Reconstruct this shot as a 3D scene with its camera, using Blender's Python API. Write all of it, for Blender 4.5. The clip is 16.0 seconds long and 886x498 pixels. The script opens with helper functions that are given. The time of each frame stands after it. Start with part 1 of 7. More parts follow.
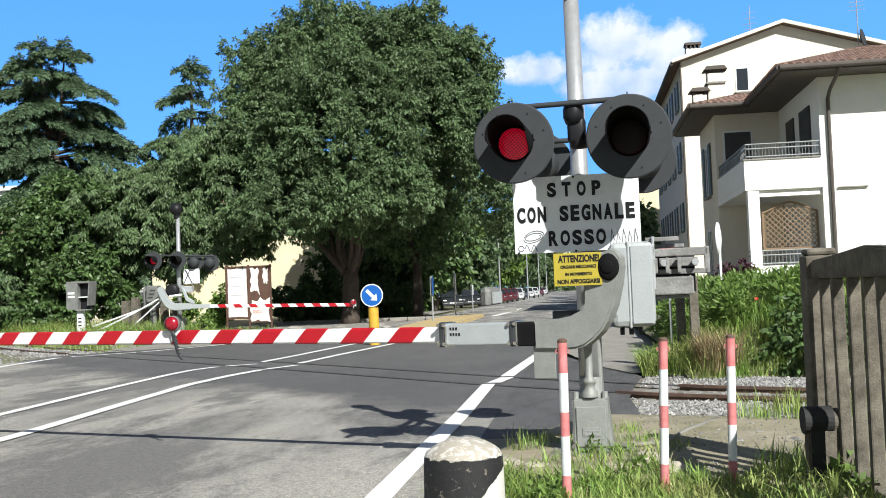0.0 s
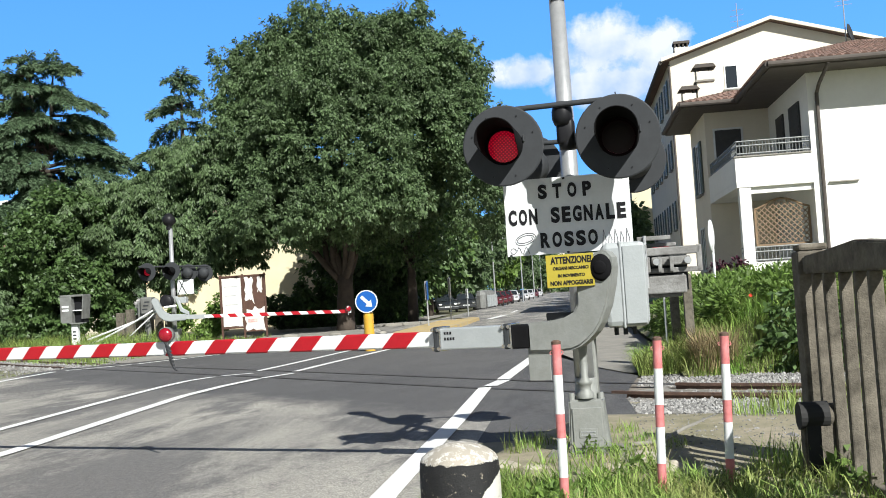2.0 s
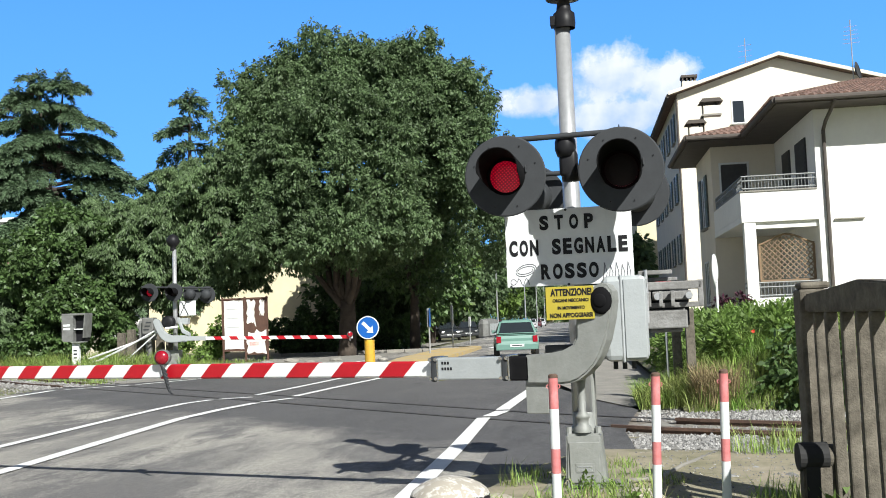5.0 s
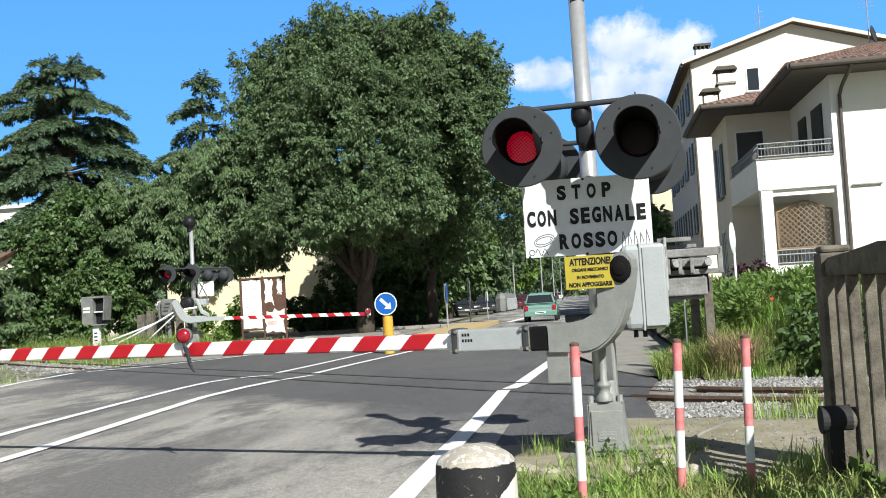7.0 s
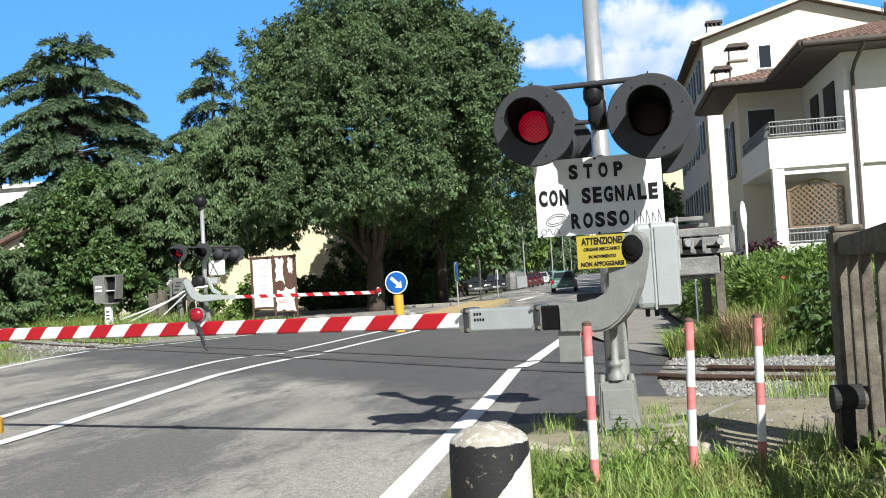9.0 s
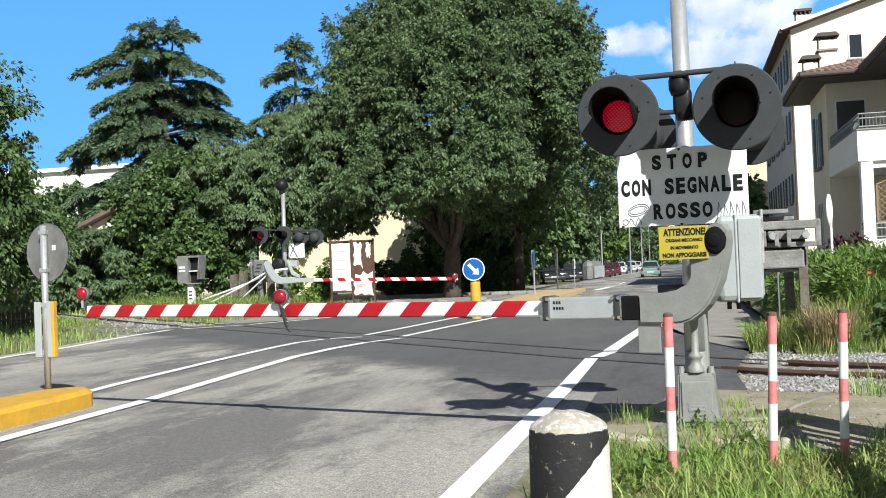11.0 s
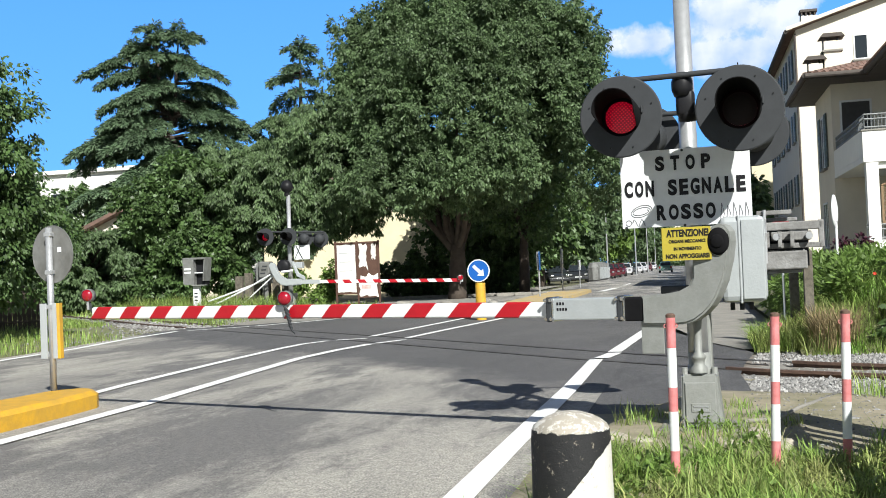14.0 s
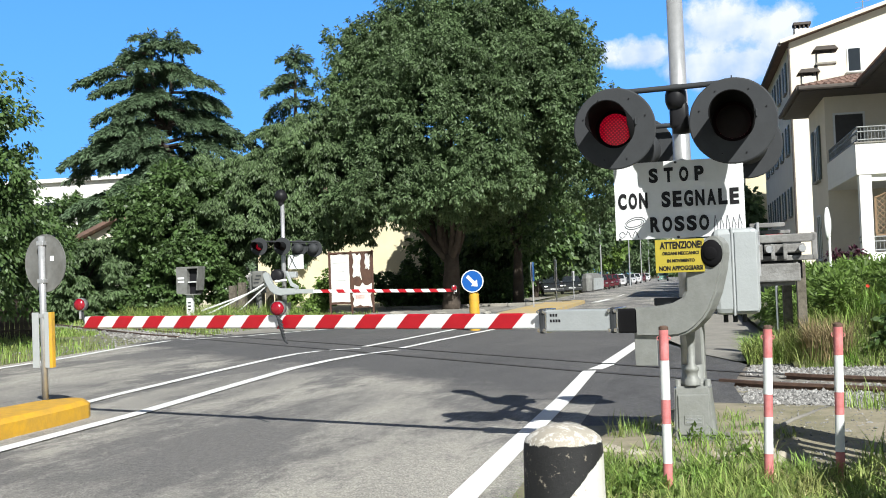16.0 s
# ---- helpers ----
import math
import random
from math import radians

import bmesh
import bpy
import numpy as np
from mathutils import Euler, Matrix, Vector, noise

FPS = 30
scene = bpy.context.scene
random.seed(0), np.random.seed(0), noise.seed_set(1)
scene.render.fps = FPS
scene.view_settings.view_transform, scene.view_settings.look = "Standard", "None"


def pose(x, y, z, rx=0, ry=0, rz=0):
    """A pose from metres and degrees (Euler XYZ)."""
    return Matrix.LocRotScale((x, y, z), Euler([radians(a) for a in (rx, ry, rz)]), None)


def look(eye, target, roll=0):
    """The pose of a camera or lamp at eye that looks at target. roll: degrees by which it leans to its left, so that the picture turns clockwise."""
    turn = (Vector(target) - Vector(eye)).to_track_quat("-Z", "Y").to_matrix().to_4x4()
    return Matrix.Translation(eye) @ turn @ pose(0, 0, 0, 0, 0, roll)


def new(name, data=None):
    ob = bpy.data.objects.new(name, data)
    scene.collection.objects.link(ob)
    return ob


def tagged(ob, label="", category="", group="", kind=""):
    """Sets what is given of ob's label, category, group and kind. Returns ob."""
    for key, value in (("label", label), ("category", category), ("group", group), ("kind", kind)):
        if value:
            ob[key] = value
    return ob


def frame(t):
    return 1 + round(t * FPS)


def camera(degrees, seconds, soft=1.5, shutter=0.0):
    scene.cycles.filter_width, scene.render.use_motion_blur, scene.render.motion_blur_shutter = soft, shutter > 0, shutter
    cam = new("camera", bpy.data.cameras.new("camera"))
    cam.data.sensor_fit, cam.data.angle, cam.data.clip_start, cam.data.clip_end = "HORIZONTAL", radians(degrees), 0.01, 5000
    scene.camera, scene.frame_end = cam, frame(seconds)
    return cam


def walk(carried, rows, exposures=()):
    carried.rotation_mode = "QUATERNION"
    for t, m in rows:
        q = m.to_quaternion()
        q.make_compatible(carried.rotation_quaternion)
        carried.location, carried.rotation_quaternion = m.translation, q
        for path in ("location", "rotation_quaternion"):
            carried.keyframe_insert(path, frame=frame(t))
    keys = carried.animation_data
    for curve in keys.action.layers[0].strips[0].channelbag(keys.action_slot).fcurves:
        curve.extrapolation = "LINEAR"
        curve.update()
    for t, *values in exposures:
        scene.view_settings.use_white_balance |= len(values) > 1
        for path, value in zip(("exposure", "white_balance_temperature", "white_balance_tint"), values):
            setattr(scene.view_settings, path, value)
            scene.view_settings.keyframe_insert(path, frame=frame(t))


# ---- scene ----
# ---- camera ----
def aim(x, y, z, yaw, pitch, roll):
    p, q = radians(pitch), radians(yaw)
    ahead = Vector((-math.sin(q) * math.cos(p), math.cos(q) * math.cos(p), math.sin(p)))
    eye = Vector((x, y, z))
    return look(eye, eye + ahead * 10, roll)


cam = camera(45.0, 16.0, soft=0.95)
PATH = [
    (0.0, aim(-0.001, 0.000, 1.400, 7.31, 2.25, -2.30)),
    (0.5, aim(-0.002, 0.020, 1.401, 7.17, 2.13, -2.65)),
    (1.0, aim(0.003, 0.012, 1.400, 7.22, 2.11, -3.38)),
    (1.5, aim(0.007, 0.013, 1.401, 6.98, 2.21, -3.58)),
    (2.0, aim(0.013, 0.010, 1.401, 6.98, 2.46, -3.72)),
    (2.5, aim(0.019, 0.001, 1.403, 6.75, 2.71, -3.84)),
    (3.0, aim(0.025, -0.003, 1.413, 6.37, 3.16, -2.80)),
    (5.5, aim(0.044, 0.076, 1.416, 7.32, 3.95, -2.48)),
    (6.0, aim(0.041, 0.051, 1.406, 7.77, 3.45, -3.02)),
    (6.5, aim(0.034, 0.052, 1.406, 7.96, 3.29, -3.50)),
    (7.0, aim(0.021, 0.059, 1.388, 8.04, 2.69, -3.54)),
    (7.5, aim(0.011, 0.053, 1.394, 7.83, 2.02, -3.32)),
    (8.0, aim(0.009, 0.052, 1.393, 7.85, 1.66, -3.67)),
    (10.5, aim(0.002, -0.015, 1.404, 11.48, 1.42, -2.50)),
    (11.0, aim(-0.013, -0.033, 1.399, 12.77, 1.08, -2.31)),
    (11.5, aim(-0.013, -0.040, 1.397, 13.39, 0.86, -2.29)),
    (12.0, aim(-0.016, -0.053, 1.396, 13.87, 0.56, -2.19)),
    (12.5, aim(-0.007, -0.053, 1.394, 13.88, 0.80, -1.83)),
    (13.0, aim(-0.001, -0.054, 1.395, 13.69, 1.13, -2.00)),
    (13.5, aim(0.004, -0.051, 1.395, 13.34, 1.09, -2.24)),
    (14.0, aim(0.006, -0.049, 1.397, 13.06, 1.17, -2.39)),
    (14.5, aim(0.005, -0.042, 1.396, 12.91, 1.36, -2.34)),
    (15.0, aim(0.002, -0.036, 1.397, 12.74, 1.26, -2.02)),
    (15.5, aim(0.006, -0.043, 1.398, 12.72, 1.41, -2.01)),
    (16.0, aim(0.009, -0.043, 1.403, 12.72, 1.70, -2.13)),
]
walk(cam, PATH, [(0.0, 0.65, 6150, 8), (16.0, 0.65, 6150, 8)])

# ---- world, sun, exposure ----
SUN_TO = Vector((0.70, -1.15, 1.0)).normalized()
world = bpy.data.worlds.new("World")
scene.world = world
world.use_nodes = True
wn = world.node_tree.nodes
sky = wn.new("ShaderNodeTexSky")
sky.sky_type = "NISHITA"
sky.sun_disc = False
sky.sun_elevation = math.asin(SUN_TO.z)
sky.sun_rotation = math.atan2(SUN_TO.x, SUN_TO.y)
sky.altitude = 1200
sky.air_density, sky.dust_density, sky.ozone_density = 1.0, 0.2, 2.0
deep = wn.new("ShaderNodeHueSaturation")
deep.inputs["Saturation"].default_value = 0.45
world.node_tree.links.new(sky.outputs[0], deep.inputs["Color"])
world.node_tree.links.new(deep.outputs[0], wn["Background"].inputs[0])
wn["Background"].inputs[1].default_value = 0.046
sun = new("sun", bpy.data.lights.new("sun", "SUN"))
sun.data.energy, sun.data.angle, sun.data.color = 5.0, radians(0.5), (1.0, 0.95, 0.86)
sun.matrix_world = look(SUN_TO * 60, (0, 0, 0))

# ---- materials ----
MATS = {}


def mat(name, color, rough=0.7, metal=0.0, var=0.25, scale=6.0, bump=0.0, bump_scale=40.0, second=None, emit=None, coat=0.0, trans=0.0, rnd=0.0):
    """A principled material with two scales of variation; second: a colour for stains."""
    if name in MATS:
        return MATS[name]
    m = bpy.data.materials.new(name)
    m.use_nodes = True
    nt, N, L = m.node_tree, m.node_tree.nodes, m.node_tree.links
    p = N["Principled BSDF"]
    tc = N.new("ShaderNodeTexCoord")
    n1 = N.new("ShaderNodeTexNoise")
    n1.inputs["Scale"].default_value = scale
    n1.inputs["Detail"].default_value = 8
    n1.inputs["Roughness"].default_value = 0.65
    L.new(tc.outputs["Object"], n1.inputs["Vector"])
    ramp = N.new("ShaderNodeValToRGB")
    c = np.array(color)
    s2 = np.array(second) if second else np.clip(c * (1 - var), 0, 1)
    ramp.color_ramp.elements[0].position, ramp.color_ramp.elements[1].position = 0.33, 0.68
    ramp.color_ramp.elements[0].color = (*s2, 1)
    ramp.color_ramp.elements[1].color = (*np.clip(c * (1 + var * 0.4), 0, 1), 1)
    L.new(n1.outputs["Fac"], ramp.inputs["Fac"])
    n2 = N.new("ShaderNodeTexNoise")
    n2.inputs["Scale"].default_value = scale * 9
    n2.inputs["Detail"].default_value = 4
    L.new(tc.outputs["Object"], n2.inputs["Vector"])
    mul = N.new("ShaderNodeHueSaturation")
    mr = N.new("ShaderNodeMapRange")
    mr.inputs["To Min"].default_value, mr.inputs["To Max"].default_value = 1 - var * 0.6, 1 + var * 0.6
    L.new(n2.outputs["Fac"], mr.inputs["Value"])
    L.new(ramp.outputs["Color"], mul.inputs["Color"])
    if rnd:
        oi = N.new("ShaderNodeObjectInfo")
        geo = N.new("ShaderNodeNewGeometry")
        add = N.new("ShaderNodeMath")
        add.operation = "ADD"
        L.new(oi.outputs["Random"], add.inputs[0])
        L.new(geo.outputs["Random Per Island"], add.inputs[1])
        fr = N.new("ShaderNodeMath")
        fr.operation = "FRACT"
        L.new(add.outputs[0], fr.inputs[0])
        m2 = N.new("ShaderNodeMapRange")
        m2.inputs["To Min"].default_value, m2.inputs["To Max"].default_value = 1 - rnd, 1 + rnd
        L.new(fr.outputs[0], m2.inputs["Value"])
        mm = N.new("ShaderNodeMath")
        mm.operation = "MULTIPLY"
        L.new(mr.outputs[0], mm.inputs[0])
        L.new(m2.outputs[0], mm.inputs[1])
        L.new(mm.outputs[0], mul.inputs["Value"])
    else:
        L.new(mr.outputs[0], mul.inputs["Value"])
    L.new(mul.outputs["Color"], p.inputs["Base Color"])
    p.inputs["Roughness"].default_value = rough
    p.inputs["Metallic"].default_value = metal
    p.inputs["Coat Weight"].default_value = coat
    if trans:
        p.inputs["Subsurface Weight"].default_value = 0.0
        tr = N.new("ShaderNodeBsdfTranslucent")
        mx = N.new("ShaderNodeMixShader")
        mx.inputs[0].default_value = trans
        L.new(mul.outputs["Color"], tr.inputs["Color"])
        L.new(p.outputs[0], mx.inputs[1])
        L.new(tr.outputs[0], mx.inputs[2])
        L.new(mx.outputs[0], N["Material Output"].inputs["Surface"])
    if emit:
        p.inputs["Emission Color"].default_value = (*emit[:3], 1)
        p.inputs["Emission Strength"].default_value = emit[3]
    if bump:
        n3 = N.new("ShaderNodeTexNoise")
        n3.inputs["Scale"].default_value = bump_scale
        n3.inputs["Detail"].default_value = 6
        L.new(tc.outputs["Object"], n3.inputs["Vector"])
        b = N.new("ShaderNodeBump")
        b.inputs["Strength"].default_value = bump
        b.inputs["Distance"].default_value = 0.02
        L.new(n3.outputs["Fac"], b.inputs["Height"])
        L.new(b.outputs["Normal"], p.inputs["Normal"])
    MATS[name] = m
    return m




def asphalt(name, light, dark, stain, newer=None):
    """Road surface: wheel tracks along y, tar blotches, aggregate grain."""
    m = bpy.data.materials.new(name)
    m.use_nodes = True
    N, L = m.node_tree.nodes, m.node_tree.links
    p = N["Principled BSDF"]
    tc = N.new("ShaderNodeTexCoord")

    def noise_tex(scale, detail, stretch=(1, 1, 1), rough=0.6):
        mp, n = N.new("ShaderNodeMapping"), N.new("ShaderNodeTexNoise")
        mp.inputs["Scale"].default_value = stretch
        L.new(tc.outputs["Object"], mp.inputs[0])
        L.new(mp.outputs[0], n.inputs["Vector"])
        n.inputs["Scale"].default_value, n.inputs["Detail"].default_value, n.inputs["Roughness"].default_value = scale, detail, rough
        return n.outputs["Fac"]

    def ramp(fac, a, b):
        r = N.new("ShaderNodeMapRange")
        r.inputs["From Min"].default_value, r.inputs["From Max"].default_value = a, b
        L.new(fac, r.inputs["Value"])
        return r.outputs[0]

    def mix(fac, a, b):
        x = N.new("ShaderNodeMixRGB")
        if hasattr(fac, "links"):
            L.new(fac, x.inputs[0])
        else:
            x.inputs[0].default_value = fac
        for i, c in ((1, a), (2, b)):
            if isinstance(c, tuple):
                x.inputs[i].default_value = (*c, 1)
            else:
                L.new(c, x.inputs[i])
        return x

    c = mix(ramp(noise_tex(1.0, 7, (0.62, 0.10, 1)), 0.40, 0.60), dark, light).outputs[0]
    c = mix(ramp(noise_tex(0.55, 10, (1.0, 0.36, 1), 0.72), 0.47, 0.55), c, stain).outputs[0]
    c = mix(ramp(noise_tex(1.7, 9, (1.6, 0.35, 1), 0.75), 0.58, 0.70), c, stain).outputs[0]
    if newer:
        # darker newer surface over the crossing; its edge runs obliquely and is worn
        sep = N.new("ShaderNodeSeparateXYZ")
        L.new(tc.outputs["Object"], sep.inputs[0])

        def math_node(op, a, b):
            n = N.new("ShaderNodeMath")
            n.operation = op
            for i, v in enumerate((a, b)):
                if isinstance(v, (int, float)):
                    n.inputs[i].default_value = v
                else:
                    L.new(v, n.inputs[i])
            return n.outputs[0]
        d = math_node("ADD", math_node("MULTIPLY", sep.outputs[0], 1.05), math_node("SUBTRACT", sep.outputs[1], 10.3))
        d = math_node("ADD", d, math_node("MULTIPLY", math_node("SUBTRACT", noise_tex(0.9, 8, (1, 0.8, 1), 0.7), 0.5), 5.0))
        far = math_node("SUBTRACT", 33.0, sep.outputs[1])
        fresh = mix(ramp(noise_tex(0.5, 8, (1.0, 0.4, 1), 0.7), 0.40, 0.62), newer[0], newer[1]).outputs[0]
        c = mix(ramp(math_node("MINIMUM", d, far), -0.3, 1.1), c, fresh).outputs[0]
        light = tuple(0.75 * v for v in light)
    c = mix(ramp(noise_tex(6.0, 7, (1, 1, 1), 0.75), 0.60, 0.80), c, tuple(min(1.0, v * 1.2) for v in light)).outputs[0]
    g = mix(ramp(noise_tex(70, 4, (1, 1, 1), 0.75), 0.38, 0.62), (0.36, 0.36, 0.37), (1.62, 1.60, 1.55))
    mid = N.new("ShaderNodeMixRGB")
    mid.blend_type = "MULTIPLY"
    mid.inputs[0].default_value = 1.0
    L.new(g.outputs[0], mid.inputs[1])
    L.new(mix(ramp(noise_tex(19, 8, (1, 0.8, 1), 0.8), 0.38, 0.62), (0.70, 0.70, 0.71), (1.28, 1.28, 1.26)).outputs[0], mid.inputs[2])
    g = mid
    g2 = N.new("ShaderNodeMixRGB")
    g2.blend_type = "MULTIPLY"
    g2.inputs[0].default_value = 1.0
    L.new(c, g2.inputs[1])
    L.new(g.outputs[0], g2.inputs[2])
    L.new(g2.outputs[0], p.inputs["Base Color"])
    p.inputs["Roughness"].default_value = 0.85
    b = N.new("ShaderNodeBump")
    b.inputs["Strength"].default_value, b.inputs["Distance"].default_value = 0.8, 0.012
    L.new(noise_tex(80, 4), b.inputs["Height"])
    L.new(b.outputs[0], p.inputs["Normal"])
    return m


M_ASPHALT = asphalt("asphalt_old", (0.370, 0.356, 0.323), (0.240, 0.232, 0.217), (0.155, 0.151, 0.147), ((0.112, 0.110, 0.111), (0.082, 0.081, 0.083)))
M_ASPHALT_NEW = asphalt("asphalt_new", (0.108, 0.106, 0.107), (0.086, 0.0855, 0.088), (0.070, 0.069, 0.071))
M_WEATHER = mat("weathered_grey", (0.18, 0.184, 0.18), 0.7, second=(0.107, 0.107, 0.0984), scale=3)
M_PAINT_W = mat("road_paint_white", (0.80, 0.80, 0.78), 0.7, var=0.12, scale=3.0, bump=0.3)
M_VERGE = mat("verge_soil", (0.312, 0.271, 0.197), 0.95, second=(0.172, 0.164, 0.0902), scale=1.6, bump=0.8, bump_scale=20)
M_VERGE_G = mat("grassy_soil", (0.13, 0.165, 0.06), 0.95, second=(0.19, 0.165, 0.10), scale=0.8, bump=0.8, bump_scale=20)
M_EARTH = mat("ground_far", (0.0984, 0.115, 0.0492), 0.95, second=(0.131, 0.107, 0.0738), scale=0.2, bump=0.5, bump_scale=8)
M_GRAVEL = mat("gravel", (0.29, 0.285, 0.275), 0.9, var=0.5, scale=12, bump=0.6, bump_scale=40, rnd=0.45)
M_CONCRETE = mat("concrete", (0.271, 0.254, 0.221), 0.9, second=(0.107, 0.0984, 0.082), scale=4, bump=0.5, bump_scale=60)
M_PAVE = mat("pavement", (0.275, 0.258, 0.225), 0.9, second=(0.21, 0.20, 0.18), var=0.25, scale=1.5, bump=0.4, bump_scale=50)
M_YELLOW = mat("yellow_paint", (0.615, 0.344, 0.0164), 0.6, second=(0.451, 0.271, 0.041), var=0.15, scale=5, bump=0.2)
M_YELLOW2 = mat("yellow_sign", (0.39, 0.315, 0.028), 0.5, var=0.12, scale=5)
M_WHITE = mat("white_enamel", (0.72, 0.74, 0.745), 0.45, var=0.08, scale=4)
M_RED = mat("red_paint", (0.40, 0.007, 0.016), 0.4, var=0.12, scale=6)
M_REDWORN = mat("red_post_paint", (0.57, 0.22, 0.22), 0.6, second=(0.48, 0.14, 0.14), scale=14)
M_GREY = mat("grey_metal_paint", (0.385, 0.41, 0.418), 0.45, metal=0.15, var=0.07, scale=5, bump=0.1)
M_CAST = mat("cast_aluminium", (0.279, 0.287, 0.275), 0.6, metal=0.2, var=0.1, second=(0.213, 0.221, 0.205), scale=5, bump=0.12, bump_scale=50)
M_GALV = mat("galvanised_steel", (0.47, 0.48, 0.49), 0.36, metal=0.5, var=0.15, scale=14)
M_HOOD = mat("matt_black_hood", (0.010, 0.010, 0.011), 0.95, var=0.2, scale=10)
M_HOOD.node_tree.nodes["Principled BSDF"].inputs["Specular IOR Level"].default_value = 0.08
M_PALE = mat("pale_concrete", (0.44, 0.40, 0.33), 0.9, second=(0.30, 0.27, 0.21), scale=5, bump=0.5)
M_OLD = mat("weathered_steel", (0.25, 0.25, 0.245), 0.75, metal=0.1, second=(0.12, 0.115, 0.108), scale=7, bump=0.3)
M_BLACK = mat("black_enamel", (0.014, 0.014, 0.016), 0.45, var=0.2, scale=10)
M_BLACK.node_tree.nodes["Principled BSDF"].inputs["Specular IOR Level"].default_value = 0.2
M_DGREY = mat("dark_grey_paint", (0.045, 0.048, 0.052), 0.6, var=0.12, scale=8)
M_DGREY.node_tree.nodes["Principled BSDF"].inputs["Specular IOR Level"].default_value = 0.15
M_RUST = mat("rusty_steel", (0.125, 0.075, 0.052), 0.8, second=(0.065, 0.042, 0.033), scale=9, bump=0.3)
M_BLUE = mat("blue_sign", (0.008, 0.095, 0.38), 0.4, var=0.05, scale=4)
M_LEAF = mat("leaf_elm", (0.135, 0.205, 0.090), 0.55, var=0.35, scale=0.35, trans=0.42, rnd=0.38)
M_LEAF_L = mat("leaf_light", (0.150, 0.240, 0.050), 0.6, var=0.3, scale=0.5, trans=0.35, rnd=0.35)
M_LEAF_P = mat("leaf_pale", (0.150, 0.225, 0.098), 0.5, var=0.35, scale=0.4, trans=0.42, rnd=0.4)
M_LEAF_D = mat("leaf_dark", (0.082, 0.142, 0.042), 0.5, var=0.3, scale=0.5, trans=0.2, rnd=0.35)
M_CEDAR = mat("cedar_needles", (0.105, 0.165, 0.085), 0.6, var=0.3, scale=0.5, trans=0.2, rnd=0.35)
M_GRASS = mat("grass_blade", (0.155, 0.300, 0.042), 0.6, second=(0.30, 0.31, 0.11), scale=1.5, trans=0.3, rnd=0.55)
M_BARK = mat("bark", (0.070, 0.054, 0.042), 0.9, var=0.4, scale=3, bump=0.8, bump_scale=14)
M_PLASTER = mat("plaster_cream", (0.72, 0.666, 0.558), 0.9, var=0.07, scale=0.8, bump=0.15)
M_PLASTER_W = mat("plaster_white", (0.80, 0.79, 0.76), 0.9, var=0.06, scale=0.8, bump=0.15)
M_PLASTER_Y = mat("plaster_yellow", (0.69, 0.62, 0.42), 0.9, var=0.08, scale=0.8, bump=0.15)
M_TILE = mat("roof_tile", (0.20, 0.118, 0.092), 0.9, second=(0.12, 0.085, 0.07), scale=3, bump=0.4, rnd=0.3)
M_DARKWOOD = mat("dark_shutter", (0.045, 0.045, 0.045), 0.6, var=0.2, scale=8)
M_SHUTTER = mat("green_grey_shutter", (0.10, 0.12, 0.11), 0.6, var=0.2, scale=8)
M_SOFFIT = mat("soffit_brown", (0.085, 0.072, 0.063), 0.8, var=0.2, scale=3)
M_WOOD = mat("lattice_wood", (0.21, 0.14, 0.078), 0.75, var=0.25, scale=10)
M_GLASS = mat("dark_glass", (0.02, 0.025, 0.03), 0.08, var=0.1, scale=2)
M_REDLENS = mat("red_reflector", (0.28, 0.005, 0.016), 0.2, var=0.15, scale=30, coat=0.5)
M_RUBBER = mat("rubber", (0.02, 0.02, 0.02), 0.8, var=0.2, scale=10)
M_CHROME = mat("bright_steel", (0.7, 0.7, 0.7), 0.25, metal=1.0, var=0.1, scale=20)

# ---- building helpers ----
def part(name, bm, material, parent=None, label="", smooth=False, m=None):
    me = bpy.data.meshes.new(name)
    bm.to_mesh(me)
    bm.free()
    if smooth:
        for f in me.polygons:
            f.use_smooth = True
    for k in (material if isinstance(material, (list, tuple)) else [material]):
        me.materials.append(k)
    ob = new(name, me)
    if parent is not None:
        ob.parent = parent
    if m is not None:
        ob.matrix_basis = m
    if label:
        ob["label"] = label
    return ob


def mesh_part(name, verts, faces, material, parent=None, label="", smooth=False):
    me = bpy.data.meshes.new(name)
    me.from_pydata([tuple(v) for v in verts], [], [tuple(f) for f in faces])
    me.materials.append(material)
    if smooth:
        for f in me.polygons:
            f.use_smooth = True
    ob = new(name, me)
    if parent is not None:
        ob.parent = parent
    if label:
        ob["label"] = label
    return ob


def thing(name, m, label, category, group="", kind=""):
    ob = new(name)
    ob.matrix_basis = m
    return tagged(ob, label, category, group, kind)


def b_box(bm, x0, x1, y0, y1, z0, z1, bevel=0.0, m=None, seg=2):
    r = bmesh.ops.create_cube(bm, size=1.0)
    vs = r["verts"]
    mm = Matrix.Translation(((x0 + x1) / 2, (y0 + y1) / 2, (z0 + z1) / 2)) @ Matrix.Diagonal((x1 - x0, y1 - y0, z1 - z0, 1))
    bmesh.ops.transform(bm, matrix=mm, verts=vs)
    if bevel:
        es = list({e for v in vs for e in v.link_edges})
        vs = list({v for f in bmesh.ops.bevel(bm, geom=es, offset=bevel, segments=seg, affect="EDGES", profile=0.5)["faces"] for v in f.verts} | {v for v in vs if v.is_valid})
    if m is not None:
        bmesh.ops.transform(bm, matrix=m, verts=vs)
    return bm


def box(x0, x1, y0, y1, z0, z1, bevel=0.0, m=None):
    return b_box(bmesh.new(), x0, x1, y0, y1, z0, z1, bevel, m)


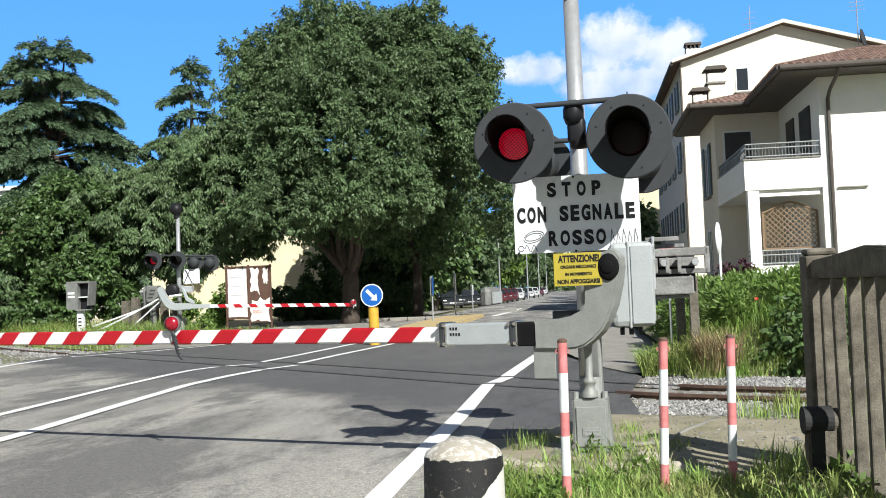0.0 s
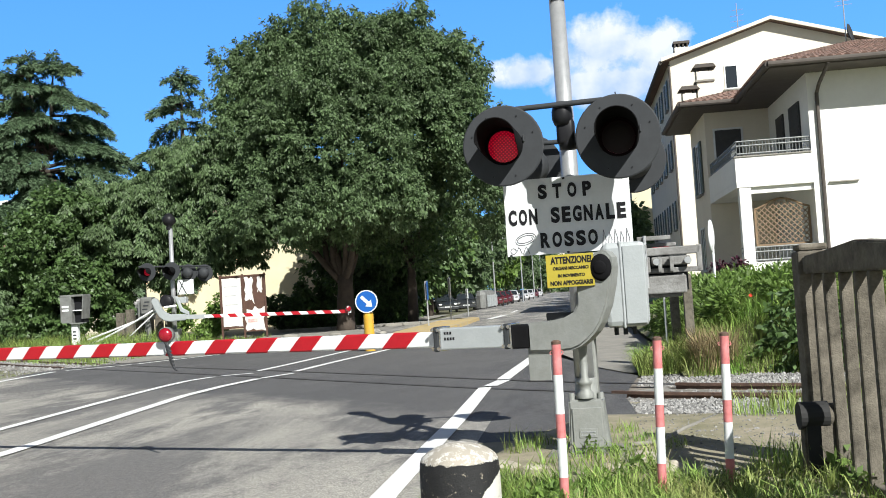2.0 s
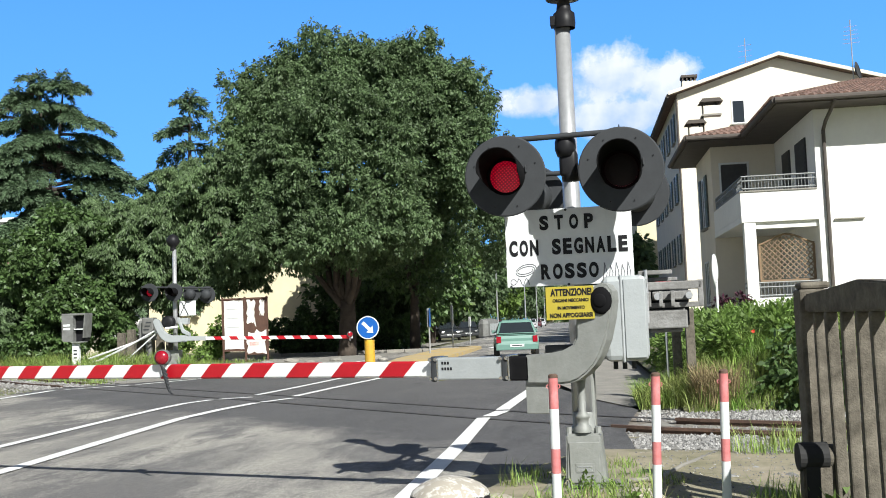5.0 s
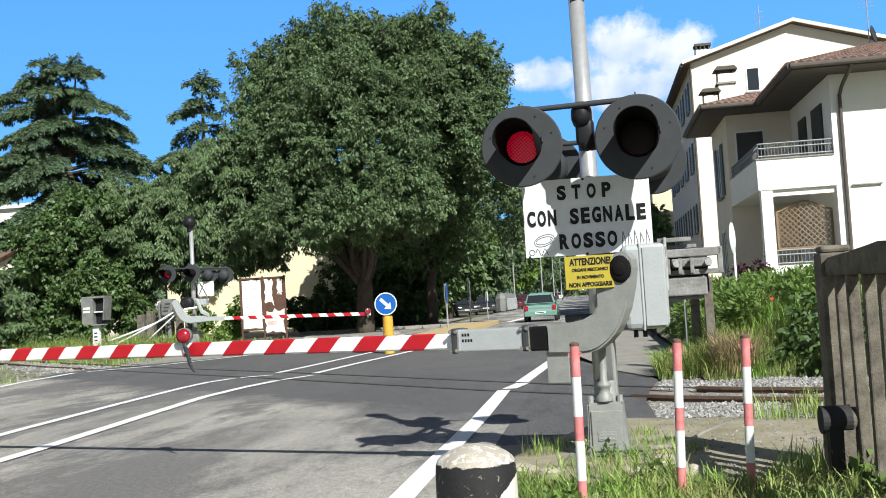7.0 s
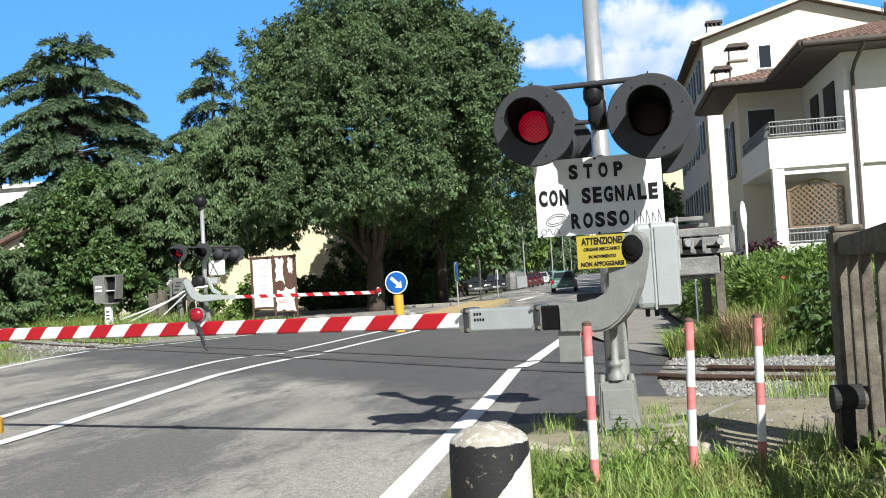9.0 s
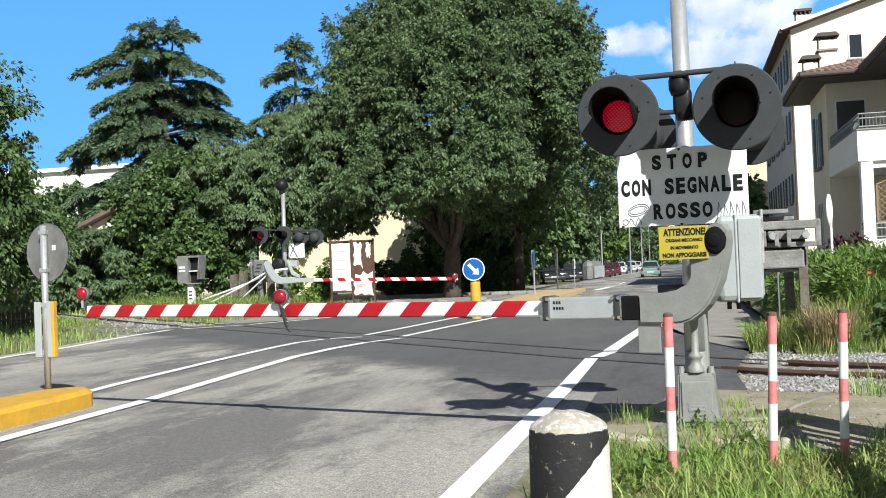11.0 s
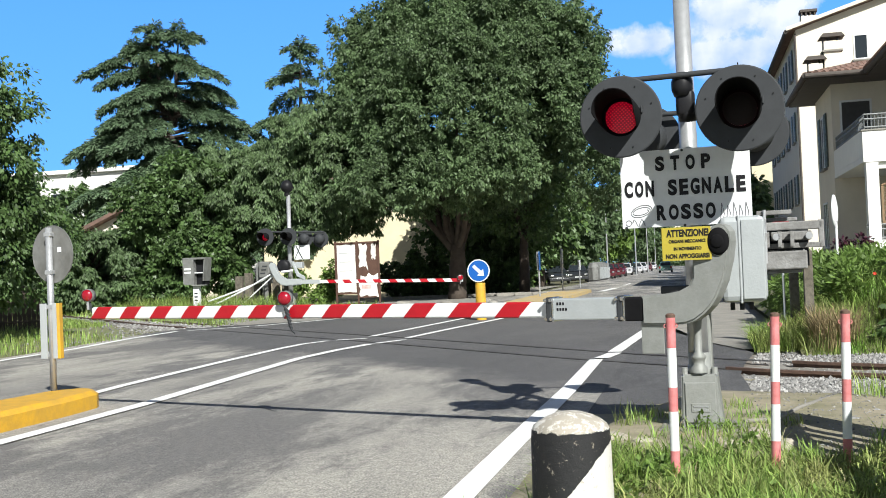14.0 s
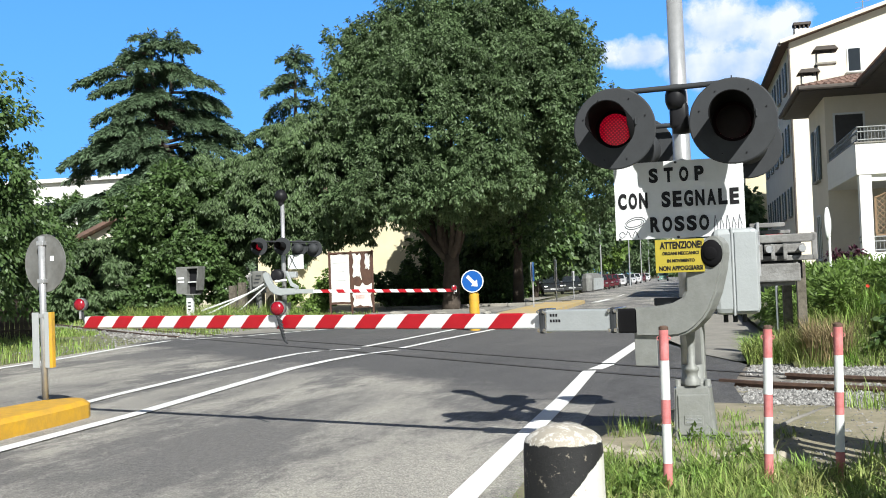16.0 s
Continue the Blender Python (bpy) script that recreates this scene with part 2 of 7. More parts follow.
def b_tube(bm, a, b, r0, r1=None, seg=16, cap=True):
    a, b = Vector(a), Vector(b)
    r1 = r0 if r1 is None else r1
    d = b - a
    res = bmesh.ops.create_cone(bm, cap_ends=cap, segments=seg, radius1=r0, radius2=r1, depth=d.length)
    q = d.to_track_quat("Z", "Y").to_matrix().to_4x4()
    bmesh.ops.transform(bm, matrix=Matrix.Translation((a + b) / 2) @ q, verts=res["verts"])
    return bm


def tube(a, b, r0, r1=None, seg=16):
    return b_tube(bmesh.new(), a, b, r0, r1, seg)


def b_path(bm, pts, r, seg=8):
    """A round bar that follows a line of points."""
    rings = []
    pts = [Vector(p) for p in pts]
    for i, p in enumerate(pts):
        d = (pts[min(i + 1, len(pts) - 1)] - pts[max(i - 1, 0)]).normalized()
        q = d.to_track_quat("Z", "Y")
        rr = r[i] if isinstance(r, (list, tuple)) else r
        rings.append([bm.verts.new(p + q @ Vector((rr * math.cos(k * math.tau / seg), rr * math.sin(k * math.tau / seg), 0))) for k in range(seg)])
    for u, v in zip(rings, rings[1:]):
        for k in range(seg):
            bm.faces.new((u[k], u[(k + 1) % seg], v[(k + 1) % seg], v[k]))
    bm.faces.new(rings[0][::-1])
    bm.faces.new(rings[-1])
    return bm


def b_lathe(bm, prof, seg=32, m=None):
    """Turned about z from (radius, height) pairs."""
    rings, made = [], []
    for r, z in prof:
        rr = [bm.verts.new((r * math.cos(k * math.tau / seg), r * math.sin(k * math.tau / seg), z)) for k in range(seg)] if r > 1e-5 else [bm.verts.new((0, 0, z))]
        rings.append(rr)
        made += rr
    for u, v in zip(rings, rings[1:]):
        for k in range(seg):
            a = [u[k % len(u)], u[(k + 1) % len(u)], v[(k + 1) % len(v)], v[k % len(v)]]
            a = list(dict.fromkeys(a))
            if len(a) > 2:
                bm.faces.new(a)
    if m is not None:
        bmesh.ops.transform(bm, matrix=m, verts=made)
    return bm


def b_prism(bm, outline, y0, y1, m=None):
    """An outline in x, z made solid from y0 to y1."""
    f = [bm.verts.new((x, y0, z)) for x, z in outline]
    k = [bm.verts.new((x, y1, z)) for x, z in outline]
    bm.faces.new(f)
    bm.faces.new(k[::-1])
    n = len(f)
    for i in range(n):
        bm.faces.new((f[i], k[i], k[(i + 1) % n], f[(i + 1) % n]))
    if m is not None:
        bmesh.ops.transform(bm, matrix=m, verts=f + k)
    bmesh.ops.recalc_face_normals(bm, faces=bm.faces)
    return bm


def strip(name, pts, width, z, material, parent=None, label="", thick=0.004):
    """A painted line on the road along points (x, y)."""
    bm = bmesh.new()
    L, R = [], []
    P = [Vector((p[0], p[1], 0)) for p in pts]
    for i, p in enumerate(P):
        d = (P[min(i + 1, len(P) - 1)] - P[max(i - 1, 0)]).normalized()
        n = Vector((-d.y, d.x, 0))
        w = width[i] if isinstance(width, (list, tuple)) else width
        L.append(bm.verts.new(p + n * w / 2 + Vector((0, 0, z))))
        R.append(bm.verts.new(p - n * w / 2 + Vector((0, 0, z))))
    for i in range(len(P) - 1):
        bm.faces.new((R[i], R[i + 1], L[i + 1], L[i]))
    return part(name, bm, material, parent, label)


def sheet(name, outline, z, material, label="", kind="structure"):
    bm = bmesh.new()
    bm.faces.new([bm.verts.new((x, y, z)) for x, y in outline])
    ob = part(name, bm, material)
    return tagged(ob, label, name.split("_")[0], kind=kind)


rng = np.random.default_rng(7)


def leaf_cloud(centres, radii, per, size, droop=0.3, long=1.8, shell=0.55, flat=1.0, sub=14):
    """Leaves in small sprays over the skin of lobes: arrays of verts and faces. Each leaf is a rhombus."""
    C0, R0 = np.asarray(centres, float), np.asarray(radii, float)
    d = rng.normal(size=(len(C0) * sub, 3))
    d /= np.linalg.norm(d, axis=1)[:, None]
    Rs = np.repeat(R0, sub)
    Cs = np.repeat(C0, sub, 0) + d * (Rs * (shell + (1 - shell) * rng.random(len(Rs)) ** 0.5))[:, None]
    n = len(C0) * per
    k = rng.integers(0, len(Cs), n)
    e = rng.normal(size=(n, 3)) * np.array([1, 1, 0.75]) * (Rs[k] * 0.17)[:, None]
    e[:, 2] -= droop * np.linalg.norm(e[:, :2], axis=1)
    p = Cs[k] + e
    ax = d[k] * 0.7 + e / (Rs[k] * 0.17)[:, None] * 0.35 + rng.normal(size=(n, 3)) * 0.55
    ax[:, 2] -= droop * 2
    ax /= np.linalg.norm(ax, axis=1)[:, None]
    side = np.cross(ax, d[k] + rng.normal(size=(n, 3)) * 0.6)
    side /= np.linalg.norm(side, axis=1)[:, None] + 1e-9
    s = size * (0.6 + 0.8 * rng.random(n))[:, None]
    V = np.stack([p, p + ax * s * 0.5 * long + side * s * 0.5, p + ax * s * long, p + ax * s * 0.5 * long - side * s * 0.5], 1).reshape(-1, 3)
    i = np.arange(n)[:, None] * 4
    return V, np.concatenate([i, i + 1, i + 2, i + 3], 1)


def leaf_mesh(name, V, F, material, parent=None, label=""):
    me = bpy.data.meshes.new(name)
    me.vertices.add(len(V))
    me.vertices.foreach_set("co", np.asarray(V, np.float32).ravel())
    me.loops.add(F.size)
    me.loops.foreach_set("vertex_index", F.ravel().astype(np.int32))
    me.polygons.add(len(F))
    me.polygons.foreach_set("loop_start", np.arange(len(F), dtype=np.int32) * F.shape[1])
    me.update(calc_edges=True)
    me.validate()
    me.materials.append(material)
    ob = new(name, me)
    if parent is not None:
        ob.parent = parent
    if label:
        ob["label"] = label
    return ob

# ---- ground, road, railway ----
sheet("ground", [(-2500, -300), (2500, -300), (2500, 4000), (-2500, 4000)], -0.06, M_EARTH, "grassy earth that reaches the horizon")
sheet("road", [(-13.5, -30), (-1.1, -30), (-1.0, 18), (-0.6, 30), (-0.4, 60), (-0.4, 600), (-8.0, 600), (-8.2, 60), (-9.6, 38), (-12.6, 31.5), (-14.9, 28.4), (-14.6, 25.2), (-13.9, 21), (-13.5, 17)], 0.0, M_ASPHALT, "worn grey asphalt of a two-lane road")
sheet("road_apron", [(-1.3, 10), (0.3, 10.2), (0.56, 10.9), (0.55, 12.4), (0.52, 13.4), (0.62, 14.6), (0.84, 16.4), (0.74, 16.9), (0.35, 18.1), (-0.9, 24), (-1.3, 18)], -0.003, M_ASPHALT_NEW, "dark asphalt apron beside the crossing")
edge = thing("road_marking", Matrix(), "white painted edge and centre lines on asphalt", "road marking", kind="structure")
strip("line", [(-1.47, -10), (-1.445, 6.2), (-1.43, 9.25), (-1.40, 12.0), (-1.42, 15.7)], 0.195, 0.013, M_PAINT_W, edge)
strip("line", [(-1.36, 15.9), (-1.22, 16.8)], 0.22, 0.013, M_PAINT_W, edge)
strip("line", [(-1.24, 17.0), (-0.92, 22.86), (-0.75, 32)], 0.22, 0.013, M_PAINT_W, edge)
strip("line", [(-6.1, -10), (-6.18, 9.0), (-6.2, 11.1), (-6.42, 14.5), (-6.58, 17.2), (-6.48, 18.9), (-6.26, 20.3)], 0.2, 0.013, M_PAINT_W, edge)
strip("line", [(-6.2, 20.45), (-5.84, 21.3)], 0.17, 0.013, M_PAINT_W, edge)
strip("line", [(-5.93, 21.9), (-5.72, 24.4), (-5.33, 28.0), (-4.7, 34.0)], 0.17, 0.013, M_PAINT_W, edge)
strip("line", [(-7.5, 11.6), (-7.66, 13.2), (-7.84, 16.7), (-7.92, 19.6), (-7.88, 20.8), (-7.62, 21.6)], 0.17, 0.013, M_PAINT_W, edge)
strip("line", [(-7.5, 21.75), (-6.9, 22.1)], 0.17, 0.013, M_PAINT_W, edge)
strip("line", [(-7.0, 22.75), (-6.79, 25.1), (-6.55, 28.6), (-6.35, 31.0)], 0.17, 0.013, M_PAINT_W, edge)
strip("line", [(-12.9, 0), (-13.05, 17.0), (-13.4, 21.3), (-13.95, 24.5), (-14.15, 27.5)], 0.2, 0.013, M_PAINT_W, edge)
strip("line", [(-13.95, 27.8), (-12.6, 29.0)], 0.2, 0.013, M_PAINT_W, edge)
strip("line", [(-12.5, 29.2), (-11.7, 31.0), (-9.7, 35.5), (-8.5, 43.0)], 0.2, 0.013, M_PAINT_W, edge)
strip("line", [(-4.6, 55), (-4.25, 62)], 0.4, 0.013, M_PAINT_W, edge)
strip("line", [(-4.2, 68), (-4.15, 74)], 0.16, 0.013, M_PAINT_W, edge)


def rail_pt(s, off):
    """Along the track from left and far to right and near, off metres to its far side."""
    P = [(-62, 85), (-45, 62), (-27.5, 44.3), (-17.3, 32.7), (-6.6, 21.85), (-1.32, 16.25), (1.25, 13.95), (2.46, 13.22), (6, 11.2), (20, 3)]
    i = min(int(s), len(P) - 2)
    a, b = Vector(P[i]), Vector(P[i + 1])
    d = (b - a).normalized()
    p = a.lerp(b, s - i)
    n = Vector((-d.y, d.x))
    return p + n * off


def sweep(name, prof, s0, s1, off, z, material, parent, steps=60):
    bm = bmesh.new()
    rings = []
    for i in range(steps + 1):
        s = s0 + (s1 - s0) * i / steps
        a = rail_pt(s, off)
        b = rail_pt(s, off + 1)
        n = (b - a)
        rings.append([bm.verts.new((a.x + n.x * u, a.y + n.y * u, z + v)) for u, v in prof])
    for r, q in zip(rings, rings[1:]):
        for k in range(len(prof)):
            bm.faces.new((r[k], r[(k + 1) % len(prof)], q[(k + 1) % len(prof)], q[k]))
    bm.faces.new(rings[0])
    bm.faces.new(rings[-1][::-1])
    bmesh.ops.recalc_face_normals(bm, faces=bm.faces)
    return part(name, bm, material, parent)


RAIL = [(-0.07, 0), (0.07, 0), (0.07, 0.015), (0.012, 0.035), (0.012, 0.10), (0.035, 0.115), (0.035, 0.15), (-0.035, 0.15), (-0.035, 0.115), (-0.012, 0.10), (-0.012, 0.035), (-0.07, 0.015)]
track = thing("railway_track", Matrix(), "rusty steel railway track on grey ballast", "railway track", kind="structure")
GROOVE = [(-0.045, 0.0), (0.075, 0.0), (0.075, 0.006), (-0.045, 0.006)]
for off, s1, s2 in ((-0.53, 3.26, 5.80), (0.53, 3.26, 5.86)):
    sweep("rail", RAIL, 0, s1, off, -0.11, M_RUST, track)
    sweep("rail", RAIL, s2, 8.9, off, -0.118, M_RUST, track)
    sweep("flangeway", GROOVE, s1, s2, off, 0.003, mat("worn_groove", (0.055, 0.052, 0.05), 0.8, second=(0.035, 0.033, 0.032), scale=2), track)
M_BALLAST = mat("old_ballast", (0.25, 0.225, 0.195), 0.95, second=(0.13, 0.11, 0.09), scale=5, bump=0.6, bump_scale=30)
sweep("ballast_bed", [(-1.7, -0.12), (-1.15, -0.04), (1.15, -0.04), (1.7, -0.12)], 0, 3.3, 0, 0, M_BALLAST, track)
sweep("ballast_bed", [(-2.3, -0.12), (-1.9, -0.053), (2.6, -0.053), (3.2, -0.12)], 5.40, 8.9, 0, 0, M_BALLAST, track)
for seg in ((0.2, 3.3), (5.95, 8.8)):
    s = seg[0]
    while s < seg[1]:
        c, f = rail_pt(s, 0), rail_pt(s, 1) - rail_pt(s, 0)
        part("sleeper", box(-0.12, 0.12, -1.1, 1.1, -0.2, -0.045, 0.01), M_CONCRETE, track, m=Matrix.Translation((c.x, c.y, 0)) @ Matrix.Rotation(math.atan2(f.y, f.x) - math.pi / 2, 4, "Z"))
        s += 0.6 / (rail_pt(min(int(s) + 1, 9), 0) - rail_pt(int(s), 0)).length
sheet("crossing_slab", [(0.62, 14.02), (1.06, 14.50), (1.16, 13.86), (0.90, 13.90)], 0.004, M_PAVE, "pale slab between the rails")
# loose stones
def stones(name, area, n, lo, hi, z, material, label):
    V, F = [], []
    base = np.array([(1, 0, 0), (-1, 0, 0), (0, 1, 0), (0, -1, 0), (0, 0, 1), (0, 0, -1)], float)
    tri = [(0, 2, 4), (2, 1, 4), (1, 3, 4), (3, 0, 4), (2, 0, 5), (1, 2, 5), (3, 1, 5), (0, 3, 5)]
    for k in range(n):
        x, y = area()
        r = lo + (hi - lo) * rng.random() ** 2
        pts = base * r * (0.6 + 0.7 * rng.random((6, 1))) * np.array([1, 0.8, 0.7]) + rng.normal(size=(6, 3)) * r * 0.18
        a = rng.random() * 6.28
        rot = np.array([[math.cos(a), -math.sin(a), 0], [math.sin(a), math.cos(a), 0], [0, 0, 1]])
        pts = pts @ rot.T + (x, y, (z(x, y) if callable(z) else z) + r * 0.25)
        F += [tuple(i + len(V) for i in t) for t in tri]
        V += list(map(tuple, pts))
    return tagged(mesh_part(name, V, F, material), label, "stones", kind="stuff")


def near_track():
    while True:
        u = rng.random()
        o = -0.66 - 1.7 * rng.random() if u < 0.58 else (0.66 + 1.9 * rng.random() if u < 0.97 else 0.8 * rng.random() - 0.4)
        p = rail_pt(5.15 + 3.0 * rng.random() ** 1.2, o)
        edge_x = 0.57 + 0.10 * max(0.0, p.y - 13.5) + 0.06 * noise.noise((p.y * 2, 0, 3))
        if p.x > edge_x and p.y > 10.95 + 0.25 * noise.noise((p.x * 2, 1, 3)) - 0.12 * (p.x - 1):
            return p.x, p.y


def far_track():
    s, o = 3.27 - 2.0 * rng.random() ** 1.8, rng.normal() * 0.95
    p = rail_pt(s, o)
    return p.x, p.y


stones("ballast_stones", far_track, 4200, 0.022, 0.06, -0.03, M_GRAVEL, "grey crushed stone ballast between and beside the rails")


def shoulder():
    y = 22.5 + 6.5 * rng.random()
    return -14.6 - 3.0 * rng.random() ** 1.5 * (0.35 + 0.065 * (y - 19)), y


stones("shoulder_stones", shoulder, 350, 0.015, 0.045, 0.0, M_GRAVEL, "loose grey stones on the road shoulder")


def mound(name, x0, x1, y0, y1, n, m, f, material, label):
    bm = bmesh.new()
    g = [[bm.verts.new((x0 + (x1 - x0) * i / n, y0 + (y1 - y0) * j / m, f(x0 + (x1 - x0) * i / n, y0 + (y1 - y0) * j / m))) for j in range(m + 1)] for i in range(n + 1)]
    for i in range(n):
        for j in range(m):
            bm.faces.new((g[i][j], g[i + 1][j], g[i + 1][j + 1], g[i][j + 1]))
    ob = part(name, bm, material, smooth=True)
    return tagged(ob, label, "ground", kind="structure")


def sstep(a, b, x):
    t = min(max((x - a) / (b - a), 0), 1)
    return t * t * (3 - 2 * t)


def verge_z(x, y):
    """Height of the near verge beside the road."""
    edge_x = -1.12 + max(0, y - 8.2) * 0.32
    up = sstep(edge_x, edge_x + 0.25, x)
    down = 1 - sstep(10.6, 12.2, y + 0.35 * x)
    return -0.004 + 0.105 * up * down - 0.04 * sstep(11.4, 12.6, y + 0.35 * x) + 0.02 * noise.noise((x * 1.3, y * 1.3, 0)) * up * down


mound("verge", -1.15, 9, -12, 13.2, 60, 120, verge_z, M_VERGE, "dry soil verge with patchy grass beside the road")
def path_ground():
    return 0.5 + 1.3 * rng.random(), 5.5 + 5.4 * rng.random()


stones("path_gravel", path_ground, 1500, 0.004, 0.016, verge_z, M_GRAVEL, "small stones and grit on the sandy path")
stones("ballast_stones", near_track, 14000, 0.013, 0.040, lambda x, y: verge_z(x, y) if y < 13.1 else -0.055, M_GRAVEL, "grey crushed stone ballast between and beside the rails")
mound("verge_left", -60, -13.3, -5, 75, 40, 50, lambda x, y: -0.045 + 0.06 * noise.noise((x * 0.3, y * 0.3, 3)) * sstep(-15.5, -19.0, x), M_VERGE_G, "grassy verge beyond the far edge of the road")
# raised bank behind the track
def bank_z(x, y):
    return -0.05 + 0.045 * sstep(16.2, 17.0, y) + (0.8 * sstep(0.9, 2.8, x) + 0.25 * sstep(2.5, 5, x)) * sstep(15.9, 20, y + 0.5 * x) * sstep(16.2, 17.3, y) + 0.05 * noise.noise((x, y, 5)) * sstep(16.2, 17.5, y)


mound("bank", 1.5, 30, 16.2, 60, 40, 50, bank_z, M_VERGE_G, "overgrown earth bank behind the railway")
sheet("pavement", [(-0.62, 24), (0.2, 18.6), (0.72, 16.9), (1.3, 16.9), (1.62, 19), (1.5, 60), (1.2, 300), (-0.4, 300), (-0.4, 60)], 0.012, M_PAVE, "pale concrete footpath along the road")
sheet("pavement_far", [(-8.6, 36), (-10.5, 33), (-13.3, 30), (-40, 64), (-40, 75), (-9, 75)], 0.012, M_PAVE, "dusty paved forecourt under the trees")

# ---- level crossing signal, near ----
def text_part(body, x0, x1, z0, z1, y, material, parent, bold=0.02, lift=0.004, name="lettering"):
    cu = bpy.data.curves.new(name, "FONT")
    cu.body, cu.offset, cu.extrude = body, bold, 0.5
    tmp = bpy.data.objects.new(name, cu)
    scene.collection.objects.link(tmp)
    me = bpy.data.meshes.new_from_object(tmp.evaluated_get(bpy.context.evaluated_depsgraph_get()))
    bpy.data.objects.remove(tmp)
    co = np.array([v.co for v in me.vertices])
    lo, hi = co.min(0), co.max(0)
    for v in me.vertices:
        u = (v.co.x - lo[0]) / (hi[0] - lo[0])
        w = (v.co.y - lo[1]) / (hi[1] - lo[1])
        k = (v.co.z - lo[2]) / (hi[2] - lo[2])
        v.co = (x0 + (x1 - x0) * u, y - lift * k, z0 + (z1 - z0) * w)
    me.materials.clear()
    me.materials.append(material)
    ob = new(name, me)
    ob.parent = parent
    return ob


def lens_mat():
    m = bpy.data.materials.new("red_led_lens_lit")
    m.use_nodes = True
    N, L = m.node_tree.nodes, m.node_tree.links
    p = N["Principled BSDF"]
    p.inputs["Base Color"].default_value = (0.05, 0.001, 0.003, 1)
    p.inputs["Roughness"].default_value = 0.35
    mp = N.new("ShaderNodeMapping")
    mp.inputs["Scale"].default_value = (1, 0, 1)
    mp.inputs["Rotation"].default_value = (0, radians(38), 0)
    tc, vo, rp = N.new("ShaderNodeTexCoord"), N.new("ShaderNodeTexVoronoi"), N.new("ShaderNodeValToRGB")
    vo.inputs["Scale"].default_value = 52
    vo.inputs["Randomness"].default_value = 0.12
    rp.color_ramp.elements[0].position, rp.color_ramp.elements[1].position = 0.06, 0.40
    rp.color_ramp.elements[0].color, rp.color_ramp.elements[1].color = (1.0, 0.012, 0.05, 1), (0.16, 0.0, 0.006, 1)
    L.new(tc.outputs["Object"], mp.inputs[0])
    L.new(mp.outputs[0], vo.inputs["Vector"])
    L.new(vo.outputs["Distance"], rp.inputs["Fac"])
    L.new(rp.outputs["Color"], p.inputs["Emission Color"])
    p.inputs["Emission Strength"].default_value = 0.42
    return m


M_LIT = lens_mat()
M_UNLIT = mat("dark_lens", (0.010, 0.003, 0.004), 0.7, var=0.3, scale=60)


def signal_lamp(parent, x, y, z, R, turn=0.0, detail=True, name="lamp"):
    """A round backing board with a deep slanted hood and a turning lens; it faces -y."""
    lamp = part(name, b_lathe(bmesh.new(), [(R * 0.48, 0.0), (R * 0.97, 0.0), (R, 0.006), (R, 0.016), (R * 0.97, 0.022), (R * 0.48, 0.022)], 48, Matrix.Rotation(radians(90), 4, "X")), M_DGREY, parent, m=pose(x, y, z, 0, 0, turn))
    r = R * 0.49
    # housing behind the board
    part("housing", b_lathe(bmesh.new(), [(r * 1.2, 0.0), (r * 1.2, -0.16), (r * 0.9, -0.26), (0.0, -0.28)], 28, Matrix.Rotation(radians(90), 4, "X")), M_DGREY, lamp, smooth=True)
    # hood: a tube cut away from below, longer at the top
    bm = bmesh.new()
    seg, rows_ = 40, []
    for k in range(seg + 1):
        a = radians(-46 + 278 * k / seg)
        ln = 0.02 + R * 1.45 * min(1.0, max(0.0, (math.sin(a) + 0.66) / 0.5))
        for rr, yy in ((r, 0.0), (r, -ln), (r * 0.965, -ln), (r * 0.965, 0.0)):
            rows_.append(bm.verts.new((rr * math.cos(a), yy, rr * math.sin(a))))
    for k in range(seg):
        for j in range(4):
            bm.faces.new((rows_[k * 4 + j], rows_[k * 4 + (j + 1) % 4], rows_[(k + 1) * 4 + (j + 1) % 4], rows_[(k + 1) * 4 + j]))
    bmesh.ops.recalc_face_normals(bm, faces=bm.faces)
    part("hood", bm, M_HOOD, lamp, smooth=False)
    part("rim", b_lathe(bmesh.new(), [(r * 0.99, 0.0), (r * 0.97, -0.03), (r * 0.80, -0.045), (r * 0.80, -0.06)], 36, Matrix.Rotation(radians(90), 4, "X")), M_HOOD, lamp)
    # lens: lit on one face, dark on the other; it turns about its upright axis
    bm = bmesh.new()
    rl = r * 0.80
    b_lathe(bm, [(0.0, 0.008), (rl * 0.7, 0.007), (rl, 0.001), (rl, -0.001), (rl * 0.7, -0.007), (0.0, -0.008)], 32, Matrix.Rotation(radians(90), 4, "X"))
    lens = part("lens", bm, [M_LIT, M_UNLIT], lamp, "red LED lens", m=pose(0, 0.03, 0))
    for f in lens.data.polygons:
        f.material_index = 0 if f.center.y < 0 else 1
    if detail:
        for a in (20, 62, 118, 160, 250, 290):
            ca, sa = math.cos(radians(a)), math.sin(radians(a))
            part("bolt", tube((R * 0.8 * ca, -0.02, R * 0.8 * sa), (R * 0.8 * ca, -0.030, R * 0.8 * sa), 0.005, 0.005, 6), M_BLACK, lamp)
        part("lug", tube((0, 0.0, R), (0, 0.0, R + 0.018), 0.005, 0.005, 6), M_BLACK, lamp)
        part("cable_clip", box(r * 1.02, r * 1.1, -0.05, -0.02, r * 0.1, r * 0.45, 0.004), M_DGREY, lamp)
    return lens


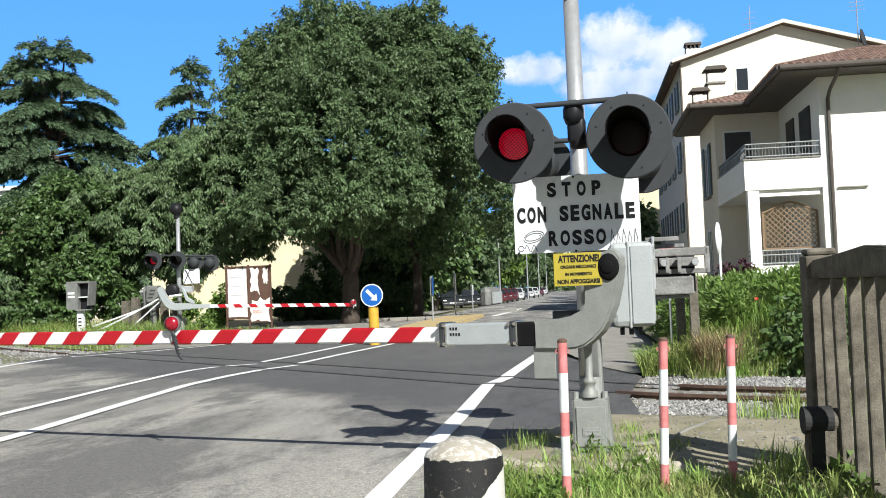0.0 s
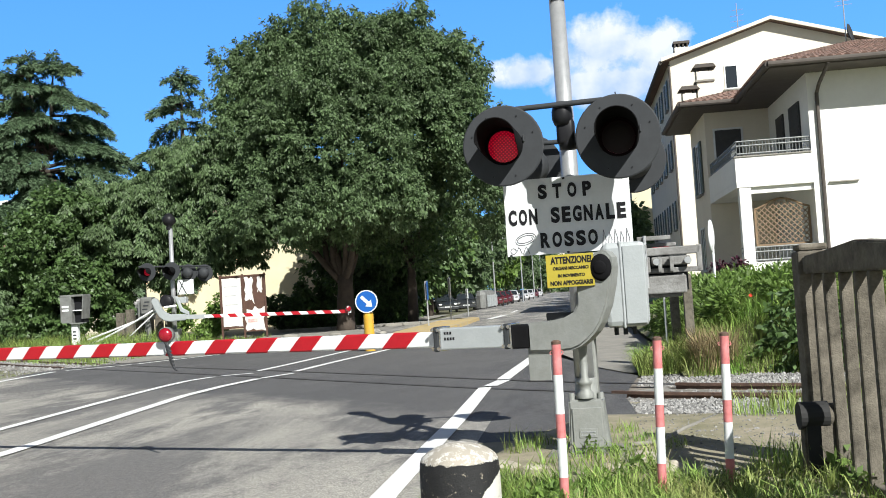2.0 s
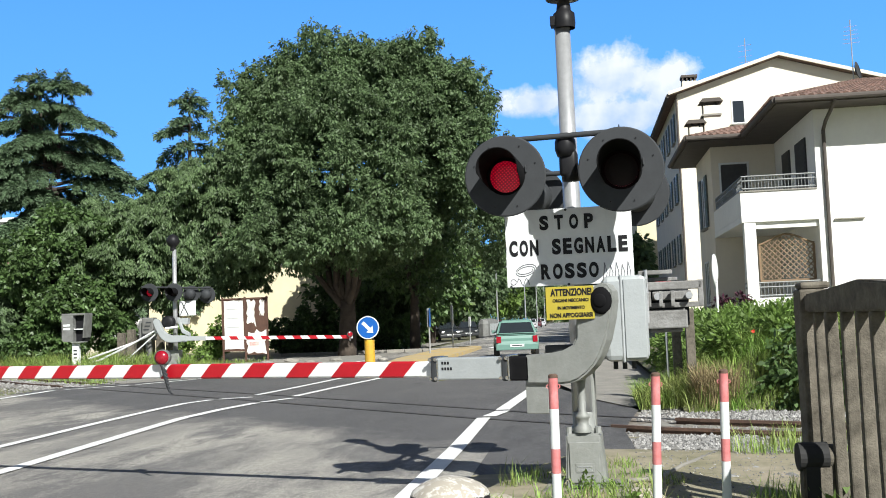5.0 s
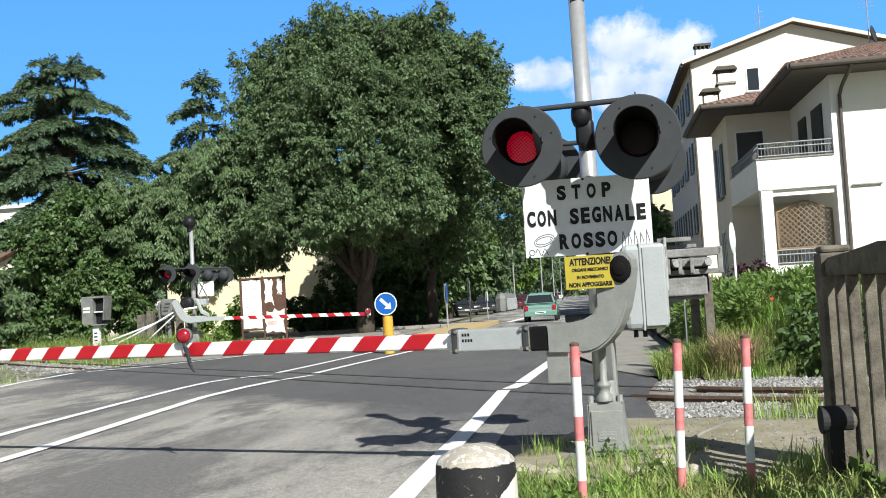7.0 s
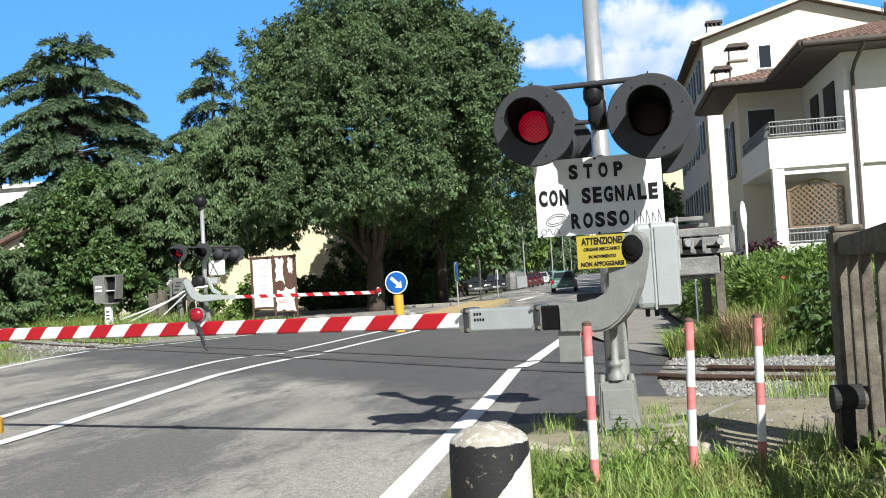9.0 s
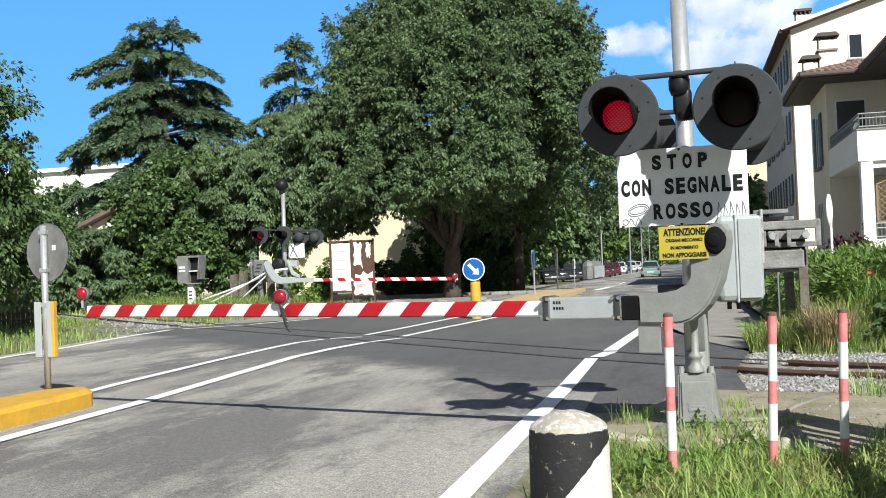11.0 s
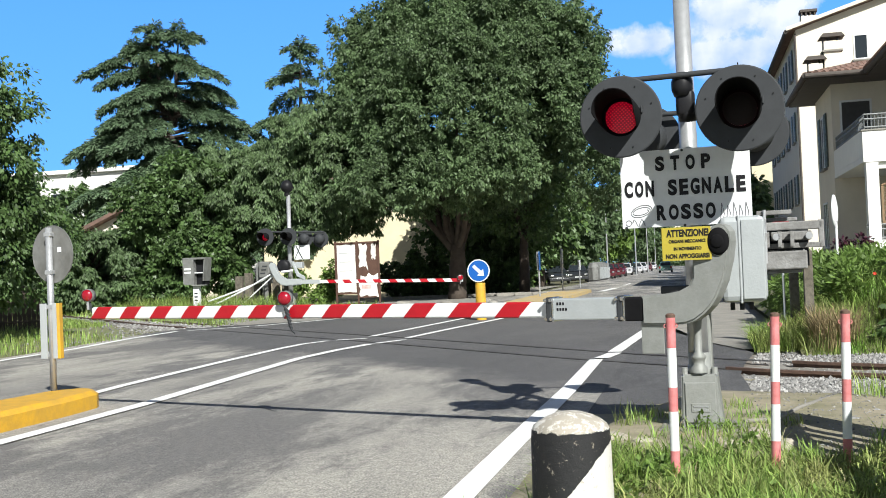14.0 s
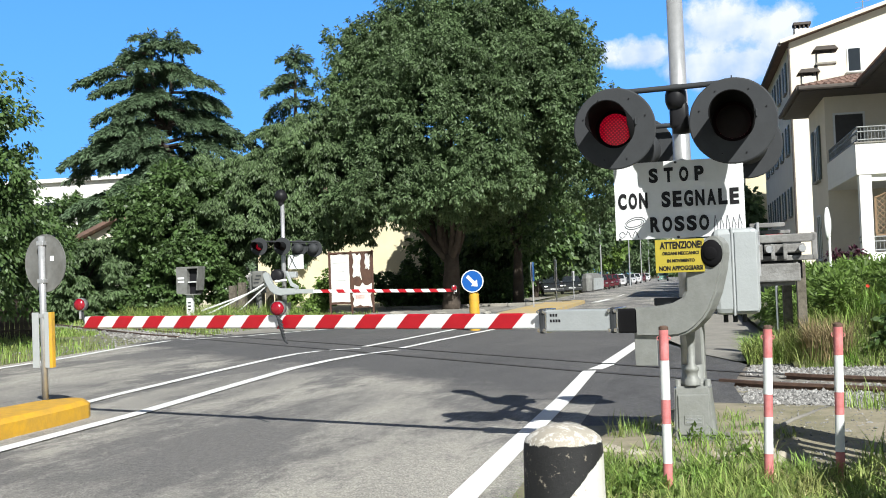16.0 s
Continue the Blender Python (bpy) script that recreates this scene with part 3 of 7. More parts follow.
def barrier_arm(parent, x_start, length, h, th, z, y, n_red, period, first, slant, lift=0.0):
    """A white arm towards -x with slanted red bands, each a part of its own."""
    bm = bmesh.new()
    prof = [(-th / 2, -h / 2 + 0.012), (-th / 2 + 0.012, -h / 2), (th / 2 - 0.012, -h / 2), (th / 2, -h / 2 + 0.012), (th / 2, h / 2 - 0.012), (th / 2 - 0.012, h / 2), (-th / 2 + 0.012, h / 2), (-th / 2, h / 2 - 0.012)]
    b_prism(bm, [(a, b) for a, b in prof], 0, length)
    arm = part("arm", bm, M_WHITE, parent, m=Matrix.Translation((x_start, y, z)) @ Matrix.Rotation(radians(lift), 4, "Y") @ Matrix.Rotation(radians(90), 4, "Z"))
    for k in range(n_red):
        c = first + k * period
        w = period * 0.49
        bm = bmesh.new()
        P = [(u * 1.0 + (0.003 if u > 0 else -0.003), v + (0.003 if v > 0 else -0.003)) for u, v in prof]
        ra = [bm.verts.new((u, c - w / 2 - slant * v / h, v)) for u, v in P]
        rb = [bm.verts.new((u, c + w / 2 - slant * v / h, v)) for u, v in P]
        n = len(P)
        bm.faces.new(ra)
        bm.faces.new(rb[::-1])
        for i in range(n):
            bm.faces.new((ra[i], rb[i], rb[(i + 1) % n], ra[(i + 1) % n]))
        bmesh.ops.recalc_face_normals(bm, faces=bm.faces)
        part("red_band", bm, M_RED, arm, "red reflective band" if k == 0 else "")
    return arm


def arm_lamp(parent, x, y, z, r, name="arm_lamp"):
    lamp = part(name, b_lathe(bmesh.new(), [(0, 0.035), (r * 0.6, 0.03), (r * 0.95, 0.008), (r, 0), (r, -0.05), (r * 0.9, -0.06), (0, -0.06)], 24, Matrix.Rotation(radians(90), 4, "X")), M_REDLENS, parent, "round red lamp on a short bracket", smooth=True, m=pose(x, y, z, 0, 0, 26))
    part("ring", b_lathe(bmesh.new(), [(r * 0.98, 0.012), (r * 1.08, 0.006), (r * 1.1, -0.06), (r * 0.98, -0.065)], 24, Matrix.Rotation(radians(90), 4, "X")), M_WEATHER, lamp, smooth=True)
    part("bracket", box(-0.012, 0.012, -0.0, 0.03, -r * 2.4, -r * 0.8, 0.003), M_GALV, lamp)
    return lamp


SIG = thing("level_crossing_signal", pose(0.03, 8.55, 0.10, 0, 0, -4), "grey crossing signal with two red lamps and white warning board", "crossing signal", "crossing signals")
# pedestal
bm = bmesh.new()
b_prism(bm, [(-0.15, 0.0), (0.17, 0.0), (0.135, 0.36), (0.135, 0.42), (-0.135, 0.42), (-0.135, 0.36)], -0.14, 0.16)
bmesh.ops.bevel(bm, geom=list(bm.edges), offset=0.014, segments=2, affect="EDGES")
ped = part("pedestal", bm, M_CAST, SIG, "cast grey pedestal with a raised cover")
part("cover_plate", box(-0.11, 0.12, -0.156, -0.141, 0.05, 0.36, 0.006), M_CAST, ped)
part("nameplate", box(-0.065, 0.075, -0.162, -0.157, 0.13, 0.20, 0.002), M_CAST, ped)
for k in range(2):
    part("plate_bar", box(-0.05, 0.06, -0.165, -0.163, 0.145 + k * 0.025, 0.155 + k * 0.025), M_GALV, ped)
for x in (-0.11, 0.115):
    part("bolt", tube((x, -0.08, 0.42), (x, -0.08, 0.47), 0.025, 0.022, 8), M_CAST, ped)
part("foundation", box(-0.32, 0.36, -0.26, 0.3, -0.1, 0.012, 0.015), M_CONCRETE, SIG)
# pole and front pipe
part("collar", b_lathe(bmesh.new(), [(0.0, 0.40), (0.11, 0.40), (0.11, 0.45), (0.085, 0.48), (0.085, 0.56), (0.075, 0.58)], 24), M_CAST, SIG, smooth=True)
part("pole", tube((0, 0.02, 0.3), (-0.02, 0.02, 3.66), 0.078, 0.062, 28), M_GALV, SIG, "bright galvanised steel pole", smooth=True)
part("drive_post", box(-0.085, 0.095, 0.0, 0.18, 0.42, 1.0, 0.01), M_CAST, SIG)
bm = b_lathe(bmesh.new(), [(0.065, 0.43), (0.065, 0.47), (0.045, 0.49), (0.045, 0.53), (0.055, 0.54), (0.055, 0.56), (0.030, 0.59), (0.030, 0.76), (0.038, 0.84), (0.046, 0.88), (0.052, 0.90), (0.03, 0.91), (0.0, 0.91)], 20, Matrix.Translation((0.0, -0.1, 0)))
part("drive_pipe", bm, M_CAST, SIG, smooth=True)
# pole top: bell
bell = part("bell", b_lathe(bmesh.new(), [(0.085, 3.62), (0.09, 3.66), (0.085, 3.74), (0.06, 3.76), (0.05, 3.84), (0.14, 3.86), (0.15, 3.93), (0.11, 4.02), (0.0, 4.06)], 28), M_BLACK, SIG, "black bell housing", smooth=True)
part("clamp", box(-0.11, -0.07, -0.05, 0.05, 3.64, 3.72, 0.005), M_BLACK, bell)
# crossbars
part("crossbar", tube((-0.42, -0.60, 2.65), (0.41, -0.60, 2.66), 0.021, None, 14), M_DGREY, SIG, "dark steel crossbar")
part("crossbar", tube((-0.40, 0.66, 2.55), (0.48, 0.66, 2.55), 0.021, None, 14), M_DGREY, SIG)
part("bracket", box(-0.03, 0.03, 0.0, 0.68, 2.52, 2.57, 0.006), M_DGREY, SIG)
bm = bmesh.new()
b_lathe(bm, [(0, -0.09), (0.06, -0.08), (0.078, -0.03), (0.078, 0.03), (0.06, 0.09), (0, 0.1)], 20, Matrix.Translation((0.0, -0.52, 2.59)))
b_box(bm, -0.05, 0.085, -0.56, -0.42, 2.36, 2.56, 0.03)
b_lathe(bm, [(0, -0.06), (0.065, -0.05), (0.07, 0.03), (0.05, 0.05), (0, 0.06)], 20, Matrix.Translation((0.03, -0.49, 2.38)))
part("junction_casting", bm, M_BLACK, SIG, smooth=True)
part("bracket", box(-0.03, 0.03, -0.40, 0.0, 2.44, 2.50, 0.006), M_DGREY, SIG)
part("bracket", box(-0.03, 0.03, -0.60, 0.0, 2.63, 2.68, 0.006), M_DGREY, SIG)
LENS_L = signal_lamp(SIG, -0.44, -0.66, 2.375, 0.302)
LENS_R = signal_lamp(SIG, 0.405, -0.66, 2.37, 0.31)
signal_lamp(SIG, -0.40, 0.74, 2.36, 0.285, 180, False, "rear_lamp")
signal_lamp(SIG, 0.48, 0.74, 2.35, 0.285, 180, False, "rear_lamp")
# warning board
board = part("warning_board", box(-0.50, 0.485, -0.115, -0.110, 1.56, 2.16, 0.0018), M_WHITE, SIG, "white enamel board with black capitals")
board.matrix_basis = pose(-0.035, 0, 0.008)
part("back_frame", box(-0.40, 0.40, -0.108, -0.08, 1.80, 1.86, 0.004), M_GALV, board)
def letters(body, x0, x1, z0, z1, y, parent, fill=0.80):
    n = len(body)
    for k, ch in enumerate(body):
        c = x0 + (x1 - x0) * (k + 0.5) / n
        w = (x1 - x0) / n * fill
        text_part(ch, c - w / 2, c + w / 2, z0, z1, y, M_BLACK, parent, 0.05, name="letter")


letters("STOP", -0.25, 0.215, 1.995, 2.11, -0.116, board, 0.6)
letters("CON", -0.48, -0.235, 1.80, 1.925, -0.116, board)
letters("SEGNALE", -0.145, 0.455, 1.80, 1.925, -0.116, board)
letters("ROSSO", -0.24, 0.225, 1.61, 1.73, -0.116, board)
M_SCRAWL = mat("grey_marker", (0.16, 0.16, 0.18), 0.7, var=0.1)
bm = bmesh.new()
b_path(bm, [(-0.35 + 0.085 * math.cos(a * 0.4) * (1 - a * 0.01), -0.117, 1.685 + 0.055 * math.sin(a * 0.4 + 0.3) * (1 - a * 0.02)) for a in range(34)], 0.0034, 4)
b_path(bm, [(-0.45 + 0.022 * math.cos(a * 0.5), -0.117, 1.60 + 0.022 * math.sin(a * 0.5)) for a in range(13)], 0.0034, 4)
b_path(bm, [(-0.42 + 0.012 * a, -0.117, 1.60 + 0.03 * math.sin(a * 1.3)) for a in range(9)], 0.0034, 4)
part("scrawl", bm, M_SCRAWL, board, "grey marker scribble")
bm = bmesh.new()
for j in range(5):
    x = 0.25 + j * 0.045
    b_path(bm, [(x, -0.117, 1.59), (x + 0.012, -0.117, 1.72 - 0.02 * (j % 2)), (x + 0.03, -0.117, 1.64), (x + 0.02, -0.117, 1.60)], 0.0034, 4)
part("scrawl", bm, M_SCRAWL, board)
for x, z in ((-0.47, 1.565), (0.46, 1.565), (-0.02, 1.565), (-0.02, 2.148)):
    part("screw", tube((x, -0.114, z), (x, -0.122, z), 0.011, 0.009, 10), M_DGREY, board)
# mechanism box, with seam and lid
mech = part("mechanism_box", box(0.20, 0.535, -0.19, 0.26, 0.965, 1.62, 0.045), M_GREY, SIG, "light grey metal mechanism box")
part("seam", box(0.335, 0.355, -0.198, 0.268, 0.955, 1.63, 0.01), M_GREY, mech)
part("door", box(0.362, 0.52, -0.20, -0.19, 0.99, 1.59, 0.004), M_GREY, mech)
part("side_box", box(0.06, 0.20, -0.12, 0.2, 1.0, 1.56, 0.03), M_GREY, mech)
for x in (0.27, 0.34, 0.41):
    part("foot_bolt", tube((x, 0, 0.90), (x, 0, 0.97), 0.018, None, 8), M_DGREY, mech)
for z in (1.08, 1.30):
    part("eyelet", b_lathe(bmesh.new(), [(0.018, -0.008), (0.026, -0.008), (0.026, 0.008), (0.018, 0.008), (0.018, -0.008)], 12, pose(0.22, -0.2, z, 90, 0, 0)), M_GALV, mech)
# crank casting towards the arm
ARM = pose(0.0, -0.42, 0, 0, 0, -16)
CR = new("crank")
CR.parent = SIG
CR.matrix_basis = ARM
bm = bmesh.new()
b_prism(bm, [(-0.40, 0.822), (-0.15, 0.818), (-0.05, 0.828), (0.02, 0.852), (0.087, 0.898), (0.145, 0.955), (0.19, 1.02), (0.245, 1.14), (0.287, 1.30), (0.308, 1.43), (0.302, 1.50), (0.27, 1.545), (0.23, 1.56), (0.18, 1.545), (0.10, 1.47), (0.03, 1.36), (0.016, 1.28), (0.012, 1.17), (-0.02, 1.11), (-0.10, 1.072), (-0.20, 1.055), (-0.40, 1.043)], -0.03, 0.14)
bmesh.ops.bevel(bm, geom=[e for e in bm.edges if abs(e.verts[0].co.y - e.verts[1].co.y) < 1e-4], offset=0.016, segments=2, affect="EDGES")
part("casting", bm, M_CAST, CR, "cast aluminium crank arm")
bm = bmesh.new()
b_lathe(bm, [(0.0, 0.03), (0.06, 0.028), (0.078, 0.015), (0.08, -0.01)], 32, pose(0.222, -0.03, 1.43, 90, 0, 0) @ Matrix.Diagonal((1, 1.28, 1, 1)))
b_lathe(bm, [(0.0, 0.012), (0.04, 0.010), (0.05, 0.004), (0.052, -0.005)], 28, pose(0.222, -0.058, 1.43, 90, 0, 0))
part("axle_cover", bm, M_HOOD, CR, "black rubber axle cover", smooth=True)
part("hanging_plate", box(-0.42, -0.24, -0.0, 0.012, 0.60, 0.85, 0.004), M_CAST, CR)
part("coupling", box(-0.56, -0.39, -0.02, 0.12, 0.85, 1.035, 0.012), M_HOOD, CR)
part("tray", box(-0.30, 0.0, 0.12, 0.2, 1.05, 1.11, 0.01), M_DGREY, CR)
sleeve = part("sleeve", box(-1.20, -0.555, -0.03, 0.13, 0.865, 1.035, 0.01), M_GREY, CR, "grey steel arm sleeve with clamps")
for x in (-1.215, -0.60):
    clamp = part("clamp", box(x, x + 0.05, -0.042, 0.142, 0.85, 1.05, 0.012), M_DGREY, sleeve)
    part("strap", box(x + 0.052, x + 0.068, -0.04, 0.14, 0.853, 1.047, 0.004), M_CHROME, sleeve)
    for z in (0.875, 1.025):
        for dx in (0.0, 0.05):
            part("nut", tube((x + dx, -0.055, z), (x + dx, -0.035, z), 0.016, None, 6), M_CHROME, sleeve)
for zz, n in ((0.985, 3), (0.940, 4)):
    for j in range(n):
        part("marker_note", box(-1.12 + 0.025 * j, -1.104 + 0.025 * j, -0.0325, -0.0301, zz, zz + 0.022), M_BLACK, sleeve)
barrier_arm(CR, -1.2, 5.62, 0.125, 0.06, 0.945, 0.05, 12, 0.4652, 0.3577, 0.12, 0.5)
arm_lamp(CR, -6.87, -0.0, 1.19, 0.066)
arm_lamp(CR, -4.0, -0.02, 1.10, 0.066)
bm = bmesh.new()
b_path(bm, [(-6.80, 0.05, 0.95), (-6.86, 0.04, 1.03), (-6.87, 0.03, 1.12)], 0.015, 6)
part("lamp_bracket", bm, M_DGREY, CR)
bm = bmesh.new()
for k in range(7):
    b_path(bm, [(-4.01 + 0.01 * k, -0.02, 1.03 - 0.03 * k), (-3.98 + 0.012 * k, -0.03, 1.0 - 0.035 * k), (-3.95 + 0.008 * k, -0.02, 0.97 - 0.03 * k)], 0.012, 5)
b_path(bm, [(-3.93, -0.02, 0.82), (-3.91, -0.03, 0.79), (-3.88, -0.03, 0.77)], 0.008, 5)
part("cable_tie", bm, M_DGREY, CR, "twisted cable and tie")
# yellow notice
note = part("notice_plate", box(-0.20, 0.155, -0.505, -0.500, 1.30, 1.545, 0.0015), M_YELLOW2, SIG, "yellow notice with black writing")
text_part("ATTENZIONE!", -0.165, 0.14, 1.475, 1.53, -0.506, M_BLACK, note, 0.04, 0.002)
text_part("ORGANI MECCANICI", -0.15, 0.115, 1.43, 1.455, -0.506, M_BLACK, note, 0.04, 0.002)
text_part("IN MOVIMENTO", -0.115, 0.085, 1.375, 1.40, -0.506, M_BLACK, note, 0.04, 0.002)
text_part("NON APPOGGIARSI", -0.175, 0.14, 1.315, 1.35, -0.506, M_BLACK, note, 0.04, 0.002)
# counterweight frame behind the box
cw = part("counterweight_frame", box(0.60, 1.08, 0.05, 0.12, 1.50, 1.565, 0.008), M_OLD, SIG, "weathered grey counterweight frame with weights")
for z0, z1, x1, y0 in ((1.62, 1.655, 0.86, 0.0), (1.57, 1.60, 0.90, 0.1), (1.36, 1.40, 1.08, 0.05), (1.33, 1.35, 0.95, 0.2), (1.17, 1.20, 0.92, 0.05)):
    part("bar", box(0.60, x1, y0, y0 + 0.06, z0, z1, 0.006), M_OLD, cw)
part("end_plate", box(1.05, 1.09, 0.05, 0.12, 1.36, 1.57, 0.006), M_OLD, cw)
part("weight", box(0.64, 0.96, 0.0, 0.16, 1.20, 1.34, 0.012), M_OLD, cw)
part("weight", box(0.70, 1.0, 0.06, 0.20, 1.42, 1.49, 0.01), M_OLD, cw)
for x in (0.74, 0.98):
    part("bolt", tube((x, -0.02, 1.45), (x, 0.2, 1.45), 0.028, None, 10), M_GALV, cw)
part("rod", tube((0.66, -0.02, 1.25), (0.66, -0.02, 1.66), 0.012, None, 8), M_GALV, cw)
bm = bmesh.new()
b_path(bm, [(0.62, -0.1, 1.60), (0.66, -0.14, 1.58), (0.665, -0.14, 1.48), (0.64, -0.12, 1.38), (0.62, -0.1, 1.36)], 0.012, 6)
part("cable", bm, M_GALV, cw)
cw.matrix_basis = pose(-0.125, 0, 0)
# thin dark sheet behind the bars makes the frame's interior dark
part("backing_plate", box(0.62, 0.98, 0.24, 0.25, 1.22, 1.56), M_DGREY, cw)
for k in range(3):
    part("spring_plate", box(0.66 + 0.09 * k, 0.69 + 0.09 * k, -0.02, 0.04, 1.37, 1.49, 0.004), M_OLD, cw)

# ---- houses ----
M_RAILING = mat("grey_railing", (0.20, 0.21, 0.21), 0.5, metal=0.3, var=0.1)


def wall_box(parent, x0, x1, y0, y1, z0, z1, material, name="wall", label=""):
    return part(name, box(x0, x1, y0, y1, z0, z1), material, parent, label)


def window_on_x(parent, x, y0, y1, z0, z1, shutters=True, side=-1):
    """A window in a wall that faces -x, with two open shutters folded against the wall."""
    w = part("window", box(x - 0.01, x + 0.06, y0, y1, z0, z1), M_GLASS, parent)
    f = 0.06
    for a, b, c, d in ((y0, y1, z0, z0 + f), (y0, y1, z1 - f, z1), (y0, y0 + f, z0 + f, z1 - f), (y1 - f, y1, z0 + f, z1 - f), ((y0 + y1) / 2 - f / 2, (y0 + y1) / 2 + f / 2, z0 + f, z1 - f)):
        part("frame", box(x - 0.03, x + 0.0, a, b, c, d), M_WHITE, w)
    part("sill", box(x - 0.12, x + 0.02, y0 - 0.08, y1 + 0.08, z0 - 0.07, z0 - 0.002, 0.01), M_PAVE, w)
    if shutters:
        h = (y1 - y0) / 2
        for a, b in ((y0 - h - 0.02, y0 - 0.02), (y1 + 0.02, y1 + h + 0.02)):
            sh = part("shutter", box(x - 0.06, x - 0.015, a, b, z0, z1, 0.005), M_SHUTTER, w)
            for k in range(9):
                zz = z0 + 0.1 + (z1 - z0 - 0.2) * k / 8
                part("slat", box(x - 0.072, x - 0.061, a + 0.05, b - 0.05, zz - 0.04, zz + 0.03), M_SHUTTER, sh)
    return w


def window_on_y(parent, y, x0, x1, z0, z1, material=None):
    w = part("window", box(x0, x1, y - 0.01, y + 0.06, z0, z1), material or M_GLASS, parent)
    f = 0.06
    for a, b, c, d in ((x0, x1, z0, z0 + f), (x0, x1, z1 - f, z1), (x0, x0 + f, z0 + f, z1 - f), (x1 - f, x1, z0 + f, z1 - f)):
        part("frame", box(a, b, y - 0.03, y, c, d), M_WHITE, w)
    part("sill", box(x0 - 0.08, x1 + 0.08, y - 0.12, y + 0.02, z0 - 0.07, z0 - 0.002, 0.01), M_PAVE, w)
    return w


def tiled_slope(parent, a, b, c, d, pitch=0.21, name="roof"):
    """A roof plane through eave a-b and ridge d-c, with rows of half-round tiles running up it."""
    a, b, c, d = map(Vector, (a, b, c, d))
    bm = bmesh.new()
    n = (b - a).cross(d - a).normalized()
    if n.z < 0:
        n = -n
    top = [bm.verts.new(p) for p in (a, b, c, d)]
    low = [bm.verts.new(p - n * 0.1) for p in (a, b, c, d)]
    bm.faces.new(top)
    bm.faces.new(low[::-1])
    for i in range(4):
        bm.faces.new((low[i], low[(i + 1) % 4], top[(i + 1) % 4], top[i]))
    roof = part(name, bm, M_TILE, parent, "red-brown clay tile roof")
    bm = bmesh.new()
    m = max(2, int((b - a).length / pitch))
    for i in range(m):
        f = (i + 0.5) / m
        p, q = a.lerp(b, f), d.lerp(c, f)
        k = max(1, int((q - p).length / 0.42))
        for j in range(k):
            u, v = p.lerp(q, j / k), p.lerp(q, min(1.0, (j + 1.12) / k))
            ax = (v - u).normalized()
            sd = ax.cross(n).normalized()
            ring = []
            for e, lift in ((u, 0.018), (v, 0.0)):
                ring.append([bm.verts.new(e + sd * (0.085 * math.cos(t)) + n * (0.07 * math.sin(t) + lift)) for t in (0.0, 0.8, 1.571, 2.34, 3.1416)])
            for t in range(4):
                bm.faces.new((ring[0][t], ring[0][t + 1], ring[1][t + 1], ring[1][t]))
            bm.faces.new(ring[0])
    tl = part("roof_tiles", bm, M_TILE, roof)
    tagged(tl, kind="stuff")
    return roof


def railing(parent, p0, p1, z0, z1, n, name="railing"):
    a, b = Vector((*p0, 0)), Vector((*p1, 0))
    bm = bmesh.new()
    for z in (z1, z1 - 0.12, z0 + 0.06):
        b_tube(bm, a + Vector((0, 0, z)), b + Vector((0, 0, z)), 0.022, None, 8)
    rail = part(name, bm, M_RAILING, parent, "grey metal balcony railing")
    for i in range(n + 1):
        p = a.lerp(b, i / n)
        part("baluster", tube(p + Vector((0, 0, z0)), p + Vector((0, 0, z1)), 0.012, None, 6), M_RAILING, rail)
    return rail


HA = thing("house", pose(0, 0, 0), "white two-storey house with corner balcony and tiled roof", "house")
BX, FX, FY, RY = 4.39, 6.37, 29.0, 34.6
wall_box(HA, FX, 20, FY, 44, 0, 6.62, M_PLASTER_W)
wall_box(HA, BX, FX - 0.002, RY, 38.7, 0, 6.62, M_PLASTER, label="cream plaster wall beside the balcony")
wall_box(HA, FX, 20, FY - 0.06, FY - 0.002, 1.2, 1.55, M_PAVE, "plinth")
slab = part("balcony", box(BX, FX - 0.002, FY, RY - 0.002, 3.72, 3.88, 0.01), M_PLASTER_W, HA, "white balcony with solid parapet and rail")
part("parapet", box(BX + 0.002, FX - 0.004, FY + 0.002, FY + 0.14, 3.882, 4.52), M_PLASTER_W, slab)
part("parapet", box(BX + 0.002, BX + 0.14, FY + 0.142, RY - 0.004, 3.882, 4.55), M_PLASTER_W, slab)
part("coping", box(BX - 0.03, FX - 0.004, FY - 0.03, FY + 0.17, 4.522, 4.56, 0.008), M_PAVE, slab)
railing(slab, (BX + 0.07, FY + 0.07), (FX - 0.03, FY + 0.07), 4.56, 4.95, 22)
railing(slab, (BX + 0.07, FY + 0.1), (BX + 0.07, RY - 0.1), 4.56, 4.95, 30)
part("pillar", box(BX + 0.06, BX + 0.36, FY + 0.02, FY + 0.32, 1.3, 3.718, 0.01), M_PLASTER_W, HA)
terr = part("terrace_wall", box(BX, FX - 0.002, FY, FY + 0.2, 0.0, 1.72, 0.01), M_PLASTER_W, HA)
railing(terr, (BX + 0.02, FY + 0.1), (FX - 0.03, FY + 0.1), 1.72, 2.12, 20)
part("terrace_floor", box(BX, FX - 0.002, FY + 0.202, RY - 0.002, 0.0, 1.45), M_PAVE, HA)
part("beam", box(BX + 0.37, FX - 0.004, FY + 0.1, FY + 0.3, 3.55, 3.718), M_PLASTER_W, HA)
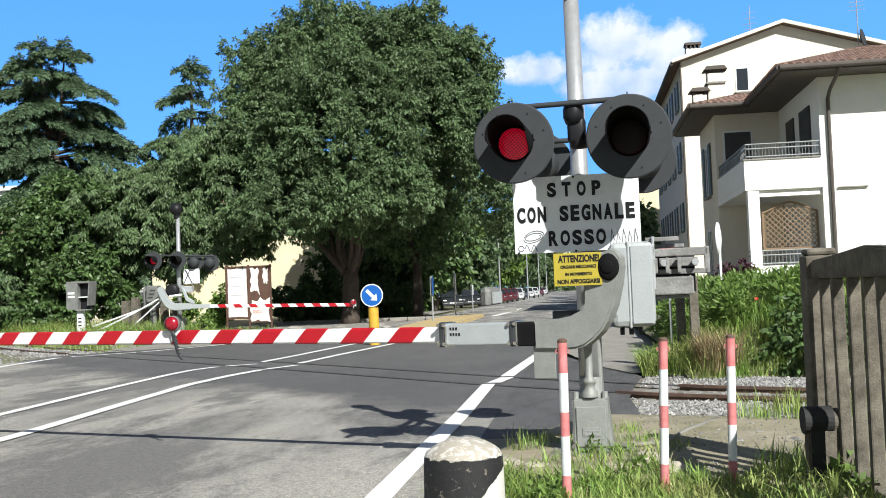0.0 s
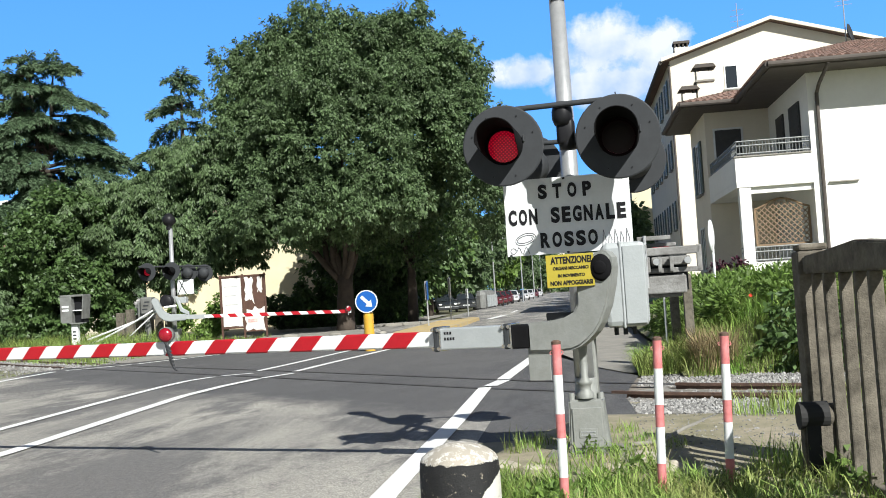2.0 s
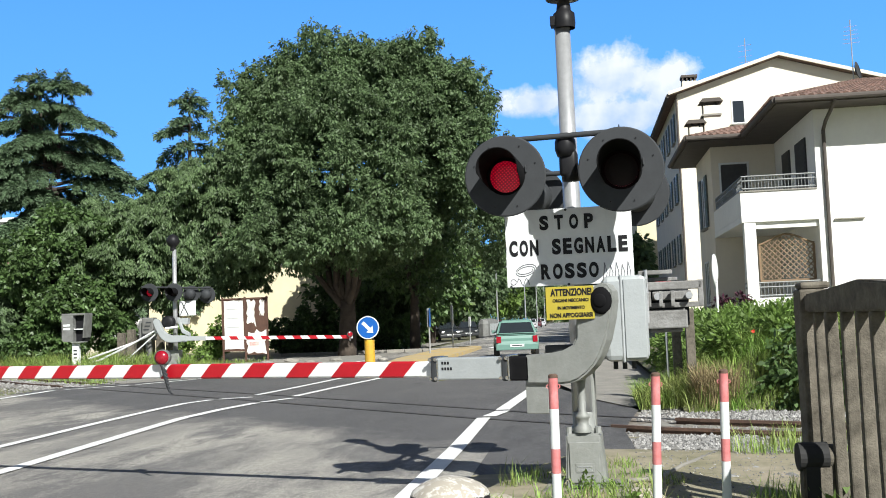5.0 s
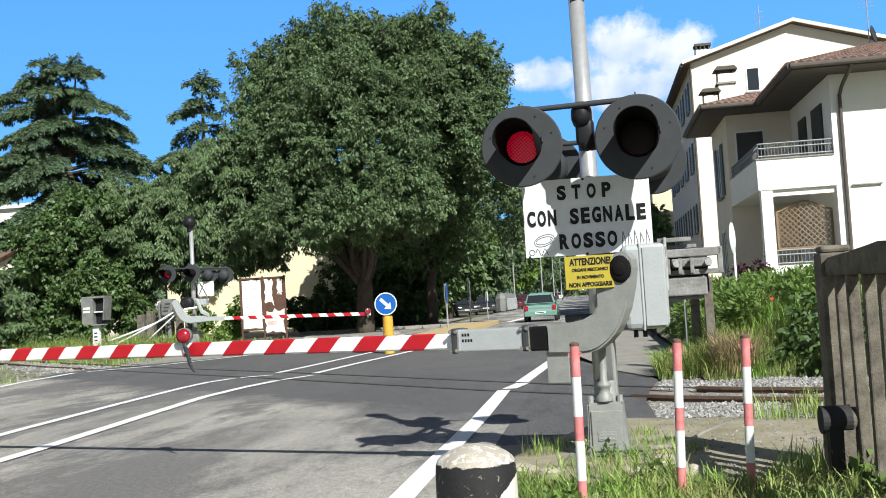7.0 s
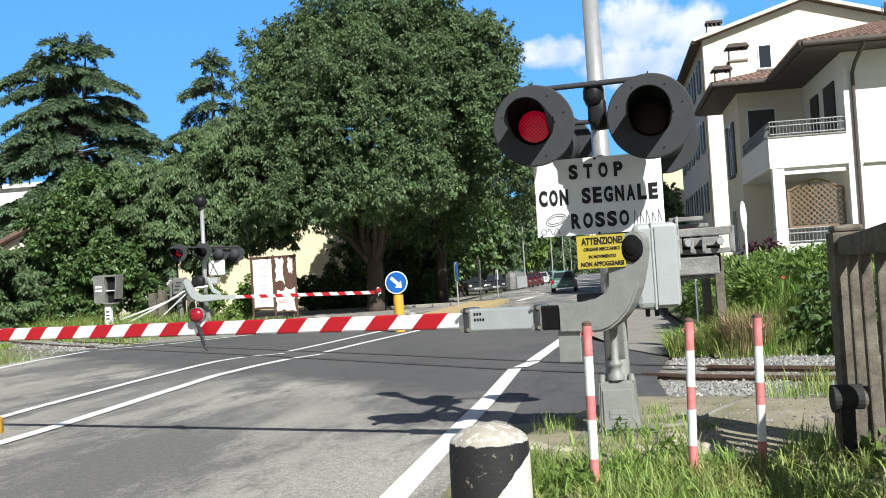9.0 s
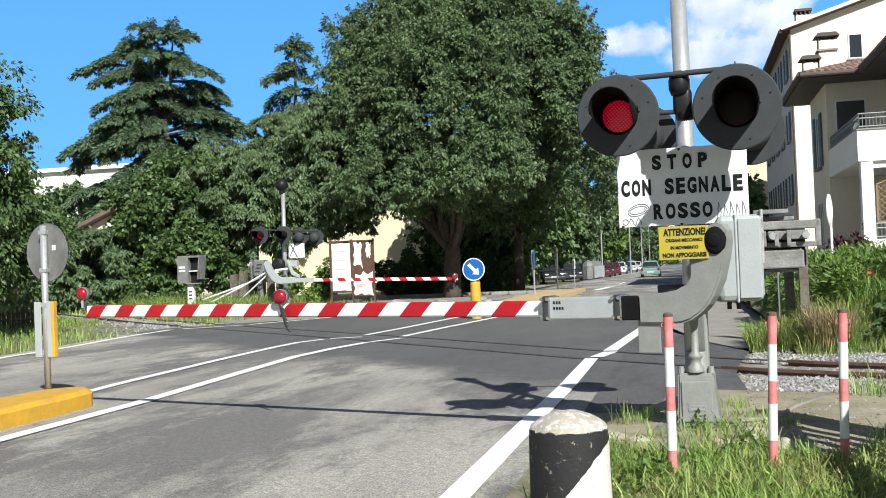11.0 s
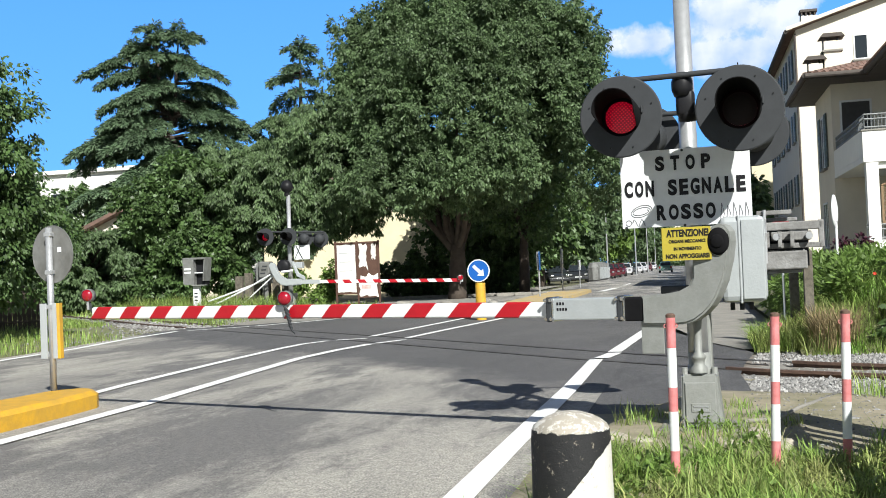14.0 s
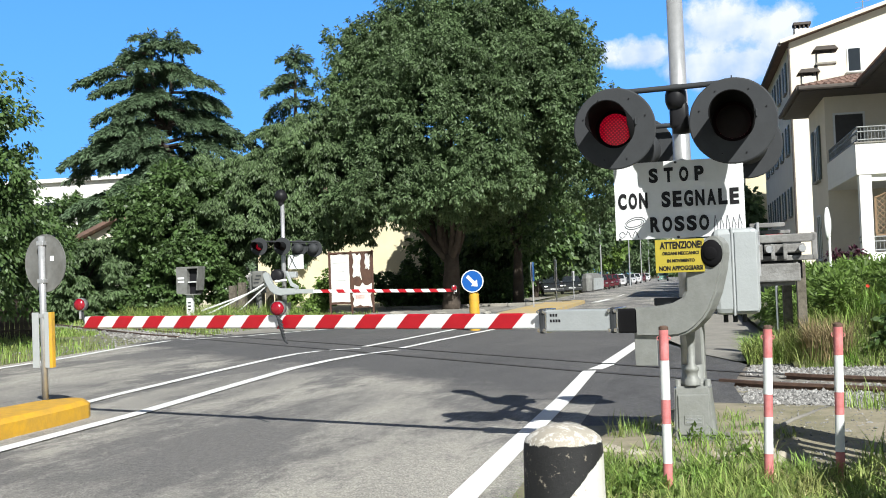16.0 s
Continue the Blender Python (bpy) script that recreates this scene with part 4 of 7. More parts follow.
# lattice screen with a curved top
lat = part("lattice_screen", box(4.86, 6.30, 29.42, 29.46, 2.14, 2.20), M_WOOD, HA, "brown wooden trellis screen with curved top")
def lat_top(x):
    return 3.12 + 0.26 * max(0.0, math.sin(math.pi * (x - 4.86) / 1.44)) ** 1.5
for x in (4.88, 6.28):
    part("stile", box(x - 0.03, x + 0.03, 29.42, 29.46, 2.201, lat_top(x)), M_WOOD, lat)
bm = bmesh.new()
b_path(bm, [(4.86 + 1.44 * i / 12, 29.44, lat_top(4.86 + 1.44 * i / 12) + 0.02) for i in range(13)], 0.03, 6)
part("top_rail", bm, M_WOOD, lat)
for sgn in (1, -1):
    for k in range(-10, 12):
        pts = []
        for i in range(25):
            x = 4.9 + 1.36 * i / 24
            z = 2.2 + (x - 4.9) * sgn + k * 0.15 + (0 if sgn > 0 else 1.36)
            if 2.2 <= z <= lat_top(x):
                pts.append((x, z))
        if len(pts) > 1:
            (xa, za), (xb, zb) = pts[0], pts[-1]
            bm = bmesh.new()
            L = math.hypot(xb - xa, zb - za)
            b_box(bm, 0, L, -0.006, 0.006, -0.013, 0.013, 0, Matrix.Translation((xa, 29.44 + 0.007 * sgn, za)) @ Matrix.Rotation(-math.atan2(zb - za, xb - xa), 4, "Y"))
            part("lath", bm, M_WOOD, lat)
# openings
for y0, y1 in ((30.0, 31.35), (32.2, 33.3)):
    d = part("shutter_door", box(FX - 0.05, FX - 0.004, y0, y1, 3.95, 6.05, 0.005), M_DARKWOOD, HA, "dark closed shutter door")
    for k in range(14):
        part("slat", box(FX - 0.062, FX - 0.051, y0 + 0.08, y1 - 0.08, 4.1 + k * 0.135, 4.2 + k * 0.135), M_DARKWOOD, d)
window_on_y(HA, RY, 4.62, 5.55, 3.95, 6.10, M_DARKWOOD)
window_on_x(HA, BX, 36.3, 37.3, 4.2, 5.9)
window_on_x(HA, BX, 36.6, 37.6, 1.6, 3.1, False)
# eaves, gutter, roof
eave = part("roof_overhang", bmesh.new(), M_SOFFIT, HA, "dark brown boarded eaves with gutter")
bm = bmesh.new()
out = [(5.27, 27.9), (21, 27.9), (21, 45), (12, 45), (12, 39.3), (3.57, 39.3), (3.57, 33.25), (5.27, 33.25)]
lo = [bm.verts.new((x, y, 6.62)) for x, y in out]
hi = [bm.verts.new((x, y, 6.74)) for x, y in out]
bm.faces.new(lo[::-1])
bm.faces.new(hi)
for i in range(len(out)):
    bm.faces.new((lo[i], lo[(i + 1) % 8], hi[(i + 1) % 8], hi[i]))
bm.to_mesh(eave.data)
for a, b in (((5.21, 27.84), (21, 27.84)), ((5.21, 27.84), (5.21, 33.19)), ((3.51, 33.19), (5.21, 33.19)), ((3.51, 33.19), (3.51, 39.3))):
    part("gutter", tube((*a, 6.72), (*b, 6.72), 0.075, None, 10), M_SOFFIT, eave)
tiled_slope(HA, (5.17, 27.85, 6.76), (21, 27.85, 6.76), (21, 37, 8.95), (9.7, 37, 8.95))
tiled_slope(HA, (5.17, 33.3, 6.76), (5.17, 27.85, 6.76), (9.7, 37, 8.95), (9.7, 37.2, 8.95))
tiled_slope(HA, (3.52, 33.2, 6.76), (9.0, 33.2, 6.76), (9.0, 36.6, 7.55), (5.6, 36.6, 7.55))
tiled_slope(HA, (3.52, 39.25, 6.76), (3.52, 33.2, 6.76), (5.6, 36.6, 7.55), (5.6, 39.25, 7.55))
bm = bmesh.new()
b_path(bm, [(6.7, 27.85, 6.66), (6.68, 28.2, 6.5), (6.62, 28.7, 6.25), (6.60, 28.93, 6.05), (6.60, 28.93, 1.0)], 0.05, 8)
part("downpipe", bm, M_SOFFIT, HA, "dark brown rainwater pipe")
part("ledge", box(6.75, 7.5, FY - 0.08, FY - 0.002, 3.68, 3.71), M_PAVE, HA)
for x, z0, z1, w in ((4.66, 7.0, 8.19, 0.26), (4.13, 6.8, 7.50, 0.22)):
    ch = part("chimney", box(x - w, x + w, 35.8, 36.3, z0, z1, 0.01), M_PLASTER, HA, "plastered chimney with flat capped top")
    part("collar", box(x - w - 0.05, x + w + 0.05, 35.74, 36.36, z1 - 0.34, z1 - 0.28), M_PAVE, ch)
    for dx in (-w + 0.04, w - 0.04):
        part("cap_leg", box(x + dx - 0.035, x + dx + 0.035, 35.82, 36.28, z1 + 0.002, z1 + 0.12), M_SOFFIT, ch)
    bm = bmesh.new()
    b_prism(bm, [(x - w - 0.12, z1 + 0.122), (x + w + 0.12, z1 + 0.122), (x + w + 0.02, z1 + 0.24), (x - w - 0.02, z1 + 0.24)], 35.7, 36.4)
    part("cap", bm, M_SOFFIT, ch)
mast = part("mast", tube((9.5, 36.9, 8.5), (9.5, 36.9, 11.0), 0.02, None, 6), M_GALV, HA, "thin aerial mast on the ridge")
part("satellite_dish", b_lathe(bmesh.new(), [(0, 0), (0.16, 0.02), (0.31, 0.08), (0.31, 0.10), (0.16, 0.045), (0, 0.02)], 24, pose(9.55, 36.8, 9.22, 80, 0, 62)), M_DGREY, mast, "grey satellite dish", smooth=True)
for k in range(5):
    part("aerial_rod", tube((9.22 + 0.02 * k, 36.9, 10.2 + k * 0.14), (9.78 - 0.02 * k, 36.9, 10.23 + k * 0.14), 0.009, None, 5), M_GALV, mast)

HB = thing("apartment_building", pose(0, 0, 0), "cream apartment building with low gable roof and green shutters", "apartment building")
bm = bmesh.new()
b_prism(bm, [(5.18, 0), (14.7, 0), (14.7, 11.9), (9.93, 13.35), (5.18, 11.9)], 52, 70)
part("wall", bm, M_PLASTER, HB)
for y in (54.2, 57.4, 60.6, 63.8, 67):
    for z in (3.9, 6.9, 9.9):
        window_on_x(HB, 5.18, y, y + 0.9, z, z + 1.4)
window_on_y(HB, 52, 7.68, 8.32, 10.30, 11.46)
for sgn, x1 in ((-1, 4.75), (1, 15.15)):
    bm = bmesh.new()
    b_prism(bm, [(9.93, 13.36), (9.93, 13.50), (x1, 11.93), (x1, 11.79)], 51.6, 70.3)
    part("roof", bm, M_TILE, HB, "low pitched roof with pale verge")
    bm = bmesh.new()
    b_prism(bm, [(9.93, 13.38), (9.93, 13.54), (x1 + 0.02 * sgn, 11.97), (x1 + 0.02 * sgn, 11.81)], 51.50, 51.598)
    part("verge_board", bm, M_PLASTER, HB)
part("gutter", tube((4.70, 51.6, 11.78), (4.70, 70.3, 11.78), 0.09, None, 8), M_SOFFIT, HB)
part("downpipe", tube((5.13, 51.95, 0), (5.13, 51.95, 11.7), 0.05, None, 8), M_SOFFIT, HB)
ch = part("chimney", box(5.66, 6.38, 54, 54.7, 12.0, 12.95, 0.01), M_PLASTER, HB)
part("chimney_top", box(5.62, 6.42, 53.96, 54.74, 13.14, 13.26), M_SOFFIT, ch)
for x in (5.7, 5.9, 6.1, 6.3):
    part("vent_post", box(x - 0.03, x + 0.03, 54, 54.7, 12.95, 13.14), M_SOFFIT, ch)
part("mast", tube((9.46, 58, 13.2), (9.46, 58, 15.9), 0.025, None, 6), M_GALV, HB)
for k in range(4):
    part("aerial_rod", tube((9.1, 58, 14.6 + k * 0.3), (9.8, 58, 14.65 + k * 0.3), 0.012, None, 5), M_GALV, HB)

HC = thing("yellow_house", pose(0, 0, 0), "pale yellow house behind the elm", "house")
part("wall", box(-29.5, -15.0, 71, 80, 0, 7.2), M_PLASTER_Y, HC)
tiled_slope(HC, (-30.2, 70.3, 7.2), (-14.3, 70.3, 7.2), (-14.3, 75.5, 9.0), (-30.2, 75.5, 9.0), 0.4)
for x in (-26.5, -20.3, -16.5):
    window_on_y(HC, 71, x, x + 1.0, 5.75, 6.9)
HD = thing("yellow_house", pose(0, 0, 0), "yellow building beyond the apartment house", "house")
part("wall", box(4.4, 8, 78, 90, 0, 9), M_PLASTER_Y, HD)
window_on_x(HD, 4.4, 80, 81, 5, 6.5)
HE = thing("white_building", pose(0, 0, 0), "flat-roofed white building beyond the cedars", "building")
part("wall", box(-62, -34, 86, 100, 0, 11.5), M_PLASTER_W, HE)
part("roof_edge", box(-62.3, -33.7, 85.6, 100.3, 11.5, 11.85), M_PLASTER_W, HE)
for x in range(-60, -36, 4):
    window_on_y(HE, 86, x, x + 1.6, 8.2, 9.8)
HF = thing("small_house", pose(0, 0, 0), "low cream house with tiled roof among trees", "house")
bm = bmesh.new()
b_prism(bm, [(-38.9, 0), (-31.4, 0), (-31.4, 4.4), (-35.15, 6.0), (-38.9, 4.4)], 62, 68)
part("wall", bm, M_PLASTER, HF)
for x1, z1 in ((-39.6, 4.18), (-30.7, 4.18)):
    bm = bmesh.new()
    b_prism(bm, [(-35.15, 6.02), (-35.15, 6.28), (x1, z1 + 0.24), (x1, z1)], 61.3, 68.5)
    part("roof", bm, M_TILE, HF, "brown tiled roof slope")
window_on_y(HF, 62, -37.6, -36.6, 2.2, 3.6)
HG = thing("distant_building", pose(0, 0, 0), "pale apartment block at the end of the road", "apartment building")
part("wall", box(-14, 6, 340, 360, 0, 13), M_PLASTER, HG)
for x in range(-12, 5, 4):
    for z in (3, 6.5, 10):
        window_on_y(HG, 340, x, x + 1.4, z, z + 1.5)

# ---- street furniture near the camera ----
def striped_post(x, y, z, h, lean, label):
    t = thing("marker_post", pose(x, y, z, lean[0], lean[1], 0), label, "post", "red and white marker posts")
    r = 0.027
    zz = [-0.15, 0.21 * h, 0.44 * h, 0.58 * h, 0.81 * h, h]
    for i in range(5):
        part("red_band" if i % 2 == 0 else "white_band", tube((0, 0, zz[i]), (0, 0, zz[i + 1] - 0.001), r, None, 20), M_REDWORN if i % 2 == 0 else M_WHITE, t, smooth=False)
    part("cap", b_lathe(bmesh.new(), [(r * 1.03, h - 0.012), (r * 1.03, h + 0.004), (r * 0.6, h + 0.012), (0, h + 0.013)], 20), M_RUST, t)
    for s in (-1, 1):
        part("chain_ring", b_lathe(bmesh.new(), [(0.008, -0.003), (0.013, -0.003), (0.013, 0.003), (0.008, 0.003), (0.008, -0.003)], 12, pose(s * (r + 0.001), 0, h - 0.06, 90, 0, 0)), M_REDWORN, t)
    return t


striped_post(-0.14, 6.27, 0.10, 0.985, (0, 0.6), "thin red and white striped metal post in grass")
striped_post(0.44, 6.64, 0.10, 0.955, (0, 2.0), "thin red and white striped metal post near the pedestal")
striped_post(0.855, 6.71, 0.10, 0.955, (0, 1.6), "thin red and white striped metal post beside the path")

# stone bollard
BOL = thing("bollard", pose(-0.56, 4.78, 0.07), "thick worn stone bollard painted black with white diagonal band", "bollard")
def bollard_mat():
    m = bpy.data.materials.new("bollard_paint")
    m.use_nodes = True
    N, L = m.node_tree.nodes, m.node_tree.links
    p = N["Principled BSDF"]
    tc = N.new("ShaderNodeTexCoord")
    sep = N.new("ShaderNodeSeparateXYZ")
    L.new(tc.outputs["Object"], sep.inputs[0])
    nz = N.new("ShaderNodeTexNoise")
    nz.inputs["Scale"].default_value, nz.inputs["Detail"].default_value, nz.inputs["Roughness"].default_value = 30, 12, 0.72
    L.new(tc.outputs["Object"], nz.inputs["Vector"])

    def node(op, a, b=None, val=None):
        n = N.new("ShaderNodeMath")
        n.operation = op
        L.new(a, n.inputs[0])
        if b is not None:
            L.new(b, n.inputs[1])
        if val is not None:
            n.inputs[1].default_value = val
        return n.outputs[0]

    nn = node("MULTIPLY", nz.outputs["Fac"], val=0.05)
    # white band climbs to the right over the front
    d = node("SUBTRACT", node("MULTIPLY", sep.outputs["X"], val=1.2), sep.outputs["Z"])
    d = node("ADD", d, nn)
    lo = node("GREATER_THAN", d, val=-0.30)
    top = node("GREATER_THAN", node("ADD", sep.outputs["Z"], nn), val=0.62)
    white = node("MAXIMUM", lo, top)
    worn = node("GREATER_THAN", nz.outputs["Fac"], val=0.68)
    mixw = N.new("ShaderNodeMixRGB")
    mixw.inputs[1].default_value, mixw.inputs[2].default_value = (0.012, 0.012, 0.013, 1), (0.62, 0.60, 0.55, 1)
    L.new(white, mixw.inputs[0])
    mixs = N.new("ShaderNodeMixRGB")
    mixs.inputs[2].default_value = (0.34, 0.31, 0.26, 1)
    L.new(mixw.outputs[0], mixs.inputs[1])
    L.new(node("MULTIPLY", worn, val=0.75), mixs.inputs[0])
    # grey pitted stone shows through the worn top
    pit = N.new("ShaderNodeTexNoise")
    pit.inputs["Scale"].default_value, pit.inputs["Detail"].default_value, pit.inputs["Roughness"].default_value = 24, 12, 0.78
    L.new(tc.outputs["Object"], pit.inputs["Vector"])
    mixp = N.new("ShaderNodeMixRGB")
    mixp.inputs[2].default_value = (0.30, 0.265, 0.21, 1)
    L.new(mixs.outputs[0], mixp.inputs[1])
    L.new(node("MULTIPLY", node("GREATER_THAN", node("ADD", pit.outputs["Fac"], node("MULTIPLY", top, val=0.13)), val=0.60), val=0.8), mixp.inputs[0])
    L.new(mixp.outputs[0], p.inputs["Base Color"])
    p.inputs["Roughness"].default_value = 0.7
    b = N.new("ShaderNodeBump")
    b.inputs["Strength"].default_value, b.inputs["Distance"].default_value = 0.5, 0.01
    L.new(nz.outputs["Fac"], b.inputs["Height"])
    L.new(b.outputs[0], p.inputs["Normal"])
    return m


M_BOL = bollard_mat()
for nm, prof in (("shaft", [(0.188, -0.1), (0.187, 0.05), (0.184, 0.2), (0.18, 0.38), (0.177, 0.55), (0.174, 0.592)]), ("cap", [(0.174, 0.5925), (0.166, 0.612), (0.14, 0.635), (0.10, 0.656), (0.05, 0.670), (0, 0.674)])):
    bm = b_lathe(bmesh.new(), prof, 64)
    for v in bm.verts:
        v.co += Vector((noise.noise(v.co * 9), noise.noise(v.co * 9 + Vector((5, 0, 0))), noise.noise(v.co * 9 + Vector((0, 7, 0))))) * 0.006
    part(nm, bm, M_BOL, BOL, "chipped white domed top" if nm == "cap" else "", smooth=True)

# concrete fence beside the path
FEN = thing("concrete_fence", pose(1.56, 7.62, 0.05, 0, 0, -88), "weathered grey concrete fence with upright slats and top rail", "fence")
M_OLDCON = mat("old_fence_concrete", (0.155, 0.138, 0.110), 0.95, second=(0.066, 0.058, 0.045), var=0.45, scale=7, bump=0.35, bump_scale=90)
part("post", box(-0.10, 0.10, -0.05, 0.165, -0.2, 1.49, 0.014), M_OLDCON, FEN)
part("post_cap", box(-0.09, 0.09, -0.04, 0.16, 1.492, 1.54, 0.022), M_OLDCON, FEN)
bm = bmesh.new()
b_prism(bm, [(0.105, 1.335), (0.105, 1.455), (0.6, 1.475), (1.3, 1.515), (2.3, 1.46), (5.0, 1.46), (5.0, 1.33)], -0.025, 0.085)
bmesh.ops.bevel(bm, geom=list(bm.edges), offset=0.012, segments=2, affect="EDGES")
part("top_rail", bm, M_OLDCON, FEN)
for k in range(16):
    x = 0.24 + k * 0.31
    part("slat", box(x, x + 0.062, -0.01, 0.065, -0.1, 1.335, 0.012), M_OLDCON, FEN, m=pose(0, 0, 0, 0.4 * math.sin(k * 1.9), 0, 0))
part("bottom_rail", box(0.105, 5.0, 0.0, 0.06, 0.02, 0.12, 0.01), M_OLDCON, FEN)
STUB = thing("concrete_stub", pose(1.475, 7.12, -0.04, 0, 2, -88), "short broken concrete post with black tar band and shaded front", "post")
bm = bmesh.new()
b_prism(bm, [(-0.06, -0.15), (0.06, -0.15), (0.06, 0.50), (-0.06, 0.50)], -0.10, 0.10)
bmesh.ops.bevel(bm, geom=list(bm.edges), offset=0.012, segments=2, affect="EDGES")
part("shaft", bm, M_OLDCON, STUB)
# thin black sheet stands in for the shade on the front face
part("tar_coat", box(0.061, 0.066, -0.085, 0.0, 0.05, 0.47), M_RUBBER, STUB, "black sheet for the shade on the front")
part("head", tube((0.0, -0.11, 0.52), (0.0, 0.13, 0.52), 0.078, None, 20), M_OLDCON, STUB)
part("band", tube((0.0, -0.12, 0.525), (0.0, 0.06, 0.525), 0.088, None, 20), M_RUBBER, STUB, "black tar band")

# rocks and litter on the verge
def rock(x, y, z, r, flat, label, material=None):
    bm = bmesh.new()
    bmesh.ops.create_icosphere(bm, subdivisions=3, radius=r)
    for v in bm.verts:
        n = noise.noise(v.co * (1.6 / r) + Vector((x * 7, y * 3, 0)))
        v.co *= 1 + 0.28 * n
        v.co.z *= flat
    ob = part("rock", bm, material or M_CONCRETE, smooth=False)
    ob.matrix_basis = pose(x, y, z, 0, 0, x * 90)
    return tagged(ob, label, "rock")


rock(0.40, 7.95, 0.09, 0.17, 0.45, "pale broken concrete lump on the verge", M_PALE)
rock(0.56, 7.6, 0.09, 0.11, 0.6, "pale broken concrete lump on the verge", M_PALE)
rock(-0.62, 8.05, 0.09, 0.13, 0.35, "flat pale stone in the grass", M_PALE)
rock(-0.38, 7.9, 0.09, 0.10, 0.35, "flat pale stone in the grass", M_PALE)
rock(0.18, 7.75, 0.09, 0.14, 0.35, "flat pale stone in the grass", M_PALE)
rock(-0.85, 8.2, 0.06, 0.11, 0.35, "flat pale stone in the grass", M_PALE)
for k in range(9):
    rock(0.75 + 0.16 * k + 0.05 * (k % 3), 9.2 + 0.3 * math.sin(k * 2.1), 0.05, 0.05 + 0.02 * (k % 3), 0.7, "grey stone on the path", M_GRAVEL)
tagged(part("pale_pipe", b_path(bmesh.new(), [(0.35, 8.6, 0.13), (0.6, 8.75, 0.12), (0.85, 9.6, 0.10), (1.25, 10.5, 0.09)], 0.018, 8), M_PAVE, smooth=True), "pale plastic pipe lying on the ground", "pipe")

# traffic island with the back of a round sign
ISL = thing("traffic_island", pose(0, 0, 0), "yellow painted concrete traffic island with rounded end", "traffic island", kind="structure")
bm = bmesh.new()
out = [(-6.62, -2), (-6.60, 8), (-6.62, 10.3)] + [(-7.0 + 0.36 * math.cos(a * math.pi / 8), 10.75 + 0.52 * math.sin(a * math.pi / 8)) for a in range(1, 8)] + [(-7.38, 10.4), (-7.5, 8), (-7.55, -2)]
lo = [bm.verts.new((x, y, -0.02)) for x, y in out]
mid = [bm.verts.new((x, y, 0.15)) for x, y in out]
hi = [bm.verts.new((x + 0.05 * (1 if x < -7.0 else -1), y - 0.04, 0.20)) for x, y in out]
for A, B in ((lo, mid), (mid, hi)):
    for i in range(len(out)):
        bm.faces.new((A[i], A[(i + 1) % len(out)], B[(i + 1) % len(out)], B[i]))
bm.faces.new(hi)
bmesh.ops.recalc_face_normals(bm, faces=bm.faces)
part("kerb", bm, M_YELLOW, ISL, "worn yellow kerb")
SGN = thing("road_sign", pose(-7.27, 11.04, 0.19), "back of a round grey road sign on steel pole", "road sign")
part("pole", tube((0, 0, 0), (0, 0, 1.90), 0.038, None, 14), M_GALV, SGN, smooth=True)
disc = part("sign_disc", b_lathe(bmesh.new(), [(0, 0.0), (0.325, 0.0), (0.338, -0.012), (0.338, -0.022), (0.315, -0.02), (0, -0.02)], 40, pose(0.02, 0.06, 1.59, -90, 0, -16)), M_WEATHER, SGN, "grey metal back of a round sign")
part("sticker", box(0.09, 0.15, -0.026, -0.0225, 0.02, 0.08), M_WHITE, disc, m=pose(0.02, 0.06, 1.59, 0, 0, -16))
for z in (1.82, 1.38, 0.98):
    part("clamp", box(-0.045, 0.045, -0.04, 0.045, z - 0.025, z + 0.025, 0.006), M_GALV, SGN)
panel = part("marker_panel", box(-0.12, -0.035, -0.05, -0.03, 0.38, 1.02, 0.005), M_GREY, SGN, "grey backed marker panel with yellow edge")
part("marker_panel", box(0.04, 0.095, -0.05, -0.03, 0.38, 1.02, 0.004), M_GREY, SGN)
part("yellow_edge", box(0.097, 0.135, -0.05, 0.02, 0.38, 1.02, 0.004), M_YELLOW, panel)
for z in (0.42, 0.98):
    part("bracket", box(-0.1, 0.1, -0.029, 0.03, z - 0.02, z + 0.02, 0.004), M_GALV, panel)

# keep-right sign on its yellow column
BLU = thing("keep_right_sign", pose(-5.72, 29.0, 0.0), "round blue sign with white arrow on yellow column", "road sign")
part("column", b_lathe(bmesh.new(), [(0.14, 0.0), (0.14, 1.0), (0.12, 1.06), (0, 1.07)], 24), M_YELLOW, BLU, "yellow plastic column", smooth=False)
face = part("sign_face", b_lathe(bmesh.new(), [(0, 0.0), (0.295, 0.0), (0.295, -0.02), (0, -0.02)], 40, pose(0, -0.16, 1.36, 90, 0, 0)), M_BLUE, BLU)
part("border", b_lathe(bmesh.new(), [(0.285, 0.004), (0.312, 0.004), (0.312, -0.024), (0.285, -0.024)], 40, pose(0, -0.16, 1.36, 90, 0, 0)), M_WHITE, face)
bm = bmesh.new()
b_prism(bm, [(-0.20, -0.045), (0.06, -0.045), (0.06, -0.125), (0.21, 0.0), (0.06, 0.125), (0.06, 0.045), (-0.20, 0.045)], -0.004, 0.0, Matrix.Translation((0, -0.162, 1.36)) @ Matrix.Rotation(radians(45), 4, "Y"))
part("arrow", bm, M_WHITE, face)

